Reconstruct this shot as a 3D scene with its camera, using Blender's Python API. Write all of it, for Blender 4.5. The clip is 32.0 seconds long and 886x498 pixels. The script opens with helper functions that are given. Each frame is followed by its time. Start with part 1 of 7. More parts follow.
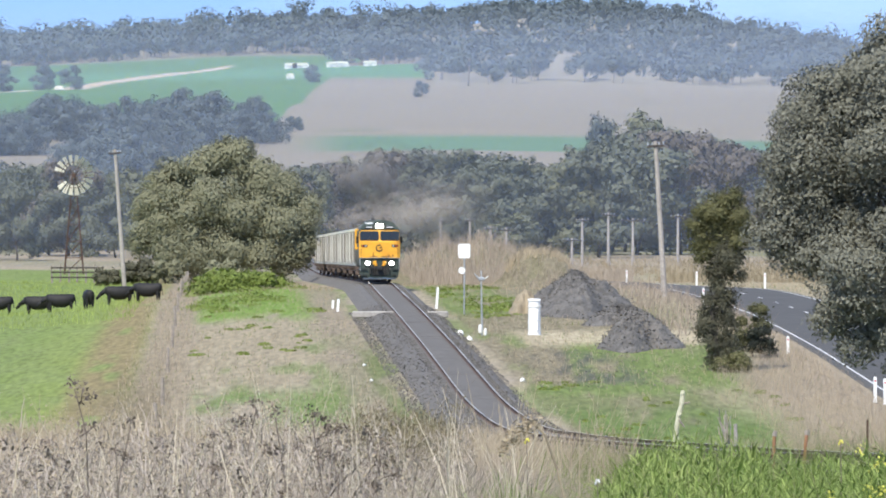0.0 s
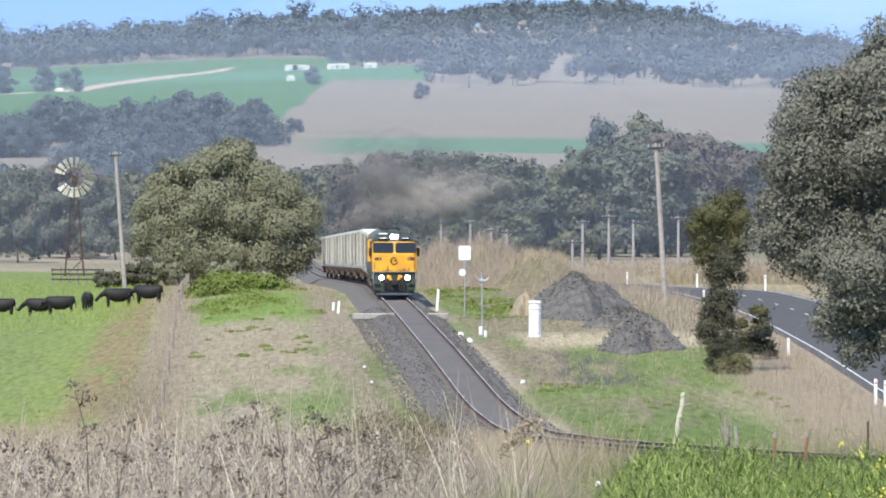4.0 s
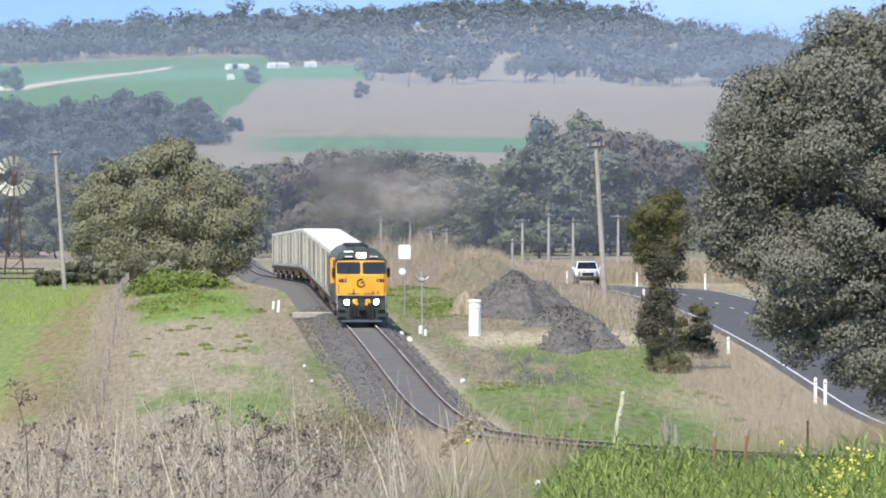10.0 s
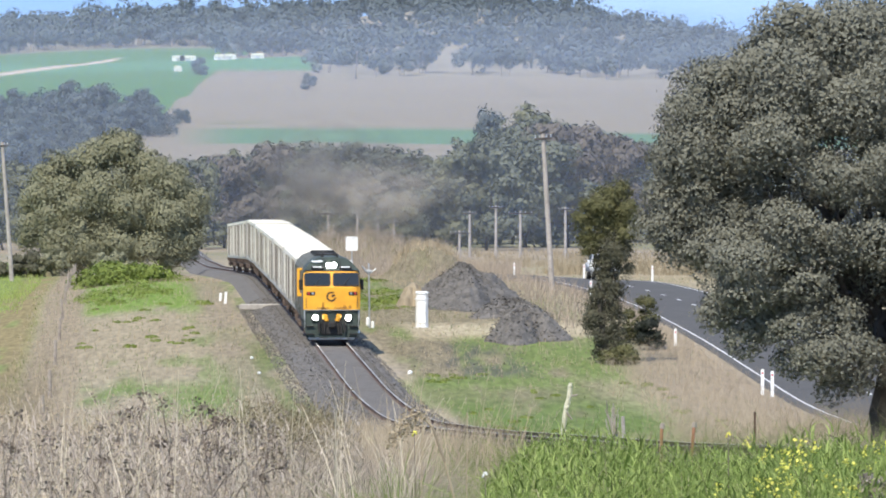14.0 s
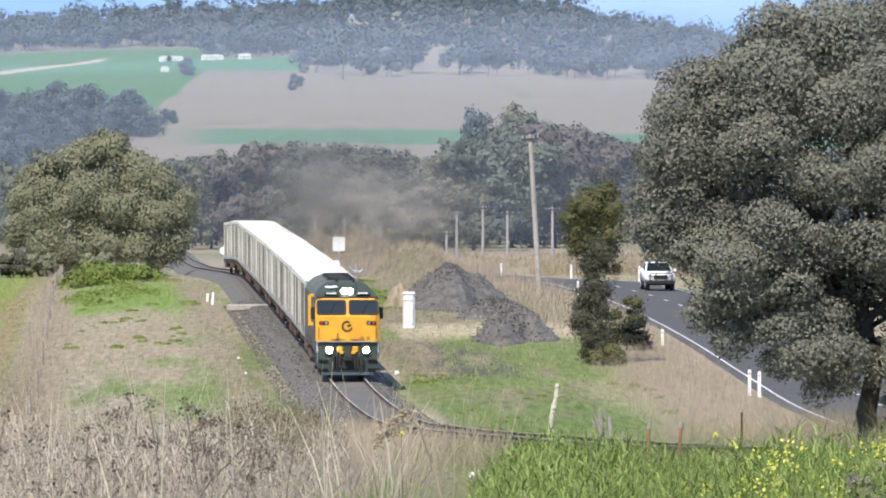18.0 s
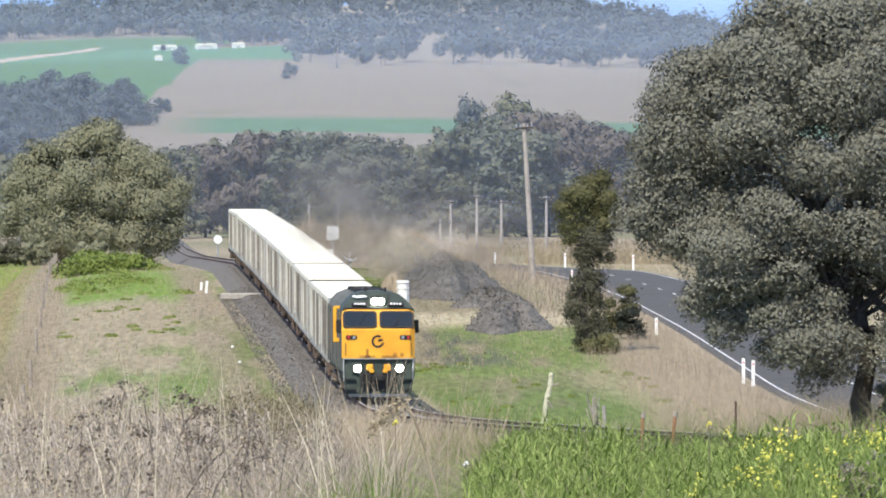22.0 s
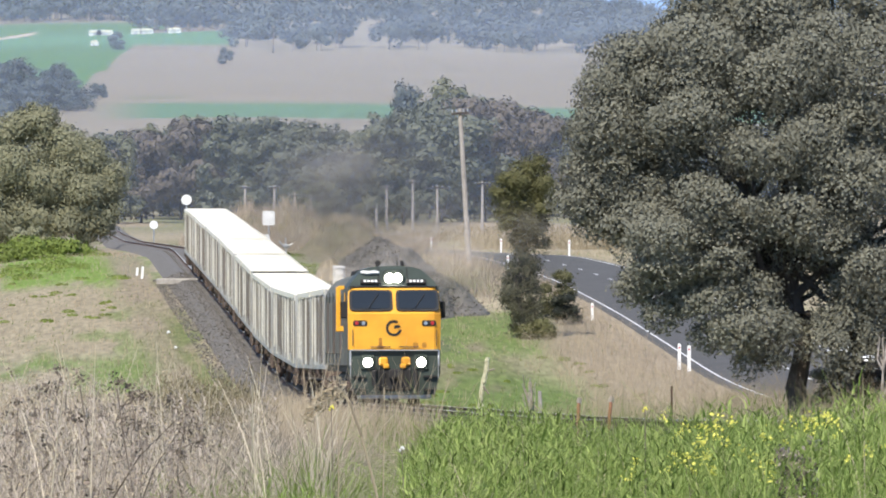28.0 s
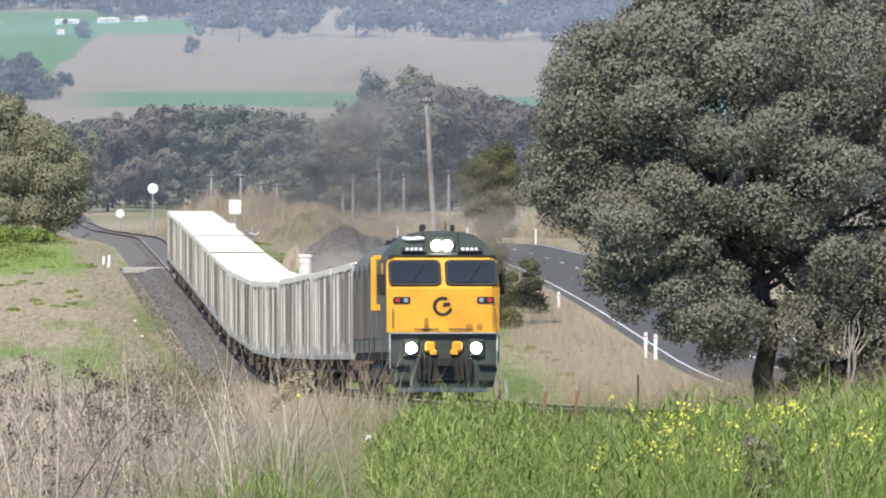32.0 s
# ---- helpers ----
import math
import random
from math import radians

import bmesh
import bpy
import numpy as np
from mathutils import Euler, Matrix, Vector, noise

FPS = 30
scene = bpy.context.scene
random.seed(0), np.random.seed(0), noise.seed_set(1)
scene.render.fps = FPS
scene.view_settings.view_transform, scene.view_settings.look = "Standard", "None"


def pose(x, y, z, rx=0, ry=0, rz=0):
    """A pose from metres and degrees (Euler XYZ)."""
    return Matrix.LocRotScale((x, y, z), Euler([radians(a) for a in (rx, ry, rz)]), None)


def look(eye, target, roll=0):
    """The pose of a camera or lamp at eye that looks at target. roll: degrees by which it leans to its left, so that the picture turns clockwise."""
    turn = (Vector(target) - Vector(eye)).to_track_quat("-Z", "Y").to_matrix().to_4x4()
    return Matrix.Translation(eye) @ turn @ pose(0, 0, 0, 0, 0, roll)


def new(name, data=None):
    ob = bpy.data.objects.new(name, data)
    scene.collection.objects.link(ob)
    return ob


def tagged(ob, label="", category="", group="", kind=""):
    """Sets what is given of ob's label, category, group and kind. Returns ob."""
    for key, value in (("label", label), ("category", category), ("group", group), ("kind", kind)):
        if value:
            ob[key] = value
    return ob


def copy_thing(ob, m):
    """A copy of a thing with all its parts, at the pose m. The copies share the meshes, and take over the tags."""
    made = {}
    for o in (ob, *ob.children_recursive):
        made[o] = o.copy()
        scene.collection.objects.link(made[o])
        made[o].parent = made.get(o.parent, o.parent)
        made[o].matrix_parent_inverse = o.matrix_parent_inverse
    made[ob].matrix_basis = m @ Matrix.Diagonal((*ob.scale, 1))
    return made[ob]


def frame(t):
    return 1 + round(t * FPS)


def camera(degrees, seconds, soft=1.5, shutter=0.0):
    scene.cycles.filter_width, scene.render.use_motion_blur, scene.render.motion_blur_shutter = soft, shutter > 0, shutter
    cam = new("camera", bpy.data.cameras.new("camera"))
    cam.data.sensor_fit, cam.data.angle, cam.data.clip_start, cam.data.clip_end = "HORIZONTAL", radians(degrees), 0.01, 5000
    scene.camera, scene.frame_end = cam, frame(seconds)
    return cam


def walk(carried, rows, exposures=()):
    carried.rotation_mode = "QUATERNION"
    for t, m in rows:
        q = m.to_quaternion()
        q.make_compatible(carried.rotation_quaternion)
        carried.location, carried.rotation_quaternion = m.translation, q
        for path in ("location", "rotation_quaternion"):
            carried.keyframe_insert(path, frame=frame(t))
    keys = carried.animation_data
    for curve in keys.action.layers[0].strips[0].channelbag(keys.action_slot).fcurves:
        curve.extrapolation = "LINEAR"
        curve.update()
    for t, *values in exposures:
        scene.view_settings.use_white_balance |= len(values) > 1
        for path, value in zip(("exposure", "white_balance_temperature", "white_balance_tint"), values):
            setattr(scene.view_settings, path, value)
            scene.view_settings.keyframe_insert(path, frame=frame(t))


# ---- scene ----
# A railway valley seen through a long lens from a rise beside the line.
# x runs to the right, y away from the camera, z up; the eye is at height EYE.
EYE = 12.0

cam = camera(6.411, 32.0, soft=1.9)

# seconds, degrees panned to the right, degrees tilted up
PAN = (
    (0, -0.0000, -0.7405), (0.5, -0.0000, -0.7408), (1, -0.0000, -0.7465), (1.5, 0.0061, -0.7403),
    (2, -0.0000, -0.7403), (2.5, 0.0123, -0.7465), (3, 0.0061, -0.7465), (3.5, -0.0061, -0.7403),
    (5.5, 0.0315, -0.6904), (6, 0.0565, -0.6904), (6.5, 0.1756, -0.6777), (7, 0.4011, -0.7342),
    (7.5, 0.2758, -0.7469), (8, 0.2693, -0.7403), (8.5, 0.2636, -0.7342), (9, 0.2632, -0.7408),
    (9.5, 0.3319, -0.7342), (10, 0.4322, -0.7342), (10.5, 0.3069, -0.7530), (11, 0.3008, -0.7154),
    (11.5, 0.2820, -0.7403), (12, 0.2820, -0.7342), (12.5, 0.4326, -0.7473), (13, 0.5889, -0.7219),
    (13.5, 0.9028, -0.8909), (14, 0.8146, -0.7940), (14.5, 0.9024, -0.7972), (16.5, 0.8963, -0.7911),
    (17, 0.9085, -0.7784), (17.5, 0.9085, -0.7780), (18, 0.9085, -0.7907), (18.5, 0.9212, -0.8156),
    (19, 0.9151, -0.8156), (19.5, 0.9090, -0.7845), (20, 0.9151, -0.8034), (20.5, 0.9212, -0.7972),
    (21, 0.9589, -0.8721), (21.5, 0.9028, -0.7845), (22, 0.9527, -0.8721), (22.5, 0.9777, -0.9098),
    (23, 0.9650, -0.8664), (23.5, 0.9401, -0.8598), (24, 0.9339, -0.8660), (24.5, 0.9401, -0.8406),
    (26.5, 1.0088, -0.9286), (27, 1.3788, -0.9474), (27.5, 1.4459, -0.9347), (28, 1.4164, -0.9785),
    (28.5, 1.3976, -0.9536), (29, 1.4164, -0.9413), (29.5, 1.4226, -0.9098), (30, 1.5040, -0.9851),
    (30.5, 1.5728, -1.0162), (31, 1.6415, -1.0162), (31.5, 1.6419, -1.0416), (32, 1.6597, -1.0604),
)


def aim(pan, tilt):
    a, b = radians(pan), radians(tilt)
    way = Vector((math.sin(a) * math.cos(b), math.cos(a) * math.cos(b), math.sin(b)))
    eye = Vector((0, 0, EYE))
    return look(eye, eye + way * 100)


walk(cam, [(t, aim(p, q)) for t, p, q in PAN], exposures=[(0, 0.9, 6500, 10), (32, 0.9, 6800, 11)])

# ---- sky, sun ----
SUN_AZ, SUN_EL = -158.0, 50.0      # degrees clockwise from the view, degrees up
world = bpy.data.worlds.new("sky")
scene.world = world
world.use_nodes = True
_nt = world.node_tree
_sky = _nt.nodes.new("ShaderNodeTexSky")
_sky.sky_type = "NISHITA"
_sky.sun_disc = False
_sky.sun_elevation = radians(SUN_EL)
_sky.sun_rotation = radians(SUN_AZ)
_sky.dust_density = 0.0
_sky.air_density = 1.0
_sky.ozone_density = 3.5
_nt.nodes["Background"].inputs["Strength"].default_value = 0.15
# the hazeless band of the sky is taken a little above the skyline
_tc, _up = _nt.nodes.new("ShaderNodeTexCoord"), _nt.nodes.new("ShaderNodeVectorMath")
_up.operation = "ADD"
_up.inputs[1].default_value = (0, 0, 0.33)
_nt.links.new(_tc.outputs["Generated"], _up.inputs[0])
_nt.links.new(_up.outputs[0], _sky.inputs[0])
# faint high cloud
_wm, _wn, _wr, _wx = (_nt.nodes.new("ShaderNode" + n) for n in ("Mapping", "TexNoise", "MapRange", "Mix"))
_wm.inputs["Scale"].default_value = (14, 14, 60)
_wn.inputs["Scale"].default_value = 1.0
_wn.inputs["Detail"].default_value = 5
_wr.inputs["From Min"].default_value = 0.45
_wr.inputs["From Max"].default_value = 0.8
_wr.inputs["To Max"].default_value = 0.45
_wx.data_type = "RGBA"
_wx.inputs["B"].default_value = (4.2, 4.9, 5.6, 1)
_nt.links.new(_tc.outputs["Generated"], _wm.inputs["Vector"])
_nt.links.new(_wm.outputs[0], _wn.inputs["Vector"])
_nt.links.new(_wn.outputs["Fac"], _wr.inputs["Value"])
_nt.links.new(_wr.outputs[0], _wx.inputs["Factor"])
_nt.links.new(_sky.outputs[0], _wx.inputs["A"])
_nt.links.new(_wx.outputs["Result"], _nt.nodes["Background"].inputs["Color"])
sun_data = bpy.data.lights.new("sun", "SUN")
sun_data.energy = 3.05
sun_data.angle = radians(0.5)
sun_data.color = (1.0, 0.935, 0.82)
sun = new("sun", sun_data)
_a, _e = radians(SUN_AZ), radians(SUN_EL)
_sd = Vector((math.sin(_a) * math.cos(_e), math.cos(_a) * math.cos(_e), math.sin(_e)))
sun.matrix_world = look(_sd * 500, (0, 0, 0))


# ---- numpy noise ----
def _hash(ix, iy, seed):
    n = (ix.astype(np.int64) * 374761393 + iy.astype(np.int64) * 668265263 + seed * 2147483647) & 0xFFFFFFFF
    n = ((n ^ (n >> 13)) * 1274126177) & 0xFFFFFFFF
    return ((n ^ (n >> 16)) & 0xFFFF) / 65535.0


def vnoise(x, y, seed=0):
    x, y = np.asarray(x, float), np.asarray(y, float)
    ix, iy = np.floor(x), np.floor(y)
    fx, fy = x - ix, y - iy
    fx, fy = fx * fx * (3 - 2 * fx), fy * fy * (3 - 2 * fy)
    a, b = _hash(ix, iy, seed), _hash(ix + 1, iy, seed)
    c, d = _hash(ix, iy + 1, seed), _hash(ix + 1, iy + 1, seed)
    return (a + (b - a) * fx) * (1 - fy) + (c + (d - c) * fx) * fy


def fnoise(x, y, seed=0, octaves=3):
    v, amp, tot = 0.0, 1.0, 0.0
    for o in range(octaves):
        v = v + amp * vnoise(np.asarray(x) * 2 ** o, np.asarray(y) * 2 ** o, seed + o)
        tot += amp
        amp *= 0.5
    return v / tot


def sstep(a, b, x):
    t = np.clip((np.asarray(x, float) - a) / (b - a), 0, 1)
    return t * t * (3 - 2 * t)


# ---- the lie of the land ----
def smooth_table(knots_y, knots_z, window):
    ys = np.arange(-60, 5100, 2.0)
    zs = np.interp(ys, knots_y, knots_z)
    k = int(window / 2) | 1
    pad = np.pad(zs, k // 2, mode="edge")
    return ys, np.convolve(pad, np.ones(k) / k, "valid")


# rail level along the line, from the eye's height
RAIL_Y, RAIL_Z = smooth_table(
    [-60, 0, 50, 100, 150, 192, 234, 286, 322, 391, 452, 528, 625, 761, 900, 1100, 5100],
    [-0.6, -1.3, -2.3, -3.9, -5.8, -7.2, -8.6, -10.16, -10.42, -9.72, -9.3, -8.98, -10.3, -12.2, -13.5, -14.2, -14.2], 30)
LAND_Y, LAND_Z = smooth_table(
    [-60, 0, 36, 60, 100, 150, 192, 234, 286, 322, 391, 452, 528, 625, 761, 900, 1100, 1300, 1600, 2000, 2600, 3000, 3600, 4200, 4600, 5100],
    [-1.8, -1.8, -1.95, -2.9, -4.75, -6.6, -7.9, -9.25, -10.8, -11.0, -10.35, -9.95, -9.6, -10.9, -12.9, -14.0, -14.6, -14.0, -7.0, 0.2, 15, 26, 45, 60, 60, 45], 26)
ROAD_Y, ROAD_X = smooth_table(
    [-60, 60, 200, 300, 412, 470, 519, 571, 636, 690, 730, 780, 860, 1000, 5100],
    [29, 27, 24.2, 22.8, 22.1, 21.3, 19.2, 15.2, 13.4, 13.2, 10.6, 6.0, 3.0, 2.0, 2.0], 50)


def track_x(y):
    return 0.0292 * (383.0 - np.asarray(y, float))


def rail_z(y):
    return EYE + np.interp(y, RAIL_Y, RAIL_Z)


def road_x(y):
    return np.interp(y, ROAD_Y, ROAD_X)


def ground(x, y):
    """Height of the ground."""
    x, y = np.asarray(x, float), np.asarray(y, float)
    z = EYE + np.interp(y, LAND_Y, LAND_Z)
    w = x - track_x(y)
    drop = np.interp(y, [150, 250, 400, 560, 620, 700, 800, 1000], [0.0, 0.3, -0.9, -1.9, -1.5, -0.1, 0.1, 0.0])
    z = z + drop * sstep(-6, -26, w)
    z = z + np.interp(y, [150, 220, 300, 420, 700], [0.0, 0.35, 0.15, 0.1, 0.0]) * sstep(6, 20, w)
    # a dry bank beyond the stone heaps
    z = z + (2.0 + 2.4 * fnoise(x / 1.7, y / 30, 33)) * np.exp(-(((x - 3.6) / 7.4) ** 2) ** 2 - ((y - 700) / 34) ** 2) * sstep(4.6, 7.5, np.abs(x - road_x(y)))
    z = z + 2.5 * np.exp(-(((x - 7.6) / 3.0) ** 2) ** 2 - ((y - 596) / 15) ** 2) * (0.8 + 0.4 * fnoise(x / 1.5, y / 9, 35)) * sstep(4.4, 5.6, np.abs(x - road_x(y)))
    # the far range falls away on both sides
    far = sstep(2600, 4300, y)
    k = x / np.maximum(y, 1.0)
    z = z + far * (-16 * sstep(0.025, 0.06, k) - 10 * sstep(-0.015, -0.06, k) + 8 * np.exp(-((k - 0.016) / 0.016) ** 2))
    off_line = sstep(3.2, 6.0, np.abs(w)) * sstep(4.2, 6.0, np.abs(x - road_x(y)))
    z = z + off_line * (fnoise(x / 3.0, y / 6.0, 5) - 0.5) * 0.28 * sstep(20, 60, y)
    z = z + sstep(1200, 2400, y) * (fnoise(x / 130.0, y / 260.0, 11) - 0.5) * 7
    return z


def gz(x, y):
    return float(ground(x, y))


# ---- materials ----
def material(name, color, rough=0.8, metal=0.0, scale=8.0, vary=0.25, bump=0.0, color2=None, emit=0.0, spec=None):
    """A surface whose tone varies at two scales, with fine relief."""
    m = bpy.data.materials.new(name)
    m.use_nodes = True
    nt = m.node_tree
    b = nt.nodes["Principled BSDF"]
    b.inputs["Roughness"].default_value = rough
    b.inputs["Metallic"].default_value = metal
    if spec is not None:
        b.inputs["Specular IOR Level"].default_value = spec
    tc = nt.nodes.new("ShaderNodeTexCoord")
    n1 = nt.nodes.new("ShaderNodeTexNoise")
    n1.inputs["Scale"].default_value = scale
    n1.inputs["Detail"].default_value = 4
    n2 = nt.nodes.new("ShaderNodeTexNoise")
    n2.inputs["Scale"].default_value = scale * 0.13
    for n in (n1, n2):
        nt.links.new(tc.outputs["Object"], n.inputs["Vector"])
    add = nt.nodes.new("ShaderNodeMath")
    add.operation = "ADD"
    nt.links.new(n1.outputs["Fac"], add.inputs[0])
    nt.links.new(n2.outputs["Fac"], add.inputs[1])
    ramp = nt.nodes.new("ShaderNodeMapRange")
    ramp.inputs["From Min"].default_value = 0.7
    ramp.inputs["From Max"].default_value = 1.3
    nt.links.new(add.outputs[0], ramp.inputs["Value"])
    mix = nt.nodes.new("ShaderNodeMix")
    mix.data_type = "RGBA"
    c2 = color2 or tuple(min(1, c * (1 + vary)) for c in color)
    c1 = color if color2 else tuple(c * (1 - vary) for c in color)
    mix.inputs["A"].default_value = (*c1, 1)
    mix.inputs["B"].default_value = (*c2, 1)
    nt.links.new(ramp.outputs[0], mix.inputs["Factor"])
    nt.links.new(mix.outputs["Result"], b.inputs["Base Color"])
    if bump:
        bp = nt.nodes.new("ShaderNodeBump")
        bp.inputs["Strength"].default_value = bump
        bp.inputs["Distance"].default_value = 0.02
        nt.links.new(n1.outputs["Fac"], bp.inputs["Height"])
        nt.links.new(bp.outputs[0], b.inputs["Normal"])
    if emit:
        b.inputs["Emission Color"].default_value = (*color, 1)
        b.inputs["Emission Strength"].default_value = emit
    return m


def leaf_material(name, color, vary=0.35, trans=0.25, rough=0.6, spec=0.25):
    """Foliage: each clump of leaves has a tone of its own."""
    m = bpy.data.materials.new(name)
    m.use_nodes = True
    nt = m.node_tree
    b = nt.nodes["Principled BSDF"]
    b.inputs["Roughness"].default_value = rough
    b.inputs["Specular IOR Level"].default_value = spec
    geo = nt.nodes.new("ShaderNodeNewGeometry")
    info = nt.nodes.new("ShaderNodeObjectInfo")
    tc = nt.nodes.new("ShaderNodeTexCoord")
    n = nt.nodes.new("ShaderNodeTexNoise")
    n.inputs["Scale"].default_value = 0.6
    nt.links.new(tc.outputs["Object"], n.inputs["Vector"])
    s = nt.nodes.new("ShaderNodeMath")
    s.operation = "ADD"
    nt.links.new(geo.outputs["Random Per Island"], s.inputs[0])
    nt.links.new(n.outputs["Fac"], s.inputs[1])
    s2 = nt.nodes.new("ShaderNodeMath")
    s2.operation = "MULTIPLY_ADD"
    s2.inputs[1].default_value = 0.4
    nt.links.new(info.outputs["Random"], s2.inputs[0])
    nt.links.new(s.outputs[0], s2.inputs[2])
    mr = nt.nodes.new("ShaderNodeMapRange")
    mr.inputs["From Min"].default_value = 0.3
    mr.inputs["From Max"].default_value = 1.8
    nt.links.new(s2.outputs[0], mr.inputs["Value"])
    mix = nt.nodes.new("ShaderNodeMix")
    mix.data_type = "RGBA"
    mix.inputs["A"].default_value = (*[c * (1 - vary) for c in color], 1)
    mix.inputs["B"].default_value = (*[min(1, c * (1 + vary)) for c in color], 1)
    nt.links.new(mr.outputs[0], mix.inputs["Factor"])
    nt.links.new(mix.outputs["Result"], b.inputs["Base Color"])
    tr = nt.nodes.new("ShaderNodeBsdfTranslucent")
    nt.links.new(mix.outputs["Result"], tr.inputs["Color"])
    ms = nt.nodes.new("ShaderNodeMixShader")
    ms.inputs[0].default_value = trans
    nt.links.new(b.outputs[0], ms.inputs[1])
    nt.links.new(tr.outputs[0], ms.inputs[2])
    nt.links.new(ms.outputs[0], nt.nodes["Material Output"].inputs["Surface"])
    return m


def ground_material():
    """Soil and grass: the cover's colour, with grain at two scales."""
    m = bpy.data.materials.new("earth_and_grass")
    m.use_nodes = True
    nt = m.node_tree
    b = nt.nodes["Principled BSDF"]
    b.inputs["Roughness"].default_value = 0.95
    b.inputs["Specular IOR Level"].default_value = 0.1
    at = nt.nodes.new("ShaderNodeAttribute")
    at.attribute_name = "cover"
    tc = nt.nodes.new("ShaderNodeTexCoord")
    mp = nt.nodes.new("ShaderNodeMapping")
    mp.inputs["Scale"].default_value = (1.0, 0.09, 1.0)
    nt.links.new(tc.outputs["Object"], mp.inputs["Vector"])
    n = nt.nodes.new("ShaderNodeTexNoise")
    n.inputs["Scale"].default_value = 3.5
    n.inputs["Detail"].default_value = 6
    nt.links.new(mp.outputs[0], n.inputs["Vector"])
    mr = nt.nodes.new("ShaderNodeMapRange")
    mr.inputs["From Min"].default_value = 0.3
    mr.inputs["From Max"].default_value = 0.7
    mr.inputs["To Min"].default_value = 0.72
    mr.inputs["To Max"].default_value = 1.28
    nt.links.new(n.outputs["Fac"], mr.inputs["Value"])
    mul = nt.nodes.new("ShaderNodeVectorMath")
    mul.operation = "MULTIPLY"
    nt.links.new(at.outputs["Color"], mul.inputs[0])
    nt.links.new(mr.outputs[0], mul.inputs[1])
    nt.links.new(mul.outputs[0], b.inputs["Base Color"])
    bp = nt.nodes.new("ShaderNodeBump")
    bp.inputs["Strength"].default_value = 0.6
    bp.inputs["Distance"].default_value = 0.15
    nt.links.new(n.outputs["Fac"], bp.inputs["Height"])
    nt.links.new(bp.outputs[0], b.inputs["Normal"])
    return m


EARTH = ground_material()
BALLAST = material("ballast", (0.085, 0.078, 0.07), 0.95, scale=14, color2=(0.175, 0.162, 0.146), bump=0.8)
DARKBALLAST = material("near_dark_ballast", (0.03, 0.027, 0.024), 0.95, scale=14, color2=(0.085, 0.077, 0.068), bump=0.8)
# worn rail head; pale patches put broken glints into the colour
STEEL = material("worn_steel_with_glints", (0.16, 0.145, 0.125), 0.5, 0.35, scale=0.5, color2=(0.62, 0.6, 0.55))
RUST = material("rusty_rail_side", (0.09, 0.05, 0.035), 0.85, scale=10)
ORANGE = material("orange_rust", (0.32, 0.15, 0.08), 0.85, scale=14, vary=0.4)
CREAM = material("sunlit_cream_metal", (0.78, 0.74, 0.62), 0.6, scale=3, vary=0.1)
CONCRETE = material("concrete", (0.34, 0.32, 0.29), 0.9, scale=6, bump=0.4)
ASPHALT = material("asphalt", (0.06, 0.057, 0.053), 0.9, scale=5, color2=(0.092, 0.087, 0.081), bump=0.3)
WHITE = material("white_paint", (0.8, 0.8, 0.78), 0.5, scale=4, vary=0.08)
ROADPAINT = material("road_paint", (0.7, 0.7, 0.68), 0.7, scale=3, vary=0.15)
TIMBER = material("weathered_timber", (0.36, 0.325, 0.29), 0.9, scale=9, bump=0.5)
DARKWOOD = material("dark_timber", (0.06, 0.05, 0.045), 0.9, scale=9)
BARK = material("bark", (0.07, 0.06, 0.05), 0.95, scale=5, bump=0.6, vary=0.4)
PALEBARK = material("pale_bark", (0.3, 0.26, 0.22), 0.9, scale=4, vary=0.3)
YELLOW = material("yellow_paint", (0.62, 0.27, 0.02), 0.4, scale=1.3, color2=(0.86, 0.43, 0.035))
CARBODY = material("grimy_grey_green_paint", (0.085, 0.09, 0.076), 0.65, scale=2, color2=(0.165, 0.165, 0.14), spec=0.2)
GREEN_PAINT = material("dark_green_paint", (0.048, 0.062, 0.053), 0.55, scale=2, vary=0.35, spec=0.2)
BLACK = material("black_grime", (0.015, 0.014, 0.013), 0.7, scale=4, vary=0.4)
GLASS = material("dark_window_glass", (0.02, 0.025, 0.03), 0.08, scale=1, vary=0.1, spec=0.6)
STONE = leaf_material("crushed_stone", (0.14, 0.13, 0.118), 0.5, 0.0, 0.9)
DARKSTONE = leaf_material("dark_crushed_rock", (0.135, 0.125, 0.113), 0.5, 0.0, 0.9)


def streaked(name, pale, mid, dark, rough=0.6):
    """Weathered ribbed steel: run-down streaks of rust, dirt and scuffs."""
    m = material(name, mid, rough, 0.1, scale=1.4)
    nt = m.node_tree
    tc = nt.nodes["Texture Coordinate"]
    mp = nt.nodes.new("ShaderNodeMapping")
    mp.inputs["Scale"].default_value = (1, 5.5, 0.35)
    n = nt.nodes.new("ShaderNodeTexNoise")
    n.inputs["Scale"].default_value = 1.0
    n.inputs["Detail"].default_value = 5
    ramp = nt.nodes.new("ShaderNodeValToRGB")
    e = ramp.color_ramp.elements
    e[0].position, e[0].color = 0.3, (*dark, 1)
    e[1].position, e[1].color = 0.66, (*pale, 1)
    x = ramp.color_ramp.elements.new(0.5)
    x.color = (*mid, 1)
    nt.links.new(tc.outputs["Object"], mp.inputs["Vector"])
    nt.links.new(mp.outputs[0], n.inputs["Vector"])
    nt.links.new(n.outputs["Fac"], ramp.inputs["Fac"])
    nt.links.new(ramp.outputs["Color"], nt.nodes["Principled BSDF"].inputs["Base Color"])
    return m


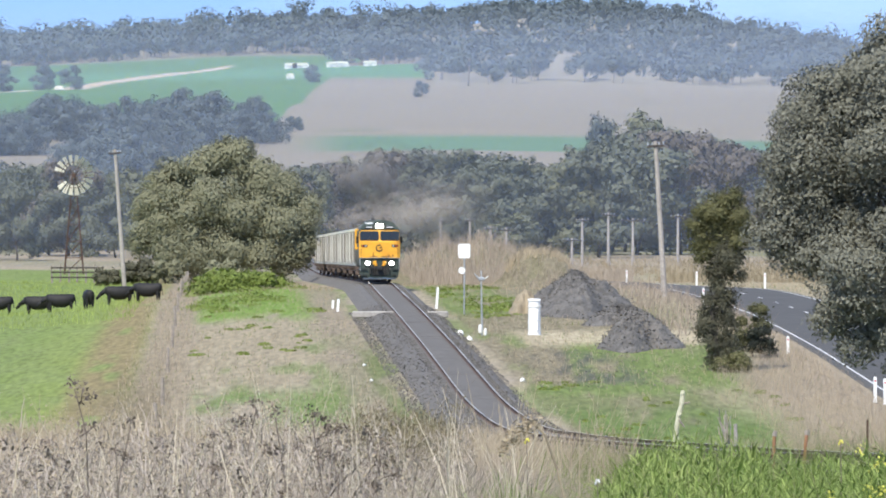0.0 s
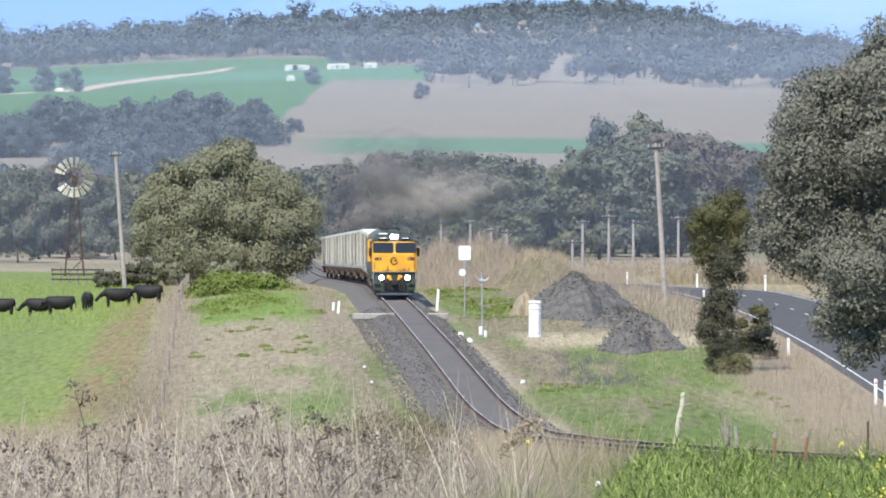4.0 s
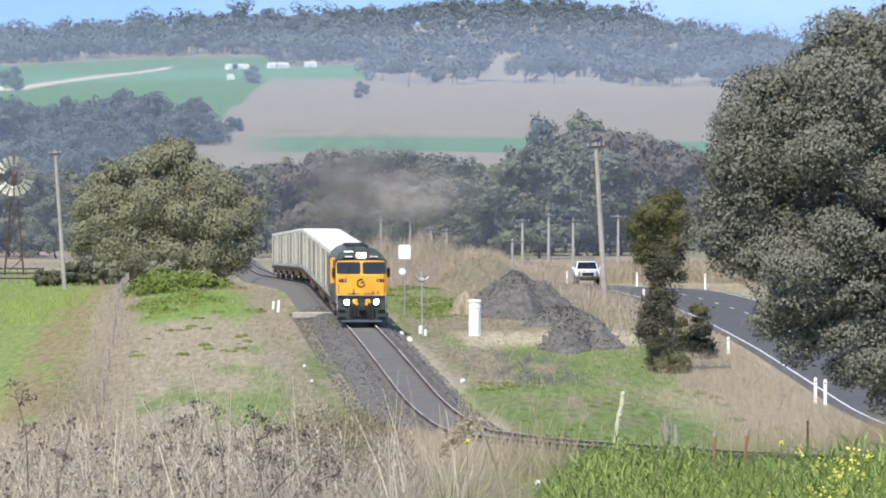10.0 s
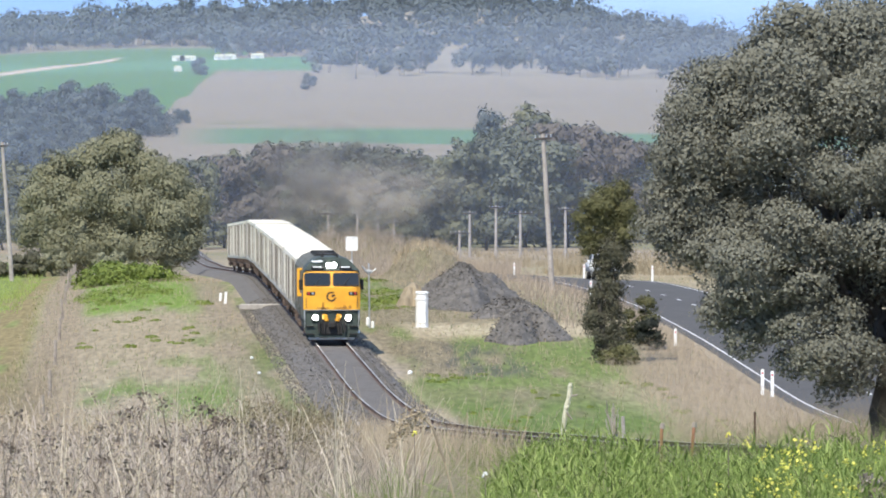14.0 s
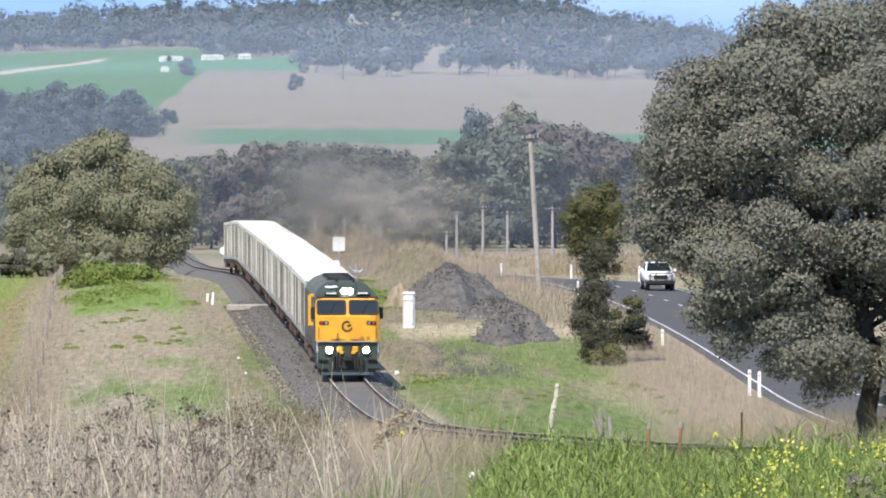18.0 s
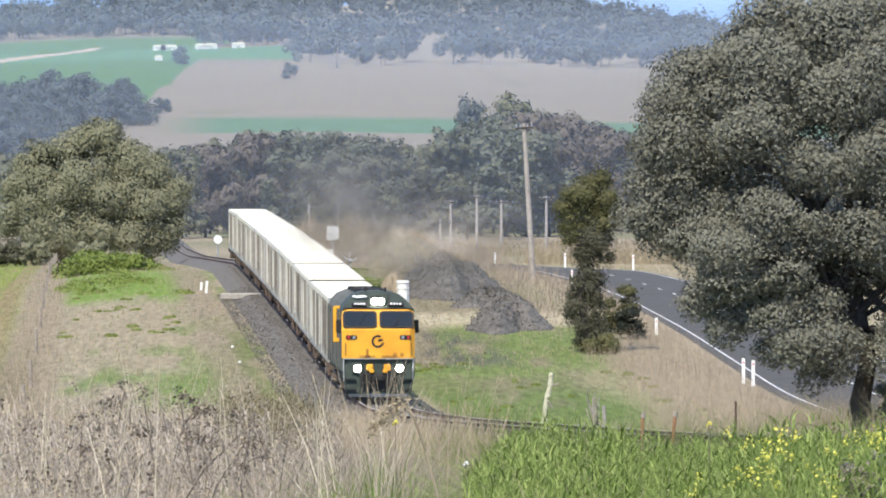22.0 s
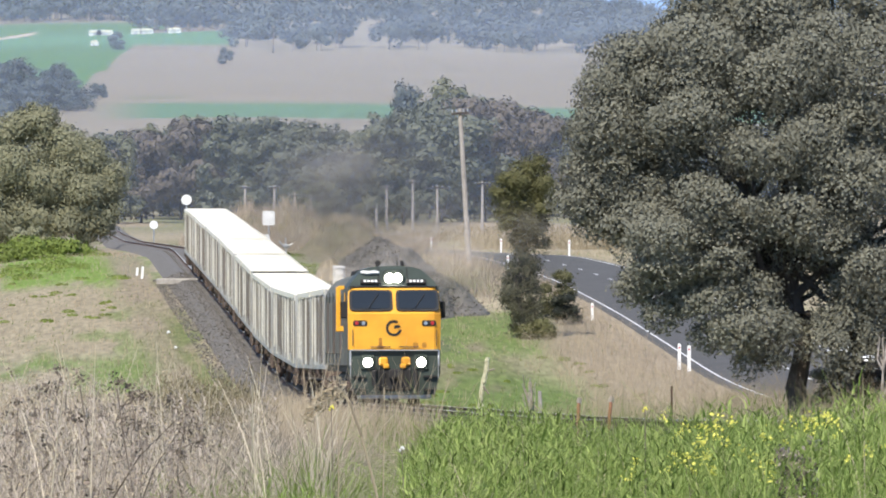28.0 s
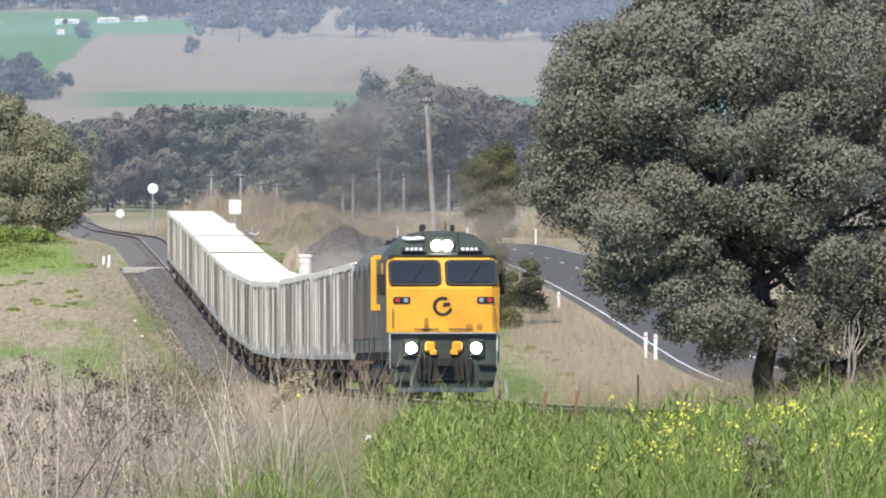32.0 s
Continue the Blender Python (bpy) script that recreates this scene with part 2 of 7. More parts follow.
GREYSTEEL = streaked("weathered_container_steel", (0.6, 0.595, 0.55), (0.33, 0.33, 0.31), (0.16, 0.143, 0.125))
SEAM = material("rust_dark_seam", (0.15, 0.13, 0.11), 0.8, scale=5, vary=0.4)
STREAK = material("scuffed_pale_steel", (0.6, 0.585, 0.52), 0.5, 0.1, scale=5)
TARP = material("pale_container_roof", (0.76, 0.725, 0.62), 0.6, scale=3, vary=0.07)
BOGIE = material("bogie_brown_grime", (0.105, 0.075, 0.058), 0.9, scale=4, vary=0.6)
LAMP = material("lit_headlight", (1.0, 0.93, 0.88), 0.3, emit=22, vary=0.0)
REDLAMP = material("red_lens", (0.5, 0.03, 0.03), 0.3, vary=0.1)
SOOT = material("grimy_yellow_paint", (0.3, 0.13, 0.02), 0.7, scale=6, color2=(0.62, 0.28, 0.025))
CHROME = material("bright_metal", (0.6, 0.6, 0.58), 0.3, 0.8, vary=0.1)
GALV = material("galvanised_steel", (0.45, 0.46, 0.46), 0.5, 0.6, scale=8)
TYRE = material("tyre_rubber", (0.02, 0.02, 0.02), 0.85, vary=0.2)
COWHIDE = material("black_cow_hide", (0.012, 0.011, 0.011), 0.7, scale=4, vary=0.4)
HEAP = material("dark_crushed_stone", (0.07, 0.065, 0.058), 0.95, scale=9, color2=(0.185, 0.172, 0.155), bump=1.0)
EUC = leaf_material("grey_green_gum_leaves", (0.178, 0.178, 0.138), 0.22, 0.15)
# far gums: the blue of distance is mixed into the leaf colour
EUC_FAR = leaf_material("haze_blued_gum_leaves", (0.105, 0.13, 0.132), 0.18, 0.15)
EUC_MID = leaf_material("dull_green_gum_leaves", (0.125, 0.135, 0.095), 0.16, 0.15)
EUC_OLIVE = leaf_material("olive_gum_leaves", (0.155, 0.16, 0.095), 0.16, 0.15)
OLIVE = leaf_material("olive_leaves", (0.24, 0.238, 0.15), 0.15, 0.15)
BROWNLEAF = leaf_material("brownish_leaves", (0.142, 0.122, 0.1), 0.2, 0.15)
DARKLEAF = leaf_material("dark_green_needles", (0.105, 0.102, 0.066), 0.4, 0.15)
# near-black green: shade under a shrub put into the leaf colour
SHADELEAF = leaf_material("shaded_dark_needles", (0.03, 0.034, 0.024), 0.4, 0.1)
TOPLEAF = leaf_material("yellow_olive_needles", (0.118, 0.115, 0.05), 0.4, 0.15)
YELLOWGREEN = leaf_material("yellow_green_weed", (0.17, 0.215, 0.05), 0.35)
GRASSGREEN = leaf_material("lush_green_grass", (0.118, 0.168, 0.036), 0.75, 0.35, 0.5, 0.3)
GRASSLIGHT = leaf_material("broad_green_blades", (0.265, 0.325, 0.092), 0.5, 0.35, 0.5, 0.3)
GRASSDRY = leaf_material("dry_grass", (0.36, 0.30, 0.21), 0.42, 0.2, 0.9)
GRASSBROWN = leaf_material("brown_dry_grass", (0.255, 0.21, 0.14), 0.35, 0.2, 0.9)
GRASSPALE = leaf_material("pale_dry_stalks", (0.56, 0.49, 0.37), 0.25, 0.15, 0.8)
GRASSPINK = leaf_material("feathery_dry_grass", (0.33, 0.275, 0.218), 0.4, 0.25, 0.9)
LICHEN = material("lichen_grown_timber", (0.40, 0.39, 0.27), 0.9, scale=14, color2=(0.62, 0.61, 0.46), bump=0.6)
WEEDOLIVE = leaf_material("low_olive_weed", (0.185, 0.155, 0.09), 0.5, 0.3)
GRASSGREY = leaf_material("grey_dead_weeds", (0.285, 0.245, 0.207), 0.88, 0.15, 0.9)
SEEDHEAD = leaf_material("dark_seed_heads", (0.16, 0.13, 0.105), 0.5, 0.1, 0.9)
FLOWER = leaf_material("yellow_petals", (0.82, 0.76, 0.16), 0.15, 0.35)


def vapour(name, color, density):
    """Thin smoke or dust: cloudy, densest in the middle, mostly clear."""
    m = bpy.data.materials.new(name)
    m.use_nodes = True
    nt = m.node_tree
    d = nt.nodes.new("ShaderNodeBsdfDiffuse")
    d.inputs["Color"].default_value = (*color, 1)
    tr = nt.nodes.new("ShaderNodeBsdfTransparent")
    tc = nt.nodes.new("ShaderNodeTexCoord")
    n = nt.nodes.new("ShaderNodeTexNoise")
    n.inputs["Scale"].default_value = 0.4
    n.inputs["Detail"].default_value = 3
    nt.links.new(tc.outputs["Object"], n.inputs["Vector"])
    mr = nt.nodes.new("ShaderNodeMapRange")
    mr.inputs["From Min"].default_value = 0.3
    mr.inputs["From Max"].default_value = 0.65
    mr.inputs["To Max"].default_value = density
    nt.links.new(n.outputs["Fac"], mr.inputs["Value"])
    mid = nt.nodes.new("ShaderNodeVectorMath")
    mid.operation = "SUBTRACT"
    mid.inputs[1].default_value = (0.5, 0.5, 0.5)
    flat = nt.nodes.new("ShaderNodeVectorMath")
    flat.operation = "MULTIPLY"
    flat.inputs[1].default_value = (2, 0, 2)
    far = nt.nodes.new("ShaderNodeVectorMath")
    far.operation = "LENGTH"
    fall = nt.nodes.new("ShaderNodeMapRange")
    fall.interpolation_type = "SMOOTHSTEP"
    fall.inputs["From Min"].default_value = 0.95
    fall.inputs["From Max"].default_value = 0.15
    nt.links.new(tc.outputs["Generated"], mid.inputs[0])
    nt.links.new(mid.outputs[0], flat.inputs[0])
    nt.links.new(flat.outputs[0], far.inputs[0])
    nt.links.new(far.outputs["Value"], fall.inputs["Value"])
    mul = nt.nodes.new("ShaderNodeMath")
    mul.operation = "MULTIPLY"
    nt.links.new(mr.outputs[0], mul.inputs[0])
    nt.links.new(fall.outputs[0], mul.inputs[1])
    mix = nt.nodes.new("ShaderNodeMixShader")
    nt.links.new(mul.outputs[0], mix.inputs[0])
    nt.links.new(tr.outputs[0], mix.inputs[1])
    nt.links.new(d.outputs[0], mix.inputs[2])
    nt.links.new(mix.outputs[0], nt.nodes["Material Output"].inputs["Surface"])
    return m


SMOKE = vapour("thin_exhaust_smoke", (0.15, 0.147, 0.148), 0.42)
DUST = vapour("thin_tan_dust", (0.40, 0.358, 0.31), 0.36)


# ---- mesh helpers ----
def mesh_from(name, verts, faces, mat, smooth=False):
    me = bpy.data.meshes.new(name)
    me.from_pydata([tuple(v) for v in verts], [], [tuple(f) for f in faces])
    me.materials.append(mat)
    if smooth:
        me.polygons.foreach_set("use_smooth", [True] * len(me.polygons))
    me.update()
    return me


def quads(name, corners, mat):
    """A mesh of loose faces from an (n, corners, 3) array."""
    n, k = corners.shape[:2]
    me = bpy.data.meshes.new(name)
    me.vertices.add(n * k)
    me.loops.add(n * k)
    me.polygons.add(n)
    me.vertices.foreach_set("co", np.ascontiguousarray(corners, dtype=np.float32).ravel())
    me.loops.foreach_set("vertex_index", np.arange(n * k, dtype=np.int32))
    me.polygons.foreach_set("loop_start", np.arange(0, n * k, k, dtype=np.int32))
    me.materials.append(mat)
    me.update(calc_edges=True)
    return me


def part(name, bm, mat, parent=None, label="", smooth=False):
    """One mesh object from a bmesh, a mesh part of its parent."""
    me = bpy.data.meshes.new(name)
    bm.to_mesh(me)
    bm.free()
    me.materials.append(mat)
    if smooth:
        me.polygons.foreach_set("use_smooth", [True] * len(me.polygons))
    ob = new(name, me)
    if parent:
        ob.parent = parent
    if label:
        ob["label"] = label
    return ob


def piece(name, me, parent, m=None, label=""):
    ob = new(name, me)
    ob.parent = parent
    if m is not None:
        ob.matrix_basis = m
    if label:
        ob["label"] = label
    return ob


def empty(name, m, label, category, group=""):
    ob = new(name)
    ob.empty_display_size = 0.2
    ob.matrix_basis = m
    return tagged(ob, label, category, group)


def box(bm, x0, x1, y0, y1, z0, z1, bevel=0.0):
    r = bmesh.ops.create_cube(bm, size=1.0)
    vs = r["verts"]
    bmesh.ops.scale(bm, vec=(x1 - x0, y1 - y0, z1 - z0), verts=vs)
    bmesh.ops.translate(bm, vec=((x0 + x1) / 2, (y0 + y1) / 2, (z0 + z1) / 2), verts=vs)
    if bevel:
        es = list({e for v in vs for e in v.link_edges})
        bmesh.ops.bevel(bm, geom=es, offset=bevel, segments=1, affect="EDGES")
    return vs


def rod(bm, a, b, r0, r1=None, seg=8):
    a, b = Vector(a), Vector(b)
    d = b - a
    m = Matrix.Translation((a + b) / 2) @ d.to_track_quat("Z", "Y").to_matrix().to_4x4()
    bmesh.ops.create_cone(bm, cap_ends=True, segments=seg, radius1=r0, radius2=r0 if r1 is None else r1, depth=d.length, matrix=m)


def prism(bm, outline, y0, y1):
    """Extrudes an outline of (x, z) along y."""
    n = len(outline)
    va = [bm.verts.new((x, y0, z)) for x, z in outline]
    vb = [bm.verts.new((x, y1, z)) for x, z in outline]
    bm.faces.new(va)
    bm.faces.new(vb[::-1])
    for i in range(n):
        j = (i + 1) % n
        bm.faces.new((va[j], va[i], vb[i], vb[j]))
    bmesh.ops.recalc_face_normals(bm, faces=bm.faces)


def sweep(name, outline, ys, fx, fz, mat):
    """Sweeps an outline of (offset, height) along the line."""
    vs, fs, n = [], [], len(outline)
    for y in ys:
        for ox, oz in outline:
            vs.append((float(fx(y)) + ox, y, float(fz(y)) + oz))
    for i in range(len(ys) - 1):
        for j in range(n - 1):
            a = i * n + j
            fs.append((a, a + 1, a + n + 1, a + n))
    return mesh_from(name, vs, fs, mat)


def leaf_quads(centres, size, rng, flat=0.0, aspect=1.6, normals=None, three=False):
    """Leaf-like quads round the centres, turned at random or about the normals given."""
    n = len(centres)
    a = rng.normal(size=(n, 3))
    a[:, 2] *= 1 - flat
    if normals is not None:
        a -= (a * normals).sum(1, keepdims=True) * normals
    a /= np.linalg.norm(a, axis=1, keepdims=True) + 1e-9
    b = np.cross(normals, a) if normals is not None else rng.normal(size=(n, 3))
    b -= (a * b).sum(1, keepdims=True) * a
    b /= np.linalg.norm(b, axis=1, keepdims=True) + 1e-9
    s = size * (0.6 + 0.8 * rng.random((n, 1)))
    a, b = a * s * aspect * 0.5, b * s * 0.5
    c = centres
    if three:
        return np.stack([c - a * 1.1, c + a * 0.8 - b * 1.1, c + a * 0.6 + b * 1.1], axis=1)
    return np.stack([c - a, c - b * 0.9, c + a, c + b * 0.9], axis=1)


def crown_points(blobs, count, rng, subs=9, sub_r=0.42, loose=0.3, stray=0.0, cap=0.0):
    """Leaves gathered in small clumps over the shells of blobs (x, y, z, rx, ry, rz), with gaps between; places and normals."""
    blobs = np.array(blobs, float)
    nb = len(blobs)
    d = rng.normal(size=(nb, subs, 3))
    d[:, :, 2] += 0.15
    d /= np.linalg.norm(d, axis=2, keepdims=True)
    sc = blobs[:, None, :3] + d * blobs[:, None, 3:] * rng.uniform(0.55, 0.95, (nb, subs, 1))
    sr = blobs[:, None, 3:] * sub_r * rng.uniform(0.65, 1.3, (nb, subs, 1))
    sd = d.reshape(-1, 3)
    sc, sr = sc.reshape(-1, 3), sr.reshape(-1, 3)
    area = (sr[:, 0] * sr[:, 2])
    pick = rng.choice(len(sc), size=count, p=area / area.sum())
    e = rng.normal(size=(count, 3))
    e /= np.linalg.norm(e, axis=1, keepdims=True)
    # clumps are fuller above than below
    e[:, 2] = np.where((e[:, 2] < -0.2) & (rng.random(count) < cap), -e[:, 2], e[:, 2])
    p = sc[pick] + e * sr[pick] * (0.7 + 0.36 * rng.random((count, 1)) ** 0.7)
    p = p + rng.normal(size=(count, 3)) * stray * rng.random((count, 1)) ** 2
    nrm = e * 0.7 + sd[pick] * 0.5 + rng.normal(size=(count, 3)) * loose
    nrm /= np.linalg.norm(nrm, axis=1, keepdims=True)
    return p, nrm


def limb_mesh(bm, a, b, r0, r1, rng, bends=3, wob=0.12):
    a, b = Vector(a), Vector(b)
    pts = [a]
    for i in range(1, bends):
        t = i / bends
        p = a.lerp(b, t)
        p += Vector(rng.normal(size=3) * wob * (b - a).length * 0.5)
        pts.append(p)
    pts.append(b)
    last = None
    for i, p in enumerate(pts):
        d = (pts[min(i + 1, bends)] - pts[max(i - 1, 0)]).normalized()
        u = d.orthogonal().normalized() if abs(d.z) < 0.1 else Vector((1, 0, -d.x / d.z)).normalized()
        v = d.cross(u)
        r = r0 + (r1 - r0) * i / bends
        ring = [bm.verts.new(p + (u * math.cos(j * 0.8976) + v * math.sin(j * 0.8976)) * r) for j in range(7)]
        if last:
            for j in range(7):
                bm.faces.new((last[j], last[(j + 1) % 7], ring[(j + 1) % 7], ring[j]))
        else:
            bm.faces.new(ring[::-1])
        last = ring
    bm.faces.new(last)


# ---- ground sheet ----
def cover(x, y, z):
    """The colour of what covers the ground at each place."""
    n = len(x)
    w = x - track_x(y)
    k = x / np.maximum(y, 1)
    big, mid, fine = fnoise(x / 4.5, y / 46, 21), fnoise(x / 1.3, y / 15, 31), fnoise(x / 0.45, y / 6, 41, 2)
    tan = np.array([0.315, 0.27, 0.18])
    grey = np.array([0.29, 0.25, 0.20])
    green = np.array([0.142, 0.19, 0.058])
    lush = np.array([0.128, 0.195, 0.05])
    col = tan + (grey - tan) * fine[:, None]

    def lay(c, f):
        nonlocal col
        f = np.clip(f, 0, 1)[:, None]
        col = col * (1 - f) + np.asarray(c) * f

    # verges beside the line: dry grass with green flushes
    near = sstep(900, 760, y)
    patch = big * 0.5 + mid * 0.5
    brown = np.array([0.24, 0.20, 0.145])
    flush = sstep(0.5, 0.62, patch)
    lay(green, flush * near * 0.7)
    # right of the line, out to the road
    right = sstep(2.4, 3.4, w) * sstep(19, 14, w)
    lay(np.array([0.17, 0.148, 0.088]), right * near * (0.4 + 0.6 * fine))
    lay(lush * 0.88, right * sstep(345, 320, y) * sstep(150, 190, y) * sstep(0.25, 0.5, patch) * 0.85)
    lay(green, right * sstep(330, 350, y) * sstep(440, 415, y) * sstep(0.38, 0.55, patch) * 0.9)
    lay(np.array([0.095, 0.09, 0.085]), sstep(3.8, 4.6, w) * sstep(9.5, 7.5, w) * sstep(352, 362, y) * sstep(400, 388, y) * sstep(0.42, 0.62, fine * 0.5 + mid * 0.5) * 0.75)
    lay(np.array([0.42, 0.36, 0.25]), right * sstep(402, 412, y) * sstep(438, 428, y) * sstep(4.5, 6, w) * 0.85)
    lay(np.array([0.42, 0.36, 0.25]), sstep(9.5, 11.5, w) * sstep(15, 13, w) * sstep(300, 320, y) * sstep(360, 345, y) * 0.35)
    lay(green, right * sstep(455, 475, y) * sstep(620, 560, y) * sstep(9, 7, w) * sstep(0.3, 0.45, patch) * 0.9)
    lay(tan, sstep(14.5, 17, w) * near * 0.85)
    by = road_x(y) - x
    lay(np.array([0.275, 0.225, 0.168]), sstep(5.5 + 4.0 * sstep(430, 355, y) + 2.5 * sstep(300, 250, y), 4.5 + 3.5 * sstep(430, 355, y) + 1.5 * sstep(300, 250, y), by) * sstep(3.6, 4.2, by) * sstep(180, 200, y) * sstep(560, 520, y) * 0.9)
    # left of the line, out to the fence
    left = sstep(-4.2, -5.6, w) * sstep(-12.8, -11.6, w)
    lay(np.array([0.295, 0.252, 0.172]), left * sstep(346, 362, y) * sstep(462, 445, y) * sstep(0.66, 0.46, patch) * 0.95)
    lay(np.array([0.13, 0.19, 0.05]), left * sstep(262, 280, y) * sstep(358, 342, y) * sstep(0.3, 0.5, patch) * 0.8)
    lay(np.array([0.15, 0.23, 0.045]), left * sstep(446, 466, y) * sstep(690, 640, y) * sstep(0.28, 0.44, patch) * 0.95)
    lay(brown, sstep(-2.6, -3.4, w) * sstep(-6.2, -4.6, w) * near * 0.7)
    lay(np.array([0.12, 0.155, 0.048]), sstep(0.9, 0.3, np.abs(w + 3.3)) * sstep(0.35, 0.6, patch) * near * sstep(420, 380, y) * 0.7)
    # the green paddock behind the fence, with a rank brown margin
    field = sstep(-14.2, -15.4, w) * sstep(150, 200, y) * sstep(905, 880, y)
    lay(np.array([0.165, 0.22, 0.066]), field * (0.85 + 0.15 * mid))
    lay(np.array([0.24, 0.27, 0.075]), field * sstep(-23, -17, w) * 0.7 * mid)
    lay(np.array([0.235, 0.19, 0.10]), field * sstep(-18.4, -16.8, w) * sstep(0.2, 0.45, mid) * 0.95)
    strip = sstep(-15.0, -14.2, w) * sstep(-11.8, -12.6, w) * near
    lay(np.array([0.265, 0.22, 0.15]), strip * 0.9)
    lay(np.array([0.19, 0.155, 0.095]), sstep(-16.5, -15.2, w) * sstep(-12.8, -13.6, w) * sstep(430, 330, y) * (0.45 + 0.5 * mid))
    lay(np.array([0.14, 0.185, 0.055]), sstep(-17.5, -19, w) * sstep(330, 270, y) * sstep(180, 220, y) * 0.7)
    # near rise
    lay(np.array([0.12, 0.18, 0.045]), sstep(55, 45, y) * sstep(0.4, 0.9, x))
    lay(np.array([0.25, 0.2, 0.15]), sstep(265, 240, y) * sstep(50, 60, y) * sstep(-2.4, -3.2, w) * 0.8)
    # valley floor and hill paddocks
    fl = sstep(880, 1000, y)
    lay(np.array([0.30, 0.25, 0.18]), fl)
    lay(np.array([0.13, 0.16, 0.07]), fl * sstep(0.5, 0.7, fnoise(x / 30, y / 120, 51)) * sstep(1500, 1300, y) * 0.6)
    hill = sstep(1500, 1700, y)
    stubble = np.array([0.24, 0.208, 0.156]) * (0.94 + 0.12 * fnoise(x / 60, y / 25, 61))[:, None]
    col = col * (1 - hill[:, None]) + stubble * hill[:, None]
    lay(np.array([0.105, 0.19, 0.105]), sstep(1880, 1900, y) * sstep(2075, 2060, y) * sstep(-0.021, -0.010, k))
    lay(np.array([0.15, 0.17, 0.10]), sstep(2110, 2122, y) * sstep(2146, 2134, y) * sstep(-0.0175, -0.014, k) * sstep(-0.006, -0.009, k) * (0.4 + 0.6 * fine))
    lay(np.array([0.19, 0.18, 0.13]), sstep(16, 6, np.abs(y - (2790 - (k - 0.0196) * 25000))) * sstep(0.0185, 0.0196, k) * sstep(0.028, 0.0268, k) * 0.8)
    lay(np.array([0.275, 0.233, 0.17]), sstep(2600, 2700, y) * 0.5 * fnoise(x / 90, y / 60, 63))
    edge = -0.0225 + (y - 2080) / 920 * 0.0087
    crop = sstep(2140, 2160, y) * sstep(0, -0.0006, k - edge)
    lay(np.array([0.085, 0.18, 0.06]), crop * sstep(3480, 3440, y))
    lay(np.array([0.10, 0.22, 0.10]), sstep(2960, 2985, y) * sstep(3160, 3140, y) * sstep(-0.001, -0.002, k))
    lane = 2720 + (k + 0.056) / 0.0285 * 500
    lay(np.array([0.50, 0.40, 0.31]), sstep(38, 18, np.abs(y - lane)) * sstep(-0.026, -0.0275, k))
    lay(np.array([0.24, 0.215, 0.155]), sstep(3400, 3560, y))
    lay(np.array([0.28, 0.25, 0.19]), sstep(2800, 2900, y) * sstep(-0.003, 0.0, k))
    return col


def build_ground():
    ks = np.unique(np.concatenate([
        np.linspace(-math.pi, -0.5, 30), np.linspace(-0.5, -0.066, 16), np.linspace(-0.066, 0.096, 340),
        np.linspace(0.096, 0.5, 16), np.linspace(0.5, math.pi, 30)]))[:-1]
    rs = np.concatenate([[0.002, 1.0, 2, 4, 7, 11, 16, 22], np.geomspace(28, 4950, 570)])
    A, R = np.meshgrid(ks, rs)
    x, y = (np.sin(A) * R + 0.6 * np.exp(-R / 9)).ravel(), (np.cos(A) * R).ravel()
    z = ground(x, y)
    behind = y < 30
    z = np.where(behind, np.minimum(z, EYE - 1.8), z)
    nc, nr = len(ks), len(rs)
    i, j = np.meshgrid(np.arange(nr - 1), np.arange(nc), indexing="ij")
    i, j = i.ravel(), j.ravel()
    jn = (j + 1) % nc
    f = np.stack([i * nc + j, i * nc + jn, (i + 1) * nc + jn, (i + 1) * nc + j], axis=1)
    me = bpy.data.meshes.new("ground")
    me.vertices.add(len(x))
    me.vertices.foreach_set("co", np.stack([x, y, z], axis=1).astype(np.float32).ravel())
    me.loops.add(f.size)
    me.polygons.add(len(f))
    me.loops.foreach_set("vertex_index", f.ravel().astype(np.int32))
    me.polygons.foreach_set("loop_start", np.arange(0, f.size, 4, dtype=np.int32))
    me.polygons.foreach_set("use_smooth", np.ones(len(f), dtype=bool))
    me.update(calc_edges=True)
    c = np.ones((len(x), 4), dtype=np.float32)
    c[:, :3] = cover(x, y, z)
    at = me.color_attributes.new("cover", "FLOAT_COLOR", "POINT")
    at.data.foreach_set("color", c.ravel())
    me.materials.append(EARTH)
    tagged(new("ground", me), "rolling grassland with dry verges and green paddocks", "ground", kind="structure")


build_ground()


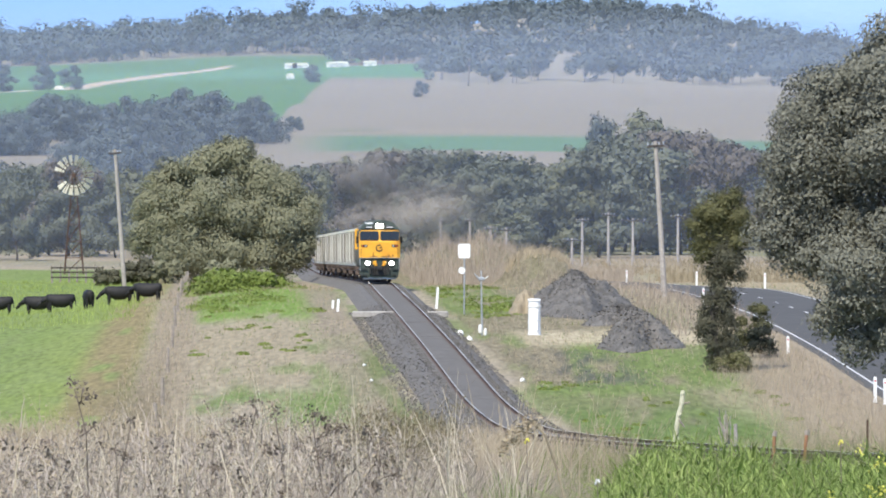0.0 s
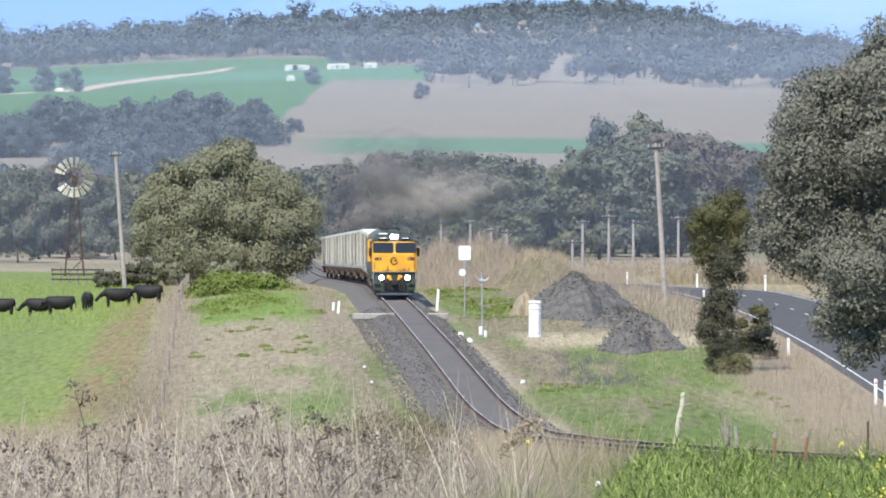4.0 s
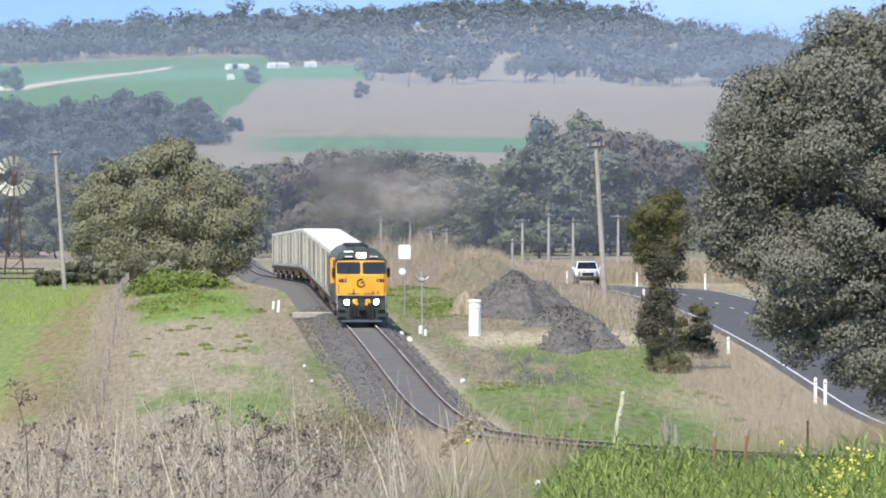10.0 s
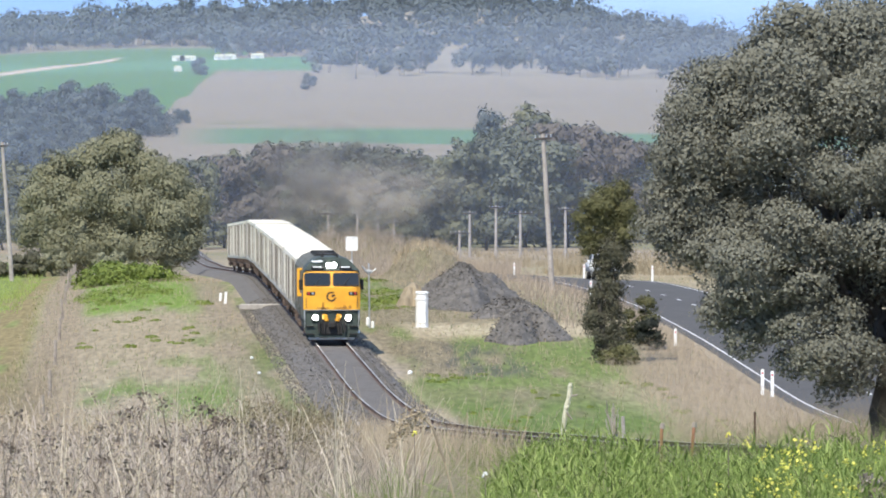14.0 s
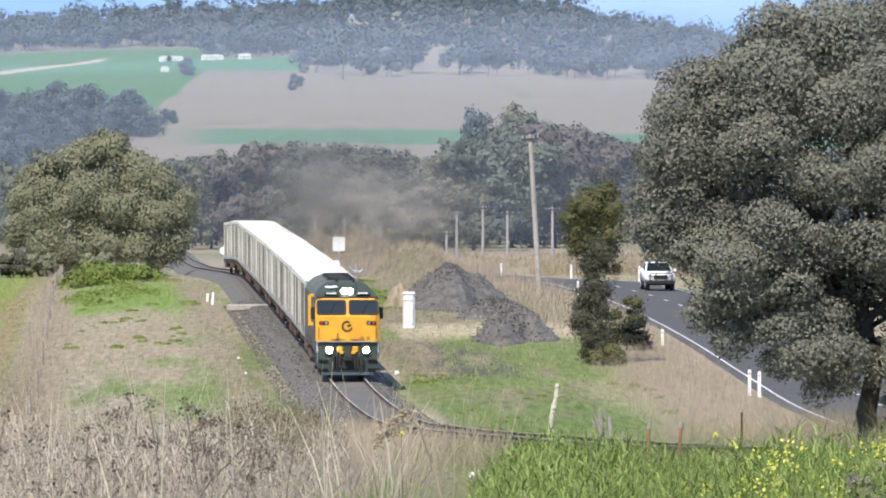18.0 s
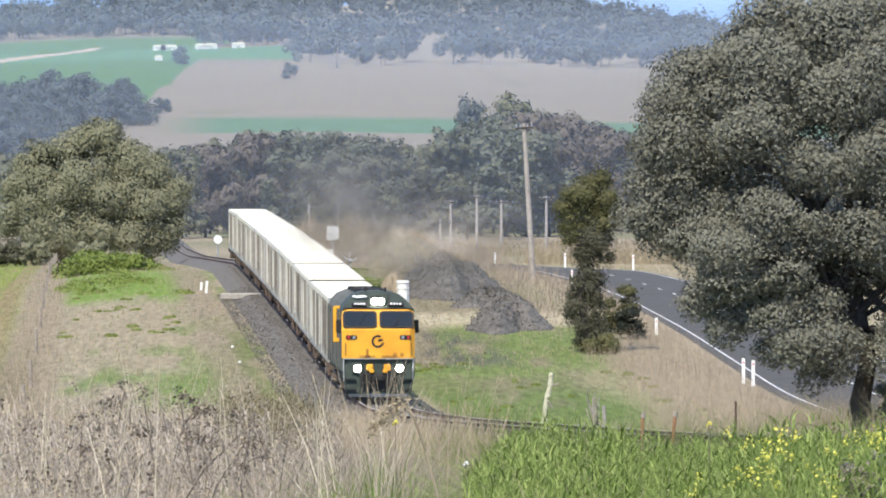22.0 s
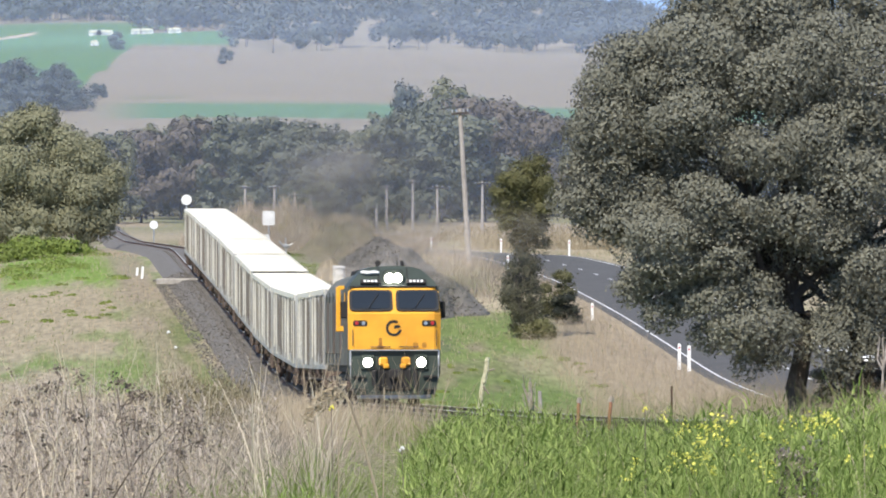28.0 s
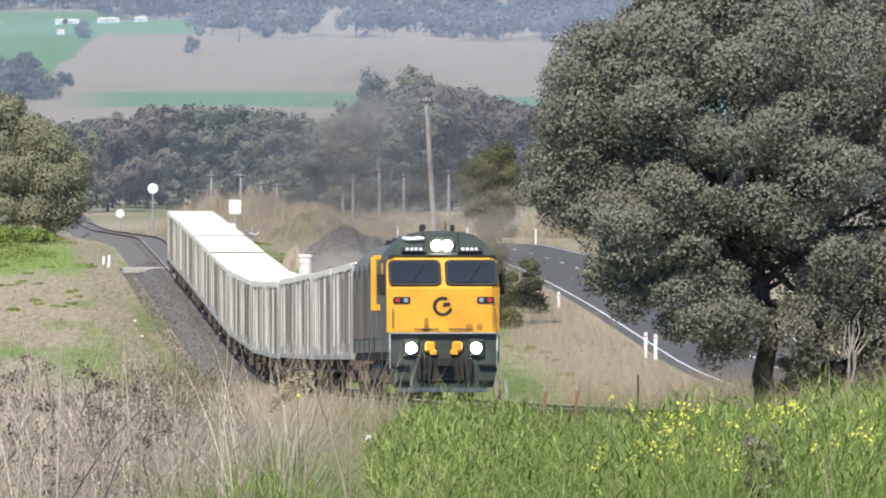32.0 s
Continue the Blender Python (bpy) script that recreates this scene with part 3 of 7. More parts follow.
# ---- railway line and road ----
def build_line():
    ys = np.concatenate([np.arange(60, 600, 2.0), np.arange(600, 1100, 8.0)])
    me = sweep("track_bed", [(-2.8, -0.95), (-2.35, -0.6), (-1.65, -0.2), (-0.85, -0.15), (0.85, -0.15), (1.45, -0.2), (1.95, -0.52), (2.3, -0.95)],
               ys, track_x, rail_z, BALLAST)
    # the ballast is darker on the near stretch
    me.materials.append(DARKBALLAST)
    me.polygons.foreach_set("material_index", np.repeat((ys[:-1] < 236).astype(np.int32), 7))
    bed = tagged(new("track_bed", me), "grey crushed-stone ballast bed of a single line", "track bed", kind="structure")
    for side in (-0.7525, 0.7525):
        o = [(-0.068, -0.16), (-0.068, -0.145), (-0.012, -0.12), (-0.012, -0.045), (-0.036, -0.03), (-0.036, -0.004), (-0.028, 0.0), (0.028, 0.0),
             (0.036, -0.004), (0.036, -0.03), (0.012, -0.045), (0.012, -0.12), (0.068, -0.145), (0.068, -0.16)]
        me = sweep("rail", [(side + a, b) for a, b in o], ys, track_x, rail_z, RUST)
        me.materials.append(STEEL)
        idx = np.tile([1 if 5 <= j <= 7 else 0 for j in range(13)], len(ys) - 1)
        me.polygons.foreach_set("material_index", idx.astype(np.int32))
        tagged(new("rail", me), "rusty steel rail with a shiny worn head", "rail", kind="structure")
    rng = np.random.default_rng(4)
    for y0, y1, mat, proud, lab in ((150, 250, DARKWOOD, 0.06, "dark sleepers standing out of thin ballast"), (250, 560, BALLAST, 0.0, "grey weathered sleepers half buried in ballast")):
        vs, fs = [], []
        for y in np.arange(y0, y1, 0.62):
            x, z = float(track_x(y)), float(rail_z(y)) - 0.182 + rng.uniform(-0.012, 0.012)
            b = len(vs)
            for dz in (-0.25, 0.025 + proud):
                for dx, dy in ((-1.25, -0.115), (1.25, -0.115), (1.25, 0.115), (-1.25, 0.115)):
                    vs.append((x + dx, y + dy, z + dz))
            for q in ((4, 5, 6, 7), (0, 1, 5, 4), (1, 2, 6, 5), (2, 3, 7, 6), (3, 0, 4, 7)):
                fs.append([b + i for i in q])
        tagged(new("sleepers", mesh_from("sleepers", vs, fs, mat)), lab, "sleepers", kind="stuff")

    # road
    ys = np.concatenate([np.arange(40, 700, 3.0), np.arange(700, 1100, 12.0)])

    def rz(y):
        return float(np.max(ground(road_x(y) + np.linspace(-3.6, 3.6, 7), y))) + 0.06

    me = sweep("road", [(-4.2, -0.25), (-3.7, 0.0), (0, 0.05), (3.7, 0.0), (4.2, -0.25)], ys, road_x, rz, ASPHALT)
    road = tagged(new("road", me), "two-lane grey asphalt country road", "road", kind="structure")
    for side in (-3.35, 3.35):
        me = sweep("edge_line", [(side - 0.05, 0.012), (side + 0.05, 0.012)], [y for y in ys if y < 640], road_x, rz, ROADPAINT)
        part_ob = new("edge_line", me)
        part_ob.parent = road
    for y in np.arange(150, 640, 12.0):
        me = sweep("centre_dash", [(-0.06, 0.06), (0.06, 0.06)], [y, y + 1.5, y + 3.0], road_x, rz, ROADPAINT)
        ob = new("centre_dash", me)
        ob.parent = road
    return rz


road_level = build_line()


# ---- the train ----
def track_pose(y):
    """A pose on the rails at distance y, its +Y along the way the train runs."""
    dz = float(rail_z(y + 2) - rail_z(y - 2)) / 4
    f = Vector((0.0292, -1.0, -dz)).normalized()
    r = f.cross(Vector((0, 0, 1))).normalized()
    u = r.cross(f)
    m = Matrix((r, f, u)).transposed().to_4x4()
    m.translation = (float(track_x(y)), y, float(rail_z(y)))
    return m


def bogie(parent, y, wheels=(-0.9, 0.9), width=1.0):
    bm = bmesh.new()
    for s in (-1, 1):
        prism(bm, [(s * width - 0.09, 0.42), (s * width + 0.09, 0.42), (s * width + 0.09, 0.78), (s * width - 0.09, 0.78)], y + wheels[0] - 0.35, y + wheels[-1] + 0.35)
        for w in wheels:
            box(bm, s * width - 0.16, s * width + 0.16, y + w - 0.17, y + w + 0.17, 0.36, 0.66, 0.03)
    box(bm, -width, width, y - 0.2, y + 0.2, 0.45, 0.85)
    b = part("bogie", bm, BOGIE, parent)
    for w in wheels:
        for s in (-1, 1):
            bm = bmesh.new()
            rod(bm, (s * 0.69, y + w, 0.46), (s * 0.82, y + w, 0.46), 0.46, 0.46, 18)
            rod(bm, (s * 0.66, y + w, 0.46), (s * 0.69, y + w, 0.46), 0.49, 0.49, 18)
            part("wheel", bm, BOGIE, b)
    return b


def round_slab(bm, cx, cz, w, h, y0, y1, r, seg=4):
    """A slab with rounded corners facing along y."""
    pts = []
    for qx, qz, a0 in ((1, 1, 0), (-1, 1, 90), (-1, -1, 180), (1, -1, 270)):
        for i in range(seg + 1):
            a = radians(a0 + 90 * i / seg)
            pts.append((cx + qx * (w / 2 - r) + r * math.cos(a), cz + qz * (h / 2 - r) + r * math.sin(a)))
    prism(bm, pts, y0, y1)


def build_loco():
    loco = empty("locomotive", track_pose(538), "yellow-fronted dark green diesel locomotive with lit headlights", "locomotive")
    # carbody behind the cab, with a chamfered roof
    bm = bmesh.new()
    prism(bm, [(-1.3, 1.15), (1.3, 1.15), (1.3, 3.3), (1.16, 3.6), (0.95, 3.82), (0.55, 3.98), (-0.55, 3.98), (-0.95, 3.82), (-1.16, 3.6), (-1.3, 3.3)], -9.6, 5.6)
    part("carbody", bm, CARBODY, loco, "grimy grey-green panelled carbody")
    for i in range(9):
        for s in (-1, 1):
            bm = bmesh.new()
            box(bm, s * 1.3 - 0.02, s * 1.3 + 0.02, -9.2 + i * 1.6, -8.0 + i * 1.6, 1.5, 3.1, 0.015)
            part("side_panel", bm, BOGIE if i % 3 == 1 else CARBODY, loco)
    for y in (-6.5, -3.2, 0.0):
        bm = bmesh.new()
        bmesh.ops.create_cone(bm, cap_ends=True, segments=20, radius1=0.62, radius2=0.58, depth=0.16, matrix=Matrix.Translation((0, y, 4.03)))
        part("radiator_fan", bm, BLACK, loco)
    bm = bmesh.new()
    box(bm, -0.35, 0.35, 2.2, 3.1, 3.95, 4.14, 0.04)
    part("exhaust_stack", bm, BLACK, loco, "sooty exhaust stack")
    # cab: side walls, yellow front, sloping roof
    bm = bmesh.new()
    prism(bm, [(-1.37, 1.15), (1.37, 1.15), (1.37, 3.42), (-1.37, 3.42)], 5.6, 9.15)
    part("cab_side", bm, CARBODY, loco)
    bm = bmesh.new()
    arch = [(1.37, 3.42), (1.24, 3.62), (1.04, 3.84), (0.84, 4.0), (0.58, 4.08), (0.2, 4.11)]
    arch = arch + [(-a, b) for a, b in arch[::-1]]
    va = [bm.verts.new((a, 9.15 - (b - 3.42) * 1.15, b)) for a, b in arch]
    vb = [bm.verts.new((a, 5.6, b + 0.03 * (b - 3.42))) for a, b in arch]
    bm.faces.new(va)
    bm.faces.new(vb[::-1])
    for i in range(len(arch)):
        j = (i + 1) % len(arch)
        bm.faces.new((va[j], va[i], vb[i], vb[j]))
    bmesh.ops.recalc_face_normals(bm, faces=bm.faces)
    part("cab_roof", bm, GREEN_PAINT, loco, "dark green sloping cab roof")
    # front face, nearly upright, leaning back a little at the windows
    bm = bmesh.new()
    rows = [(1.62, 9.82, 1.36), (2.68, 9.8, 1.375), (3.46, 9.2, 1.33)]
    fv = [[bm.verts.new((s * hw, y, z)) for s in (-1, -0.86, 0.86, 1)] for z, y, hw in rows]
    for r, (z, y, hw) in zip(fv, rows):
        r[0].co.y -= 0.14
        r[3].co.y -= 0.14
    bk = [[bm.verts.new((s * 1.36, 8.9, z)) for s in (-1, 1)] for z, y, hw in rows]
    for i in range(2):
        for j in range(3):
            bm.faces.new((fv[i][j], fv[i][j + 1], fv[i + 1][j + 1], fv[i + 1][j]))
        bm.faces.new((bk[i][0], fv[i][0], fv[i + 1][0], bk[i + 1][0]))
        bm.faces.new((fv[i][3], bk[i][1], bk[i + 1][1], fv[i + 1][3]))
    bm.faces.new((fv[2][0], fv[2][1], fv[2][2], fv[2][3], bk[2][1], bk[2][0]))
    bm.faces.new((fv[0][3], fv[0][2], fv[0][1], fv[0][0], bk[0][0], bk[0][1]))
    bmesh.ops.recalc_face_normals(bm, faces=bm.faces)
    part("front_panel", bm, YELLOW, loco, "bright yellow front")
    tilt = math.degrees(math.atan2(0.6, 0.78))
    for s in (-1, 1):
        base = pose(s * 0.69, 9.545, 3.07, tilt)
        bm = bmesh.new()
        round_slab(bm, 0, 0, 1.28, 0.78, -0.03, 0.015, 0.14)
        ob = part("window_frame", bm, BLACK, loco, "black rubber window surround")
        ob.matrix_basis = base
        bm = bmesh.new()
        round_slab(bm, 0, 0, 1.14, 0.64, 0.0, 0.03, 0.11)
        g = part("windscreen", bm, GLASS, loco, "dark windscreen pane")
        g.matrix_basis = base
        bm = bmesh.new()
        rod(bm, (0.1, 0.05, -0.36), (-0.22, 0.05, 0.2), 0.012)
        wp = part("wiper", bm, BLACK, loco)
        wp.matrix_basis = base
    # headlight between the number boxes
    bm = bmesh.new()
    round_slab(bm, 0, 0, 0.6, 0.5, -0.25, 0.12, 0.1)
    hb = part("headlight_box", bm, GREEN_PAINT, loco)
    hb.matrix_basis = pose(0, 8.88, 3.74)
    for s in (-1, 1):
        bm = bmesh.new()
        rod(bm, (s * 0.125, 0.1, 0), (s * 0.125, 0.16, 0), 0.125, 0.13, 16)
        lens = part("headlight", bm, LAMP, hb, "glowing round headlight")
        bm = bmesh.new()
        box(bm, -0.3, 0.3, -0.03, 0.05, -0.08, 0.08, 0.02)
        nb = part("number_box", bm, BLACK, loco)
        nb.matrix_basis = pose(s * 0.68, 9.02, 3.62, 40)
        for i in range(4):
            bm = bmesh.new()
            box(bm, -0.2 + i * 0.11, -0.13 + i * 0.11, 0.05, 0.055, -0.04, 0.04)
            part("number_bar", bm, WHITE, nb)
        # marker lights
        bm = bmesh.new()
        round_slab(bm, s * 1.02, 2.4, 0.42, 0.16, 9.76, 9.83, 0.05)
        mk = part("marker_light", bm, BLACK, loco)
        for i, mat in enumerate((REDLAMP, CHROME)):
            bm = bmesh.new()
            x = s * 1.02 + s * (0.1 - 0.2 * i)
            rod(bm, (x, 9.82, 2.4), (x, 9.85, 2.4), 0.06, 0.055, 12)
            part("lens", bm, mat, mk)
        # ditch lights
        bm = bmesh.new()
        rod(bm, (s * 0.79, 9.6, 1.24), (s * 0.79, 9.84, 1.24), 0.15, 0.15, 16)
        dl = part("ditch_light", bm, BLACK, loco)
        bm = bmesh.new()
        rod(bm, (s * 0.79, 9.83, 1.24), (s * 0.79, 9.88, 1.24), 0.14, 0.125, 16)
        part("lens", bm, LAMP, dl, "glowing ditch light lens")
        # yellow jumper sockets beside the coupler
        bm = bmesh.new()
        box(bm, s * 0.33 - 0.13, s * 0.33 + 0.13, 9.7, 9.86, 1.14, 1.4, 0.05)
        box(bm, s * 0.25 - 0.09, s * 0.25 + 0.09, 9.72, 9.88, 1.06, 1.2, 0.03)
        part("jumper_socket", bm, YELLOW, loco)
        # cab side window and yellow door frame with grab rails
        bm = bmesh.new()
        round_slab(bm, 0, 0, 1.0, 0.75, -0.02, 0.02, 0.1)
        sw = part("side_window", bm, GLASS, loco)
        sw.matrix_basis = pose(s * 1.375, 7.9, 2.95, 0, 0, 90)
        bm = bmesh.new()
        box(bm, s * 1.52 - 0.07, s * 1.52 + 0.07, 6.15, 6.3, 2.3, 3.5, 0.02)
        box(bm, s * 1.45 - 0.14, s * 1.45 + 0.14, 6.1, 6.3, 2.16, 2.32, 0.02)
        box(bm, s * 1.43 - 0.1, s * 1.43 + 0.1, 6.1, 6.3, 3.42, 3.54, 0.02)
        if s > 0:
            part("door_frame", bm, YELLOW, loco, "yellow cab door frame")
        else:
            bm.free()
        bm = bmesh.new()
        box(bm, s * 1.46 - 0.1, s * 1.46 + 0.1, 8.75, 8.85, 2.55, 3.05, 0.02)
        rod(bm, (s * 1.36, 8.8, 2.95), (s * 1.5, 8.8, 2.95), 0.015)
        part("mirror", bm, BLACK, loco)
        bm = bmesh.new()
        rod(bm, (s * 1.3, 9.74, 0.75), (s * 1.3, 9.74, 1.55), 0.014)
        part("grab_rail", bm, GALV, loco)
        # soot and grime panels round the sockets and steps
        bm = bmesh.new()
        box(bm, s * 0.62 - 0.06, s * 0.62 + 0.06, 9.8, 9.9, 0.55, 1.0, 0.02)
        rod(bm, (s * 0.55, 9.8, 1.1), (s * 0.6, 9.92, 0.5), 0.03)
        rod(bm, (s * 0.45, 9.8, 1.1), (s * 0.47, 9.94, 0.45), 0.025)
        part("air_hose", bm, BLACK, loco)
        bm = bmesh.new()
        box(bm, s * 1.05 - 0.2, s * 1.05 + 0.2, 9.7, 9.84, 0.42, 0.47)
        part("step", bm, BLACK, loco)
        bm = bmesh.new()
        box(bm, s * 1.05 - 0.2, s * 1.05 + 0.2, 9.7, 9.84, 0.8, 0.85)
        part("step", bm, BLACK, loco)
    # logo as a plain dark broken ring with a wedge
    bm = bmesh.new()
    for i in range(22):
        a0, a1 = radians(60 + i * 13), radians(60 + (i + 1) * 13)
        p = [(math.cos(a) * r, math.sin(a) * r) for a, r in ((a0, 0.165), (a1, 0.165), (a1, 0.24), (a0, 0.24))]
        prism(bm, p, -0.006, 0.006)
    prism(bm, [(0.0, -0.02), (0.2, 0.02), (0.16, 0.1), (0.02, 0.08)], -0.006, 0.006)
    lg = part("emblem", bm, BLACK, loco, "dark broken-ring emblem")
    lg.matrix_basis = pose(0.02, 9.818, 2.25, 0, 0, 180)
    for x, z, w, h in ((-0.62, 1.75, 0.16, 0.16), (-0.88, 1.75, 0.14, 0.16), (0.42, 1.8, 0.1, 0.34), (0.42, 1.69, 0.2, 0.1)):
        bm = bmesh.new()
        round_slab(bm, x, z, w, h, 9.8, 9.826, min(w, h) * 0.4)
        part("grime_patch", bm, SOOT, loco, "brown exhaust grime on yellow paint")
    # footplate seam, pilot, buffer beam, coupler, steps
    bm = bmesh.new()
    box(bm, -1.3, 1.3, 9.6, 9.85, 1.585, 1.615)
    part("step_edge", bm, GALV, loco, "grimy bare-metal footplate edge")
    bm = bmesh.new()
    prism(bm, [(-1.36, 0.95), (-1.36, 1.58), (1.36, 1.58), (1.36, 0.95), (1.2, 0.28), (-1.2, 0.28)], 9.3, 9.72)
    part("pilot", bm, GREEN_PAINT, loco, "dark green pilot plate")
    bm = bmesh.new()
    box(bm, -0.5, 0.5, 9.7, 9.8, 0.4, 1.05, 0.05)
    box(bm, -0.17, 0.17, 9.7, 10.1, 0.75, 1.05, 0.06)
    rod(bm, (-0.3, 9.85, 0.95), (-0.36, 9.9, 0.4), 0.035)
    rod(bm, (0.3, 9.85, 0.95), (0.36, 9.9, 0.4), 0.035)
    part("coupler", bm, BLACK, loco, "grimy coupler and air hoses")
    bm = bmesh.new()
    box(bm, -1.2, 1.2, -9.7, 9.3, 0.95, 1.15)
    box(bm, -1.15, 1.15, -2.6, 2.6, 0.35, 0.95, 0.12)
    part("underframe", bm, BLACK, loco)
    # pale metal stands for the lit bottom edge of the guard
    bm = bmesh.new()
    box(bm, -1.1, 1.1, 9.45, 9.62, 0.16, 0.4, 0.03)
    part("rail_guard", bm, GALV, loco, "pale metal rail guard, its lit bottom edge put into the colour")
    bm = bmesh.new()
    rod(bm, (0.4, 7.3, 4.06), (0.4, 7.3, 4.2), 0.05, 0.05, 10)
    rod(bm, (0.4, 7.2, 4.18), (0.4, 7.75, 4.2), 0.035, 0.09, 10)
    part("horn", bm, BLACK, loco)
    # roof kit: white sun-glint patch for lettering, aerial, rain strips, sun-worn panel seams
    bm = bmesh.new()
    prism(bm, [(-0.26, -0.03), (0.1, -0.06), (0.28, 0.0), (0.24, 0.07), (0.02, 0.04), (-0.12, 0.08), (-0.28, 0.03)], -0.02, 0.03)
    ob = part("lettering_glint", bm, WHITE, loco, "irregular white patch for the sun glint on roof lettering")
    ob.matrix_basis = pose(0.68, 8.72, 3.9, 49)
    bm = bmesh.new()
    rod(bm, (-0.3, 8.3, 4.05), (-0.3, 8.3, 4.26), 0.06, 0.05, 8)
    part("beacon", bm, BLACK, loco)
    bm = bmesh.new()
    rod(bm, (-0.2, 7.2, 4.1), (-0.2, 7.2, 4.34), 0.02, 0.012, 6)
    part("aerial", bm, BLACK, loco)
    bm = bmesh.new()
    box(bm, -1.3, 1.3, 9.13, 9.24, 3.46, 3.51, 0.01)
    part("rain_strip", bm, BLACK, loco)
    for x in (-0.44, 0.44):
        bm = bmesh.new()
        rod(bm, (x, 9.05, 3.52), (x * 0.95, 8.45, 4.06), 0.018, 0.018, 6)
        part("roof_seam", bm, BLACK, loco)
    for s in (-1, 1):
        # handrails, lamp brackets and a deflector on the pilot
        bm = bmesh.new()
        rod(bm, (s * 1.24, 9.86, 1.72), (s * 1.24, 9.86, 2.2), 0.013)
        part("handrail", bm, BOGIE, loco)
        bm = bmesh.new()
        rod(bm, (s * 0.12, 9.86, 1.7), (s * 0.72, 9.86, 1.7), 0.013)
        part("handrail", bm, BOGIE, loco)
        bm = bmesh.new()
        box(bm, s * 0.79 - 0.2, s * 0.79 + 0.2, 9.66, 9.8, 1.02, 1.46, 0.03)
        part("lamp_bracket", bm, GREEN_PAINT, loco)
        bm = bmesh.new()
        box(bm, s * 1.31 - 0.025, s * 1.31 + 0.025, 9.68, 9.78, 1.12, 1.6, 0.01)
        part("corner_post", bm, GALV, loco, "bare-metal pilot corner post")
        bm = bmesh.new()
        box(bm, s * 0.62 - 0.3, s * 0.62 + 0.3, 9.78, 9.815, 1.6, 1.66, 0.01)
        part("seam_strip", bm, SEAM, loco)
        for y in (4.6, 2.2, -0.4, -3.0, -5.6, -8.2):
            bm = bmesh.new()
            box(bm, s * 1.31 - 0.012, s * 1.31 + 0.012, y - 0.03, y + 0.03, 1.2, 3.4)
            part("body_seam", bm, BLACK, loco)
    bogie(loco, 6.4, (-1.7, 0, 1.7), 1.05)
    bogie(loco, -6.4, (-1.7, 0, 1.7), 1.05)
    return loco


def build_wagon():
    w = empty("container_wagon", track_pose(600), "long brown skeletal container wagon on two bogies", "railway wagon", "container wagons")
    bm = bmesh.new()
    for s in (-1, 1):
        prism(bm, [(s * 0.95 - 0.1, 0.62), (s * 0.95 + 0.1, 0.62), (s * 0.95 + 0.1, 0.96), (s * 0.95 - 0.1, 0.96)], -12.8, 12.8)
    for i in range(9):
        box(bm, -1.18, 1.18, -12.7 + i * 3.15, -12.5 + i * 3.15, 0.7, 0.95)
    part("underframe", bm, BOGIE, w)
    for y in (-12.3, -6.2, -0.3, 0.3, 6.2, 12.3):
        for s in (-1, 1):
            bm = bmesh.new()
            box(bm, s * 1.14 - 0.1, s * 1.14 + 0.1, y - 0.14, y + 0.14, 0.8, 0.985, 0.02)
            part("twist_lock", bm, BOGIE, w)
    for y in (-13.1, 13.1):
        bm = bmesh.new()
        box(bm, -0.15, 0.15, y - 0.3, y + 0.3, 0.65, 0.95, 0.04)
        part("coupler", bm, BLACK, w)
    bm = bmesh.new()
    box(bm, -0.6, 0.6, -1.4, 1.4, 0.4, 0.75, 0.05)
    rod(bm, (0.3, 2, 0.6), (0.3, 4, 0.6), 0.2, 0.2, 12)
    part("brake_gear", bm, BOGIE, w)
    bogie(w, 9.6)
    bogie(w, -9.6)
    return w


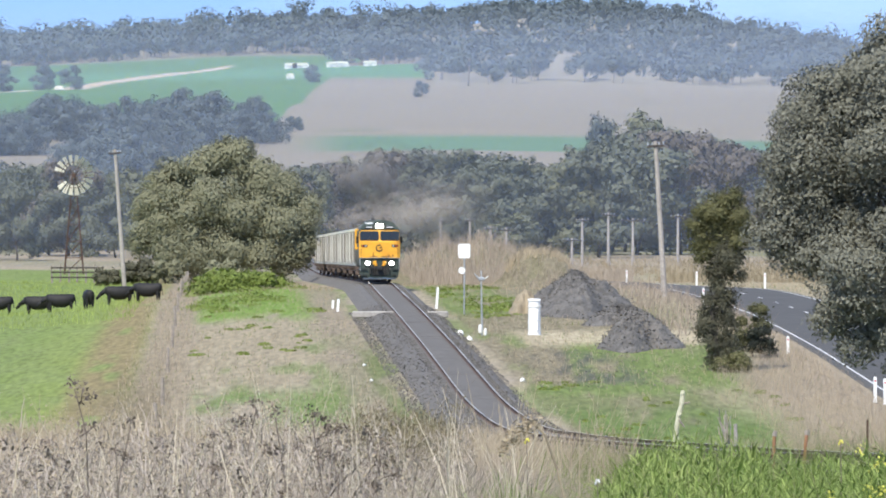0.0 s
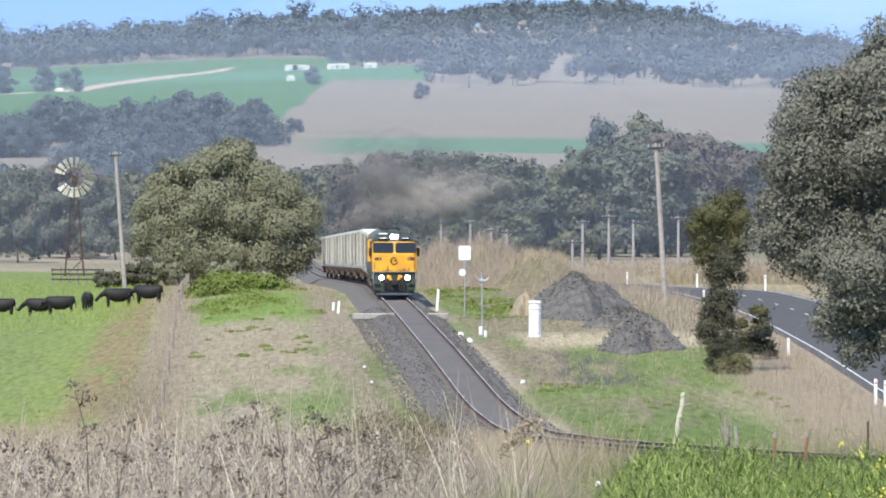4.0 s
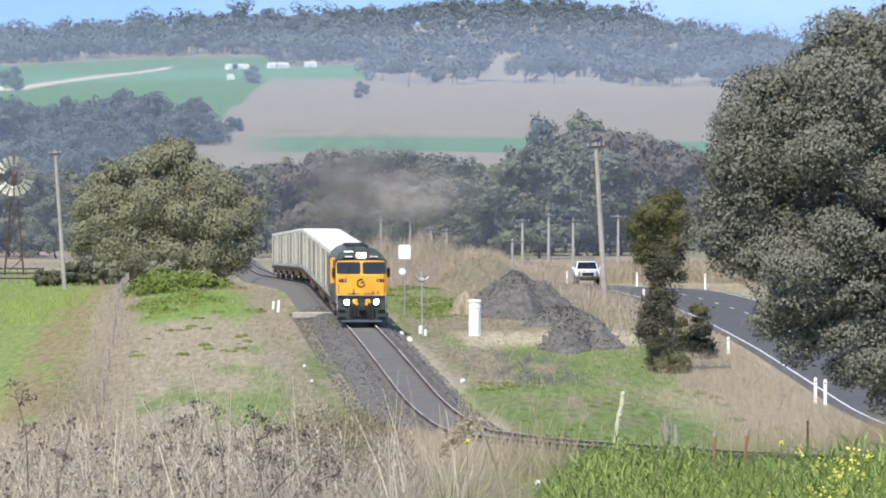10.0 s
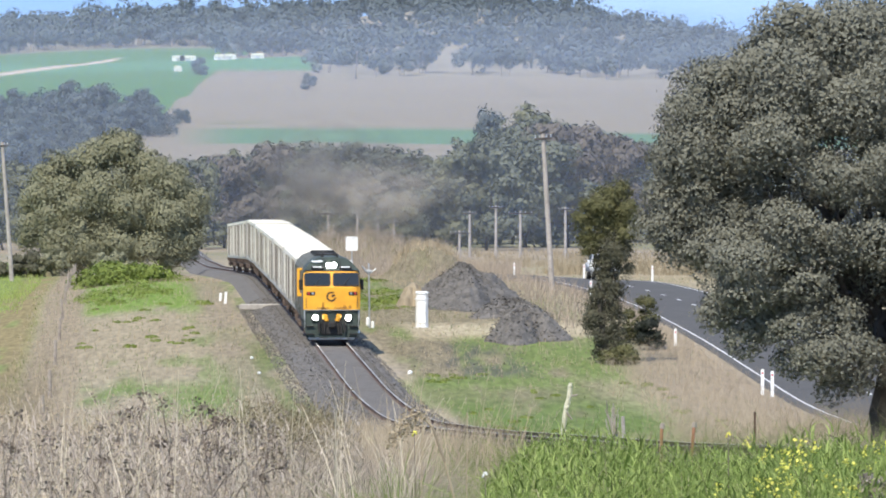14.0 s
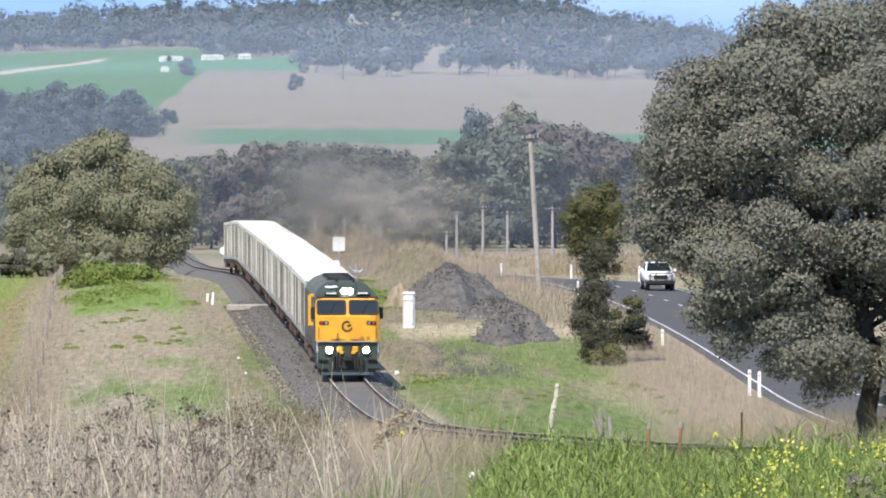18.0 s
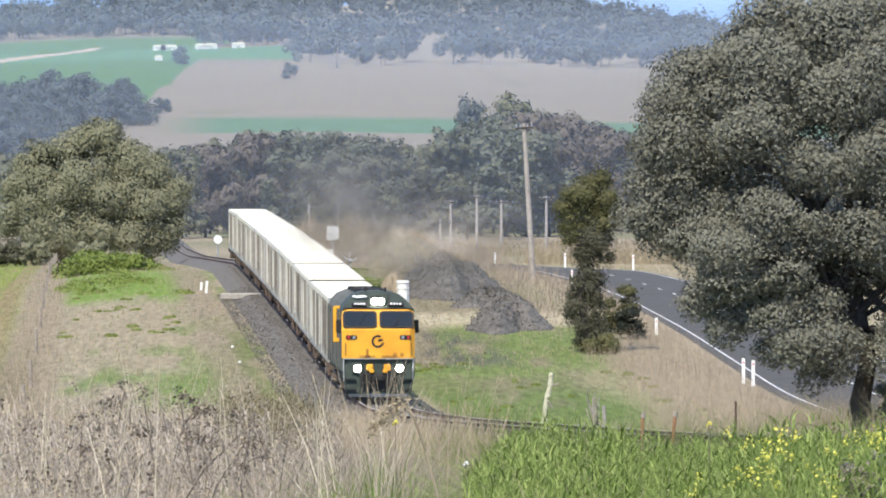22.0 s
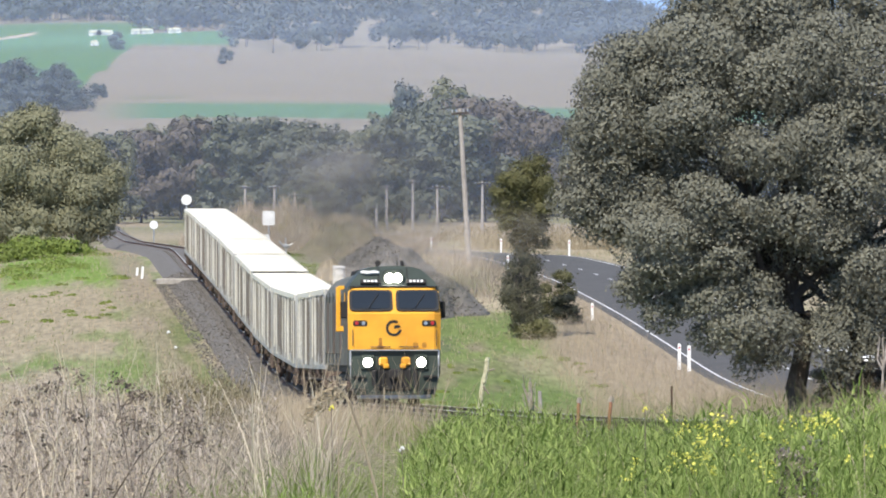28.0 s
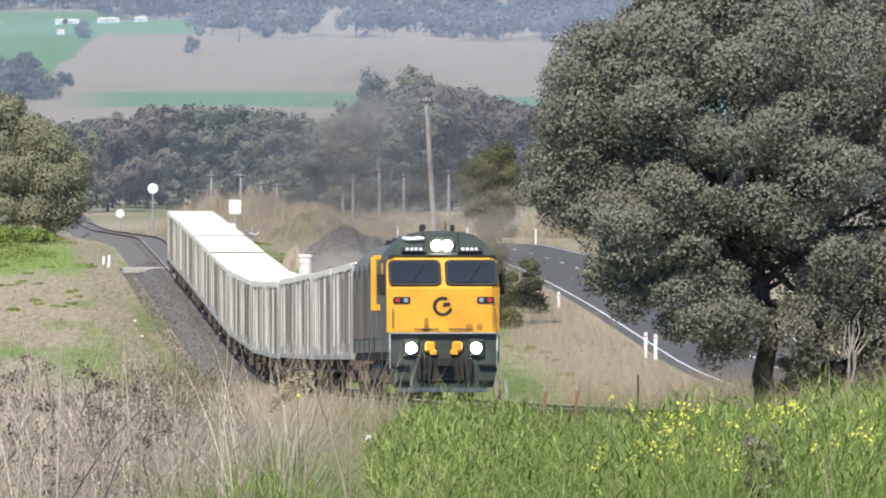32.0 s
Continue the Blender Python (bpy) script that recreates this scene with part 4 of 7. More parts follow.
def build_container(seed):
    rng = np.random.default_rng(seed)
    c = empty("shipping_container", track_pose(600), "weathered grey corrugated steel shipping container with a pale roof", "container", "containers on the train")
    L, W, H = 12.19, 1.22, 2.6
    bm = bmesh.new()
    for s in (-1, 1):
        pts, y, i = [], -L / 2 + 0.14, 0
        step = 0.139
        while y < L / 2 - 0.14:
            d = 0.05 if i % 4 in (1, 2) else 0.0
            pts.append((s * (W - 0.01 - d), y))
            y += step * (0.55 if i % 2 == 0 else 1.0)
            i += 1
        pts.append((s * (W - 0.01), L / 2 - 0.14))
        lo = [bm.verts.new((x, yy, 0.12)) for x, yy in pts]
        hi = [bm.verts.new((x, yy, H - 0.1)) for x, yy in pts]
        for a in range(len(pts) - 1):
            bm.faces.new((lo[a], lo[a + 1], hi[a + 1], hi[a]))
    part("side_wall", bm, GREYSTEEL, c)
    bm = bmesh.new()
    for s in (-1, 1):
        for e in (-1, 1):
            box(bm, s * (W - 0.05) - 0.05, s * (W - 0.05) + 0.05, e * (L / 2 - 0.07) - 0.07, e * (L / 2 - 0.07) + 0.07, 0.0, H, 0.01)
        box(bm, s * (W - 0.04) - 0.04, s * (W - 0.04) + 0.04, -L / 2 + 0.1, L / 2 - 0.1, 0.0, 0.14)
        box(bm, s * (W - 0.04) - 0.04, s * (W - 0.04) + 0.04, -L / 2 + 0.1, L / 2 - 0.1, H - 0.12, H - 0.02)
    part("frame", bm, GREYSTEEL, c)
    for e in (-1, 1):
        bm = bmesh.new()
        box(bm, -W + 0.1, W - 0.1, e * (L / 2 - 0.07) - 0.025, e * (L / 2 - 0.07) + 0.025, 0.1, H - 0.08)
        for x in (-0.75, -0.3, 0.3, 0.75):
            rod(bm, (x, e * (L / 2 - 0.02), 0.15), (x, e * (L / 2 - 0.02), H - 0.15), 0.025)
        part("end_door", bm, GREYSTEEL, c)
    bm = bmesh.new()
    box(bm, -W + 0.03, W - 0.03, -L / 2 + 0.06, L / 2 - 0.06, H - 0.03, H + 0.012, 0.01)
    for i in range(24):
        box(bm, -W + 0.12, W - 0.12, -L / 2 + 0.35 + i * 0.49, -L / 2 + 0.5 + i * 0.49, H + 0.01, H + 0.028)
    part("roof", bm, TARP, c, "pale roof sheet")
    # scuffed pale ribs, dark seams between the side panels, and the lashed edge of the roof sheet
    for s in (-1, 1):
        for i in range(15):
            y = -5.8 + 0.8 * i + rng.uniform(-0.25, 0.25)
            bm = bmesh.new()
            wd = rng.uniform(0.05, 0.16)
            box(bm, s * W - 0.012, s * W + 0.006, y - wd / 2, y + wd / 2, rng.uniform(0.05, 0.5), H - rng.uniform(0.05, 0.4))
            part("side_rib", bm, STREAK if rng.random() < 0.5 else SEAM, c)
        bm = bmesh.new()
        n = 40
        for i in range(n):
            y = -L / 2 + 0.1 + (L - 0.2) * (i + 0.5) / n
            box(bm, s * (W + 0.002) - 0.014, s * (W + 0.002) + 0.014, y - 0.152, y + 0.152, H - rng.uniform(0.1, 0.2), H + 0.005)
        part("roof_hem", bm, TARP, c, "uneven pale hem of the roof sheet")
    return c


def build_smoke():
    """Exhaust over the train, and dust along its far side; x and z are offsets from the engine."""
    s = empty("exhaust_smoke", track_pose(538), "thin grey diesel smoke and dust trailing behind a train", "smoke")
    for i, (x, y, z, rx, ry, rz, mat) in enumerate([
            (0.6, -22, 6.8, 3.6, 12, 3.0, SMOKE), (-1.0, -62, 7.4, 5.5, 22, 3.8, SMOKE), (-3.0, -110, 7.2, 7.5, 26, 4.0, SMOKE),
            (-6.5, -92, 5.0, 7.0, 24, 3.4, DUST), (-3.5, -150, 3.8, 7.0, 28, 3.2, DUST), (-7.5, -205, 4.2, 10.0, 34, 3.8, DUST)]):
        bm = bmesh.new()
        bmesh.ops.create_icosphere(bm, subdivisions=3, radius=1.0)
        for v in bm.verts:
            k = 1 + 0.2 * (noise.noise(v.co * 1.6 + Vector((i * 7, 0, 0))))
            v.co = Vector((v.co.x * rx * k, v.co.y * ry * k, v.co.z * rz * k))
        # a thin curved veil, open behind
        bmesh.ops.delete(bm, geom=[v for v in bm.verts if v.co.y < -0.1 * ry], context="VERTS")
        p = part("puff", bm, mat, s, smooth=True)
        p.visible_shadow = False
        p.matrix_basis = pose(x, y, z)
    return s


SMOKE_TRAIL = build_smoke()
LOCO = build_loco()
WAGONS, BOXES = [], []
_w = build_wagon()
_boxes = [build_container(100 + i) for i in range(3)]
N_WAGONS = 8
for i in range(N_WAGONS):
    WAGONS.append(_w if i == 0 else copy_thing(_w, track_pose(560 + 27 * i)))
    for j in range(2):
        k = (i * 2 + j) % 3
        BOXES.append(_boxes[k] if i * 2 + j < 3 else copy_thing(_boxes[k], track_pose(560 + 27 * i)))


def build_ute():
    u = empty("pickup_truck", pose(15, 640, gz(15, 640), 0, 0, 180), "white dual-cab pickup with a dark grille and bull bar", "pickup truck")
    bm = bmesh.new()
    side = [(-2.55, 0.55), (2.35, 0.55), (2.5, 0.75), (2.48, 1.02), (2.2, 1.12), (1.15, 1.2), (0.35, 1.78), (-0.95, 1.8), (-1.05, 1.2), (-2.55, 1.18)]
    va = [bm.verts.new((-0.9 if z < 1.25 else -0.72, y, z)) for y, z in side]
    vb = [bm.verts.new((0.9 if z < 1.25 else 0.72, y, z)) for y, z in side]
    bm.faces.new(va)
    bm.faces.new(vb[::-1])
    for i in range(len(side)):
        j = (i + 1) % len(side)
        bm.faces.new((va[j], va[i], vb[i], vb[j]))
    bmesh.ops.recalc_face_normals(bm, faces=bm.faces)
    bmesh.ops.bevel(bm, geom=list(bm.edges), offset=0.04, segments=2, affect="EDGES")
    part("body", bm, WHITE, u, "white paintwork", True)
    bm = bmesh.new()
    v = [bm.verts.new(p) for p in ((-0.78, 1.13, 1.25), (0.78, 1.13, 1.25), (0.66, 0.45, 1.75), (-0.66, 0.45, 1.75))]
    bm.faces.new(v)
    bmesh.ops.solidify(bm, geom=bm.faces[:], thickness=-0.03)
    part("windscreen", bm, GLASS, u)
    for s in (-1, 1):
        bm = bmesh.new()
        v = [bm.verts.new(p) for p in ((s * 0.89, 1.0, 1.25), (s * 0.9, -0.95, 1.25), (s * 0.745, -0.88, 1.73), (s * 0.745, 0.35, 1.73))]
        bm.faces.new(v)
        bmesh.ops.solidify(bm, geom=bm.faces[:], thickness=0.02)
        part("side_window", bm, GLASS, u)
        bm = bmesh.new()
        box(bm, s * 0.66 - 0.17, s * 0.66 + 0.17, 2.36, 2.5, 0.84, 1.02, 0.03)
        part("headlight", bm, CHROME, u)
        bm = bmesh.new()
        box(bm, s * 1.05 - 0.1, s * 1.05 + 0.1, 0.85, 1.0, 1.2, 1.4, 0.03)
        part("mirror", bm, WHITE, u)
        for y in (1.6, -1.5):
            bm = bmesh.new()
            rod(bm, (s * 0.66, y, 0.38), (s * 0.92, y, 0.38), 0.38, 0.36, 20)
            wh = part("wheel", bm, TYRE, u)
            bm = bmesh.new()
            rod(bm, (s * 0.9, y, 0.38), (s * 0.94, y, 0.38), 0.22, 0.2, 16)
            part("rim", bm, GALV, wh)
    bm = bmesh.new()
    box(bm, -0.45, 0.45, 2.44, 2.53, 0.72, 1.0, 0.02)
    part("grille", bm, BLACK, u)
    bm = bmesh.new()
    box(bm, -0.9, 0.9, 2.3, 2.62, 0.4, 0.66, 0.06)
    for x in (-0.7, -0.3, 0.3, 0.7):
        rod(bm, (x, 2.66, 0.5), (x, 2.62, 1.1), 0.03)
    rod(bm, (-0.7, 2.62, 1.1), (0.7, 2.62, 1.1), 0.03)
    part("bull_bar", bm, BLACK, u)
    bm = bmesh.new()
    box(bm, -0.85, 0.85, -2.4, 2.3, 0.35, 0.58)
    part("chassis", bm, BLACK, u)
    return u


UTE = build_ute()


# ---- trees ----
def tree_mesh_parts(name, h, width, leaves, leaf, mat, seed, trunk_h=0.3, trunk_r=0.25, blobs=None, bark=None, nblob=9, subs=9, three=False, stray=0.0, foot=0.0, sub_r=0.42, loose=0.3, cap=0.0):
    """A tapered trunk with limbs, and a crown of many small leaves in uneven lobes. The base is the origin."""
    rng = np.random.default_rng(seed)
    r = width / 2
    if blobs is None:
        blobs = []
        for i in range(nblob):
            a = 2 * math.pi * (i / nblob + rng.uniform(-0.05, 0.05)) * 2.4
            t = (i + 0.5) / nblob
            zc = h * (trunk_h + 0.12 + (0.86 - trunk_h - 0.12) * t + rng.uniform(-0.05, 0.05))
            rr = r * 0.62 * math.sqrt(max(0.1, 1 - (t * 1.5 - 0.55) ** 2))
            br = r * rng.uniform(0.36, 0.56) * (1.05 - 0.3 * t)
            blobs.append((math.cos(a) * rr, math.sin(a) * rr, zc, br, br, br * rng.uniform(0.6, 0.85)))
    bm = bmesh.new()
    top = Vector((rng.uniform(-0.04, 0.04) * r, 0, h * (trunk_h + 0.25)))
    limb_mesh(bm, (foot, 0, -0.3), top, trunk_r, trunk_r * 0.45, rng, 4, 0.05)
    for b in blobs:
        limb_mesh(bm, top * rng.uniform(0.5, 1.0), (b[0], b[1], b[2]), trunk_r * 0.35, trunk_r * 0.08, rng, 3, 0.15)
    pts, nrm = crown_points(blobs, leaves, rng, subs, sub_r, loose, stray, cap)
    q = leaf_quads(pts, leaf, rng, flat=0.2, normals=nrm, three=three)
    return bm, quads("crown", q, mat)


def tree(name, x, y, h, width, leaves, leaf, mat, seed, label, group="", bark=None, **kw):
    t = empty(name, pose(x, y, gz(x, y)), label, "tree" if "tree" in name else "bush", group)
    bm, crown = tree_mesh_parts(name, h, width, leaves, leaf, mat, seed, **kw)
    part("trunk", bm, bark or BARK, t)
    piece("crown", crown, t)
    return t


def build_trees():
    # the big gum beside the road
    blobs = [(-3.2, 0.5, 7.2, 2.1, 1.8, 1.4), (-0.4, -1.9, 8.1, 1.6, 1.5, 1.2), (-2.6, -1.3, 5.3, 2.1, 1.8, 1.2), (-1.2, -0.6, 9.9, 3.2, 3.0, 2.0), (1.6, 0, 10.2, 3.2, 3.0, 2.6), (-5.3, 0.2, 7.0, 1.5, 1.5, 0.95), (-3.9, -0.2, 5.7, 1.5, 1.4, 1.2), (-4.9, 0, 6.3, 1.2, 1.2, 1.0),
             (-2.3, -0.5, 4.5, 2.0, 2.0, 1.4), (0.9, -1.4, 6.4, 2.2, 2.0, 1.9), (2.6, -1.0, 7.4, 2.8, 2.6, 2.2), (4.6, 0, 8.4, 2.6, 2.6, 2.4),
             (-1.6, -1.2, 3.2, 1.7, 1.6, 1.2), (1.7, -1.6, 4.6, 2.2, 1.8, 1.6), (4.2, -0.8, 4.9, 2.4, 2.2, 1.8), (5.8, 0, 6.4, 2.0, 2.0, 1.8),
             (3.2, 0.3, 2.6, 1.5, 1.4, 1.0), (-3.7, 0.5, 9.0, 2.2, 1.9, 1.8), (-2.4, 0, 10.1, 2.2, 2.0, 1.5), (-4.6, 0.2, 8.4, 1.6, 1.5, 1.3), (-1.0, 0.3, 11.0, 2.0, 1.9, 1.2), (-2.9, -0.7, 9.2, 2.2, 2.1, 1.2), (-4.9, 0.4, 7.9, 1.4, 1.4, 1.0), (0.2, 0, 11.2, 2.1, 2.1, 1.3),
             (1.6, -1.5, 2.4, 1.0, 1.0, 0.9), (3.0, -1.5, 2.0, 1.2, 1.1, 1.1), (4.3, -1.3, 1.7, 1.3, 1.2, 1.2), (-1.7, -1.3, 2.3, 0.9, 0.9, 0.9), (2.4, -1.0, 3.2, 1.4, 1.3, 1.3), (3.9, -1.0, 3.2, 1.6, 1.5, 1.6), (-3.8, -0.6, 3.8, 1.1, 1.0, 1.0), (-0.6, -1.5, 2.4, 0.9, 0.9, 0.7), (1.0, 0.6, 4.2, 1.3, 1.2, 1.1), (-4.1, 0.2, 9.9, 1.7, 1.6, 1.3), (-2.8, 0.2, 10.9, 1.7, 1.6, 1.2), (-1.2, 0.2, 11.7, 1.7, 1.6, 1.1), (0.8, 0.2, 12.2, 1.8, 1.6, 1.1), (-5.6, 0.2, 6.2, 1.0, 1.0, 0.9), (-1.7, -2.0, 6.2, 1.5, 1.2, 1.1), (1.5, -2.1, 8.0, 1.6, 1.2, 1.1)]
    tree("gum_tree", 15.3, 224, 12.4, 13, 430000, 0.066, EUC, 5, "large spreading grey-green gum tree beside the road", trunk_h=0.16, trunk_r=0.36, blobs=blobs, subs=11, three=True, stray=0.12, foot=0.5, sub_r=0.44, loose=0.55, cap=0.35)
    # scraggly dark tree by the road bend
    low = [(0.25, 0, 5.4, 0.7, 0.7, 0.8), (0.75, 0, 4.8, 0.55, 0.6, 0.8), (-0.15, 0, 4.6, 0.5, 0.5, 0.7), (0.1, 0, 3.7, 0.5, 0.5, 0.7), (0.35, 0, 3.0, 0.65, 0.6, 0.7), (-0.45, 0, 2.9, 0.6, 0.6, 0.6),
           (-0.55, 0, 2.1, 0.6, 0.6, 0.7), (0.3, 0, 2.0, 0.55, 0.6, 0.7), (-0.4, 0, 1.2, 0.6, 0.6, 0.6), (0.3, 0, 0.9, 0.7, 0.6, 0.6), (-0.1, 0, 0.4, 0.7, 0.6, 0.4)]
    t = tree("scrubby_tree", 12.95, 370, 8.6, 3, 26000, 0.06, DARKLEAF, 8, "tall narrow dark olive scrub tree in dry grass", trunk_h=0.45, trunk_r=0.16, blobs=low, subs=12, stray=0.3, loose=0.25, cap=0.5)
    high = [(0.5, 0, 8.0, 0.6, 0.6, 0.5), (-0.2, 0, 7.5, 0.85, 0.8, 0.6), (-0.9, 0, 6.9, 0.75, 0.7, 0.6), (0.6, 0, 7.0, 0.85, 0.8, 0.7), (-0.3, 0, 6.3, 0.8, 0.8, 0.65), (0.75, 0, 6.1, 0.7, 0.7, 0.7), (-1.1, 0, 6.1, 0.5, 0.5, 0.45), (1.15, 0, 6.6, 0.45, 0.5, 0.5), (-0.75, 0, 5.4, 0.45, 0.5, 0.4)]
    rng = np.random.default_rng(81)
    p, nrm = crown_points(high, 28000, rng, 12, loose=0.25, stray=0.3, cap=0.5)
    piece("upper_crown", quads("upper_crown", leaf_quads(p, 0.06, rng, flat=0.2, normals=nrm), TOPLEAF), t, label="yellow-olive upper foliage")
    # the round tree behind the paddock
    blobs = [(-6.1, 0, 6.7, 2.0, 2.2, 1.9), (-4.2, 0, 8.7, 2.2, 2.3, 1.9), (-1.3, 0.5, 9.9, 2.2, 2.3, 1.8), (1.2, 0, 11.0, 1.8, 1.7, 1.7), (3.2, 0, 9.2, 2.1, 2.2, 1.8), (5.3, 0, 7.8, 2.0, 2.1, 1.8),
             (6.9, 0, 5.6, 1.9, 1.9, 2.0), (-6.2, -1, 3.9, 1.9, 1.8, 1.9), (-3.6, -2, 6.0, 2.5, 2.1, 2.1), (-0.4, -2.4, 7.2, 2.4, 2.0, 2.0), (2.2, -2, 6.0, 2.4, 2.0, 2.1), (4.9, -1.4, 4.6, 2.3, 2.0, 2.1),
             (-4.4, -2, 3.0, 2.1, 1.8, 1.8), (-1.6, -2.6, 3.4, 2.4, 1.9, 2.0), (1.0, -2.4, 2.9, 2.0, 1.8, 1.7), (3.4, -2, 2.2, 1.9, 1.7, 1.6), (6.8, -0.6, 2.8, 1.5, 1.5, 1.7), (5.4, -1.2, 1.9, 1.5, 1.4, 1.2), (-2.6, -2, 1.5, 1.7, 1.5, 1.2)]
    tree("willow_tree", -19.6, 700, 12.4, 16, 150000, 0.13, OLIVE, 11, "broad rounded olive-green tree behind a grassy bank", trunk_h=0.15, trunk_r=0.4, blobs=blobs, subs=22, three=True, stray=0.42, sub_r=0.48, loose=0.26, cap=0.2)
    for i, (x, y, h, wd, mat, lab) in enumerate([
            (-18.3, 665, 2.0, 4.2, OLIVE, "low grey-green bush below a broad tree"), (-26.5, 690, 2.4, 3.2, DARKLEAF, "dark rounded bush at the paddock edge"),
            (-24.2, 690, 2.0, 3.2, OLIVE, "grey-green bush beside a power pole"), (-29.2, 690, 1.3, 2.6, DARKLEAF, "low dark bush at the paddock edge"),
            (-16.0, 600, 0.8, 6.0, YELLOWGREEN, "low yellow-green flowering weed patch"), (-13.6, 560, 0.45, 5.0, YELLOWGREEN, "low green weed patch on the bank"),
            (-15.6, 540, 0.4, 4.5, YELLOWGREEN, "low green weed patch on the bank"),
            (15.2, 388, 2.8, 2.1, TOPLEAF, "yellow-olive shrub beside a scrub tree"), (15.45, 386.5, 1.7, 1.7, SHADELEAF, "very dark green shrub standing for the shade below a yellow-olive one"), (13.4, 368, 0.9, 1.8, TOPLEAF, "low olive shrub in dry grass"),
            (16.9, 225.5, 2.2, 1.6, EUC, "grey-green shrub at the foot of a gum tree"), (18.2, 226, 3.2, 2.4, BROWNLEAF, "thin brownish shrub with pale stems"),
            (19.4, 227, 3.4, 2.6, EUC, "grey-green shrub beside a gum tree"), (21.0, 228, 3.2, 3.0, BROWNLEAF, "brownish roadside shrub beside a gum tree")]):
        tree("bush", x, y, h, wd, 4500, 0.075 if y < 400 else 0.15, mat, 40 + i, lab, trunk_h=0.02, trunk_r=0.06, nblob=8, subs=14, stray=0.15, cap=0.5)


def belt_trees():
    """Trees of the valley floor and of the hill paddocks, copied from a few built once."""
    kinds = []
    for i, (mat, wd, lab) in enumerate([
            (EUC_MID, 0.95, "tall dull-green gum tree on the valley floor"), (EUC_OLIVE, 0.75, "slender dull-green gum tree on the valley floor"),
            (BROWNLEAF, 0.95, "brownish bare-looking tree on the valley floor"), (EUC_FAR, 1.0, "blue-grey gum tree across the valley, haze tint in its leaf colour"),
            (EUC_MID, 1.15, "spreading dull-green gum tree on the valley floor"), (EUC_FAR, 1.25, "wide blue-grey gum tree across the valley, haze tint in its leaf colour")]):
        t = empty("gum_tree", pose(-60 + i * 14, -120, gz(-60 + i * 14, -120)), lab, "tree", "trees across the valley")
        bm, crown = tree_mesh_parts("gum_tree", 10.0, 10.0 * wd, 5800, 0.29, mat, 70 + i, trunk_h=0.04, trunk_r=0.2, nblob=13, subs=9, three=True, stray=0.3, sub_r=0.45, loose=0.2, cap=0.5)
        part("trunk", bm, BARK, t)
        piece("crown", crown, t)
        kinds.append(t)
    used = set()
    rng = np.random.default_rng(9)

    def plant(kind, x, y, h, wide=1.0):
        m = pose(x, y, gz(x, y) - 0.2, 0, 0, rng.uniform(0, 360))
        s = h / 10.0
        m = m @ Matrix.Diagonal((s * wide, s * wide, s, 1))
        if kind not in used:
            used.add(kind)
            kinds[kind].matrix_basis = m
        else:
            f = kinds[kind].scale
            copy_thing(kinds[kind], m @ Matrix.Diagonal((1 / f[0], 1 / f[1], 1 / f[2], 1)))

    # main belt across the valley: crest height over the eye's level by bearing
    kk = [-0.060, -0.045, -0.038, -0.024, -0.016, -0.009, -0.003, 0.003, 0.008, 0.012, 0.016, 0.021, 0.026, 0.031, 0.035, 0.040, 0.06, 0.09]
    tt = [-0.0012, -0.0015, -0.003, -0.0025, -0.0016, 0.0003, 0.0, 0.0007, -0.0008, -0.0025, -0.0002, 0.0022, 0.0040, 0.0032, 0.0022, 0.0010, -0.001, -0.001]
    for row, (y0, n, gap) in enumerate([(1020, 34, 0.0022), (1120, 38, 0.0), (1220, 38, -0.0003)]):
        for i in range(n):
            k = -0.062 + 0.15 * (i + rng.uniform(0.1, 0.9)) / n
            if row == 0 and (-0.013 < k < -0.003 or k > 0.03):
                continue
            y = y0 + rng.uniform(-35, 35)
            x = k * y
            top = EYE + (np.interp(k, kk, tt) - abs(gap) * rng.uniform(0.3, 1.2)) * y
            h = max(5.0, float(top) - gz(x, y) + rng.uniform(-0.9, 0.4))
            kind = 2 if 0.028 < k < 0.040 and rng.random() < 0.7 else int(rng.choice([0, 1, 4, 0, 1]))
            plant(kind, x, y, h, rng.uniform(0.75, 1.1))
    for kind, k, y, top, wide in [(3, 0.0203, 1260, 0.0043, 0.5), (1, 0.0268, 1180, 0.0048, 0.95), (1, 0.0242, 1150, 0.0026, 0.9), (2, 0.0325, 1130, 0.0030, 0.8), (2, 0.0352, 1110, 0.0022, 0.8), (2, 0.0300, 1060, -0.0005, 0.8), (2, -0.0475, 1050, -0.0008, 0.9),
                                 (1, 0.0083, 985, -0.0068, 1.1), (0, 0.0100, 1060, -0.0005, 1.0), (4, 0.0165, 1060, -0.0018, 0.9), (0, 0.0040, 1100, 0.0004, 1.0), (2, -0.0135, 1050, -0.001, 0.9), (2, -0.0085, 1090, 0.0005, 0.9)]:
        x = k * y
        plant(kind, x, y, EYE + top * y - gz(x, y), wide)
    # rows in the hill paddocks, and a nearer clump
    for i in range(40):
        k = -0.060 + 0.038 * (i + rng.random()) / 40
        if -0.0485 < k < -0.0472:
            continue
        y = 1960 + rng.uniform(-120, 150)
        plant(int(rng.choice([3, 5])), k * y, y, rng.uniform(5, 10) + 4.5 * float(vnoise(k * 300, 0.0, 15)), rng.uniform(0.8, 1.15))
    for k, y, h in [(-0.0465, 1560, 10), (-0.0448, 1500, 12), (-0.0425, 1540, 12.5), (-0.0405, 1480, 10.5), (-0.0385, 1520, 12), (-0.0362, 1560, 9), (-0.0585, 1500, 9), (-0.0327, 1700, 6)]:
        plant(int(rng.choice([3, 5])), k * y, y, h)
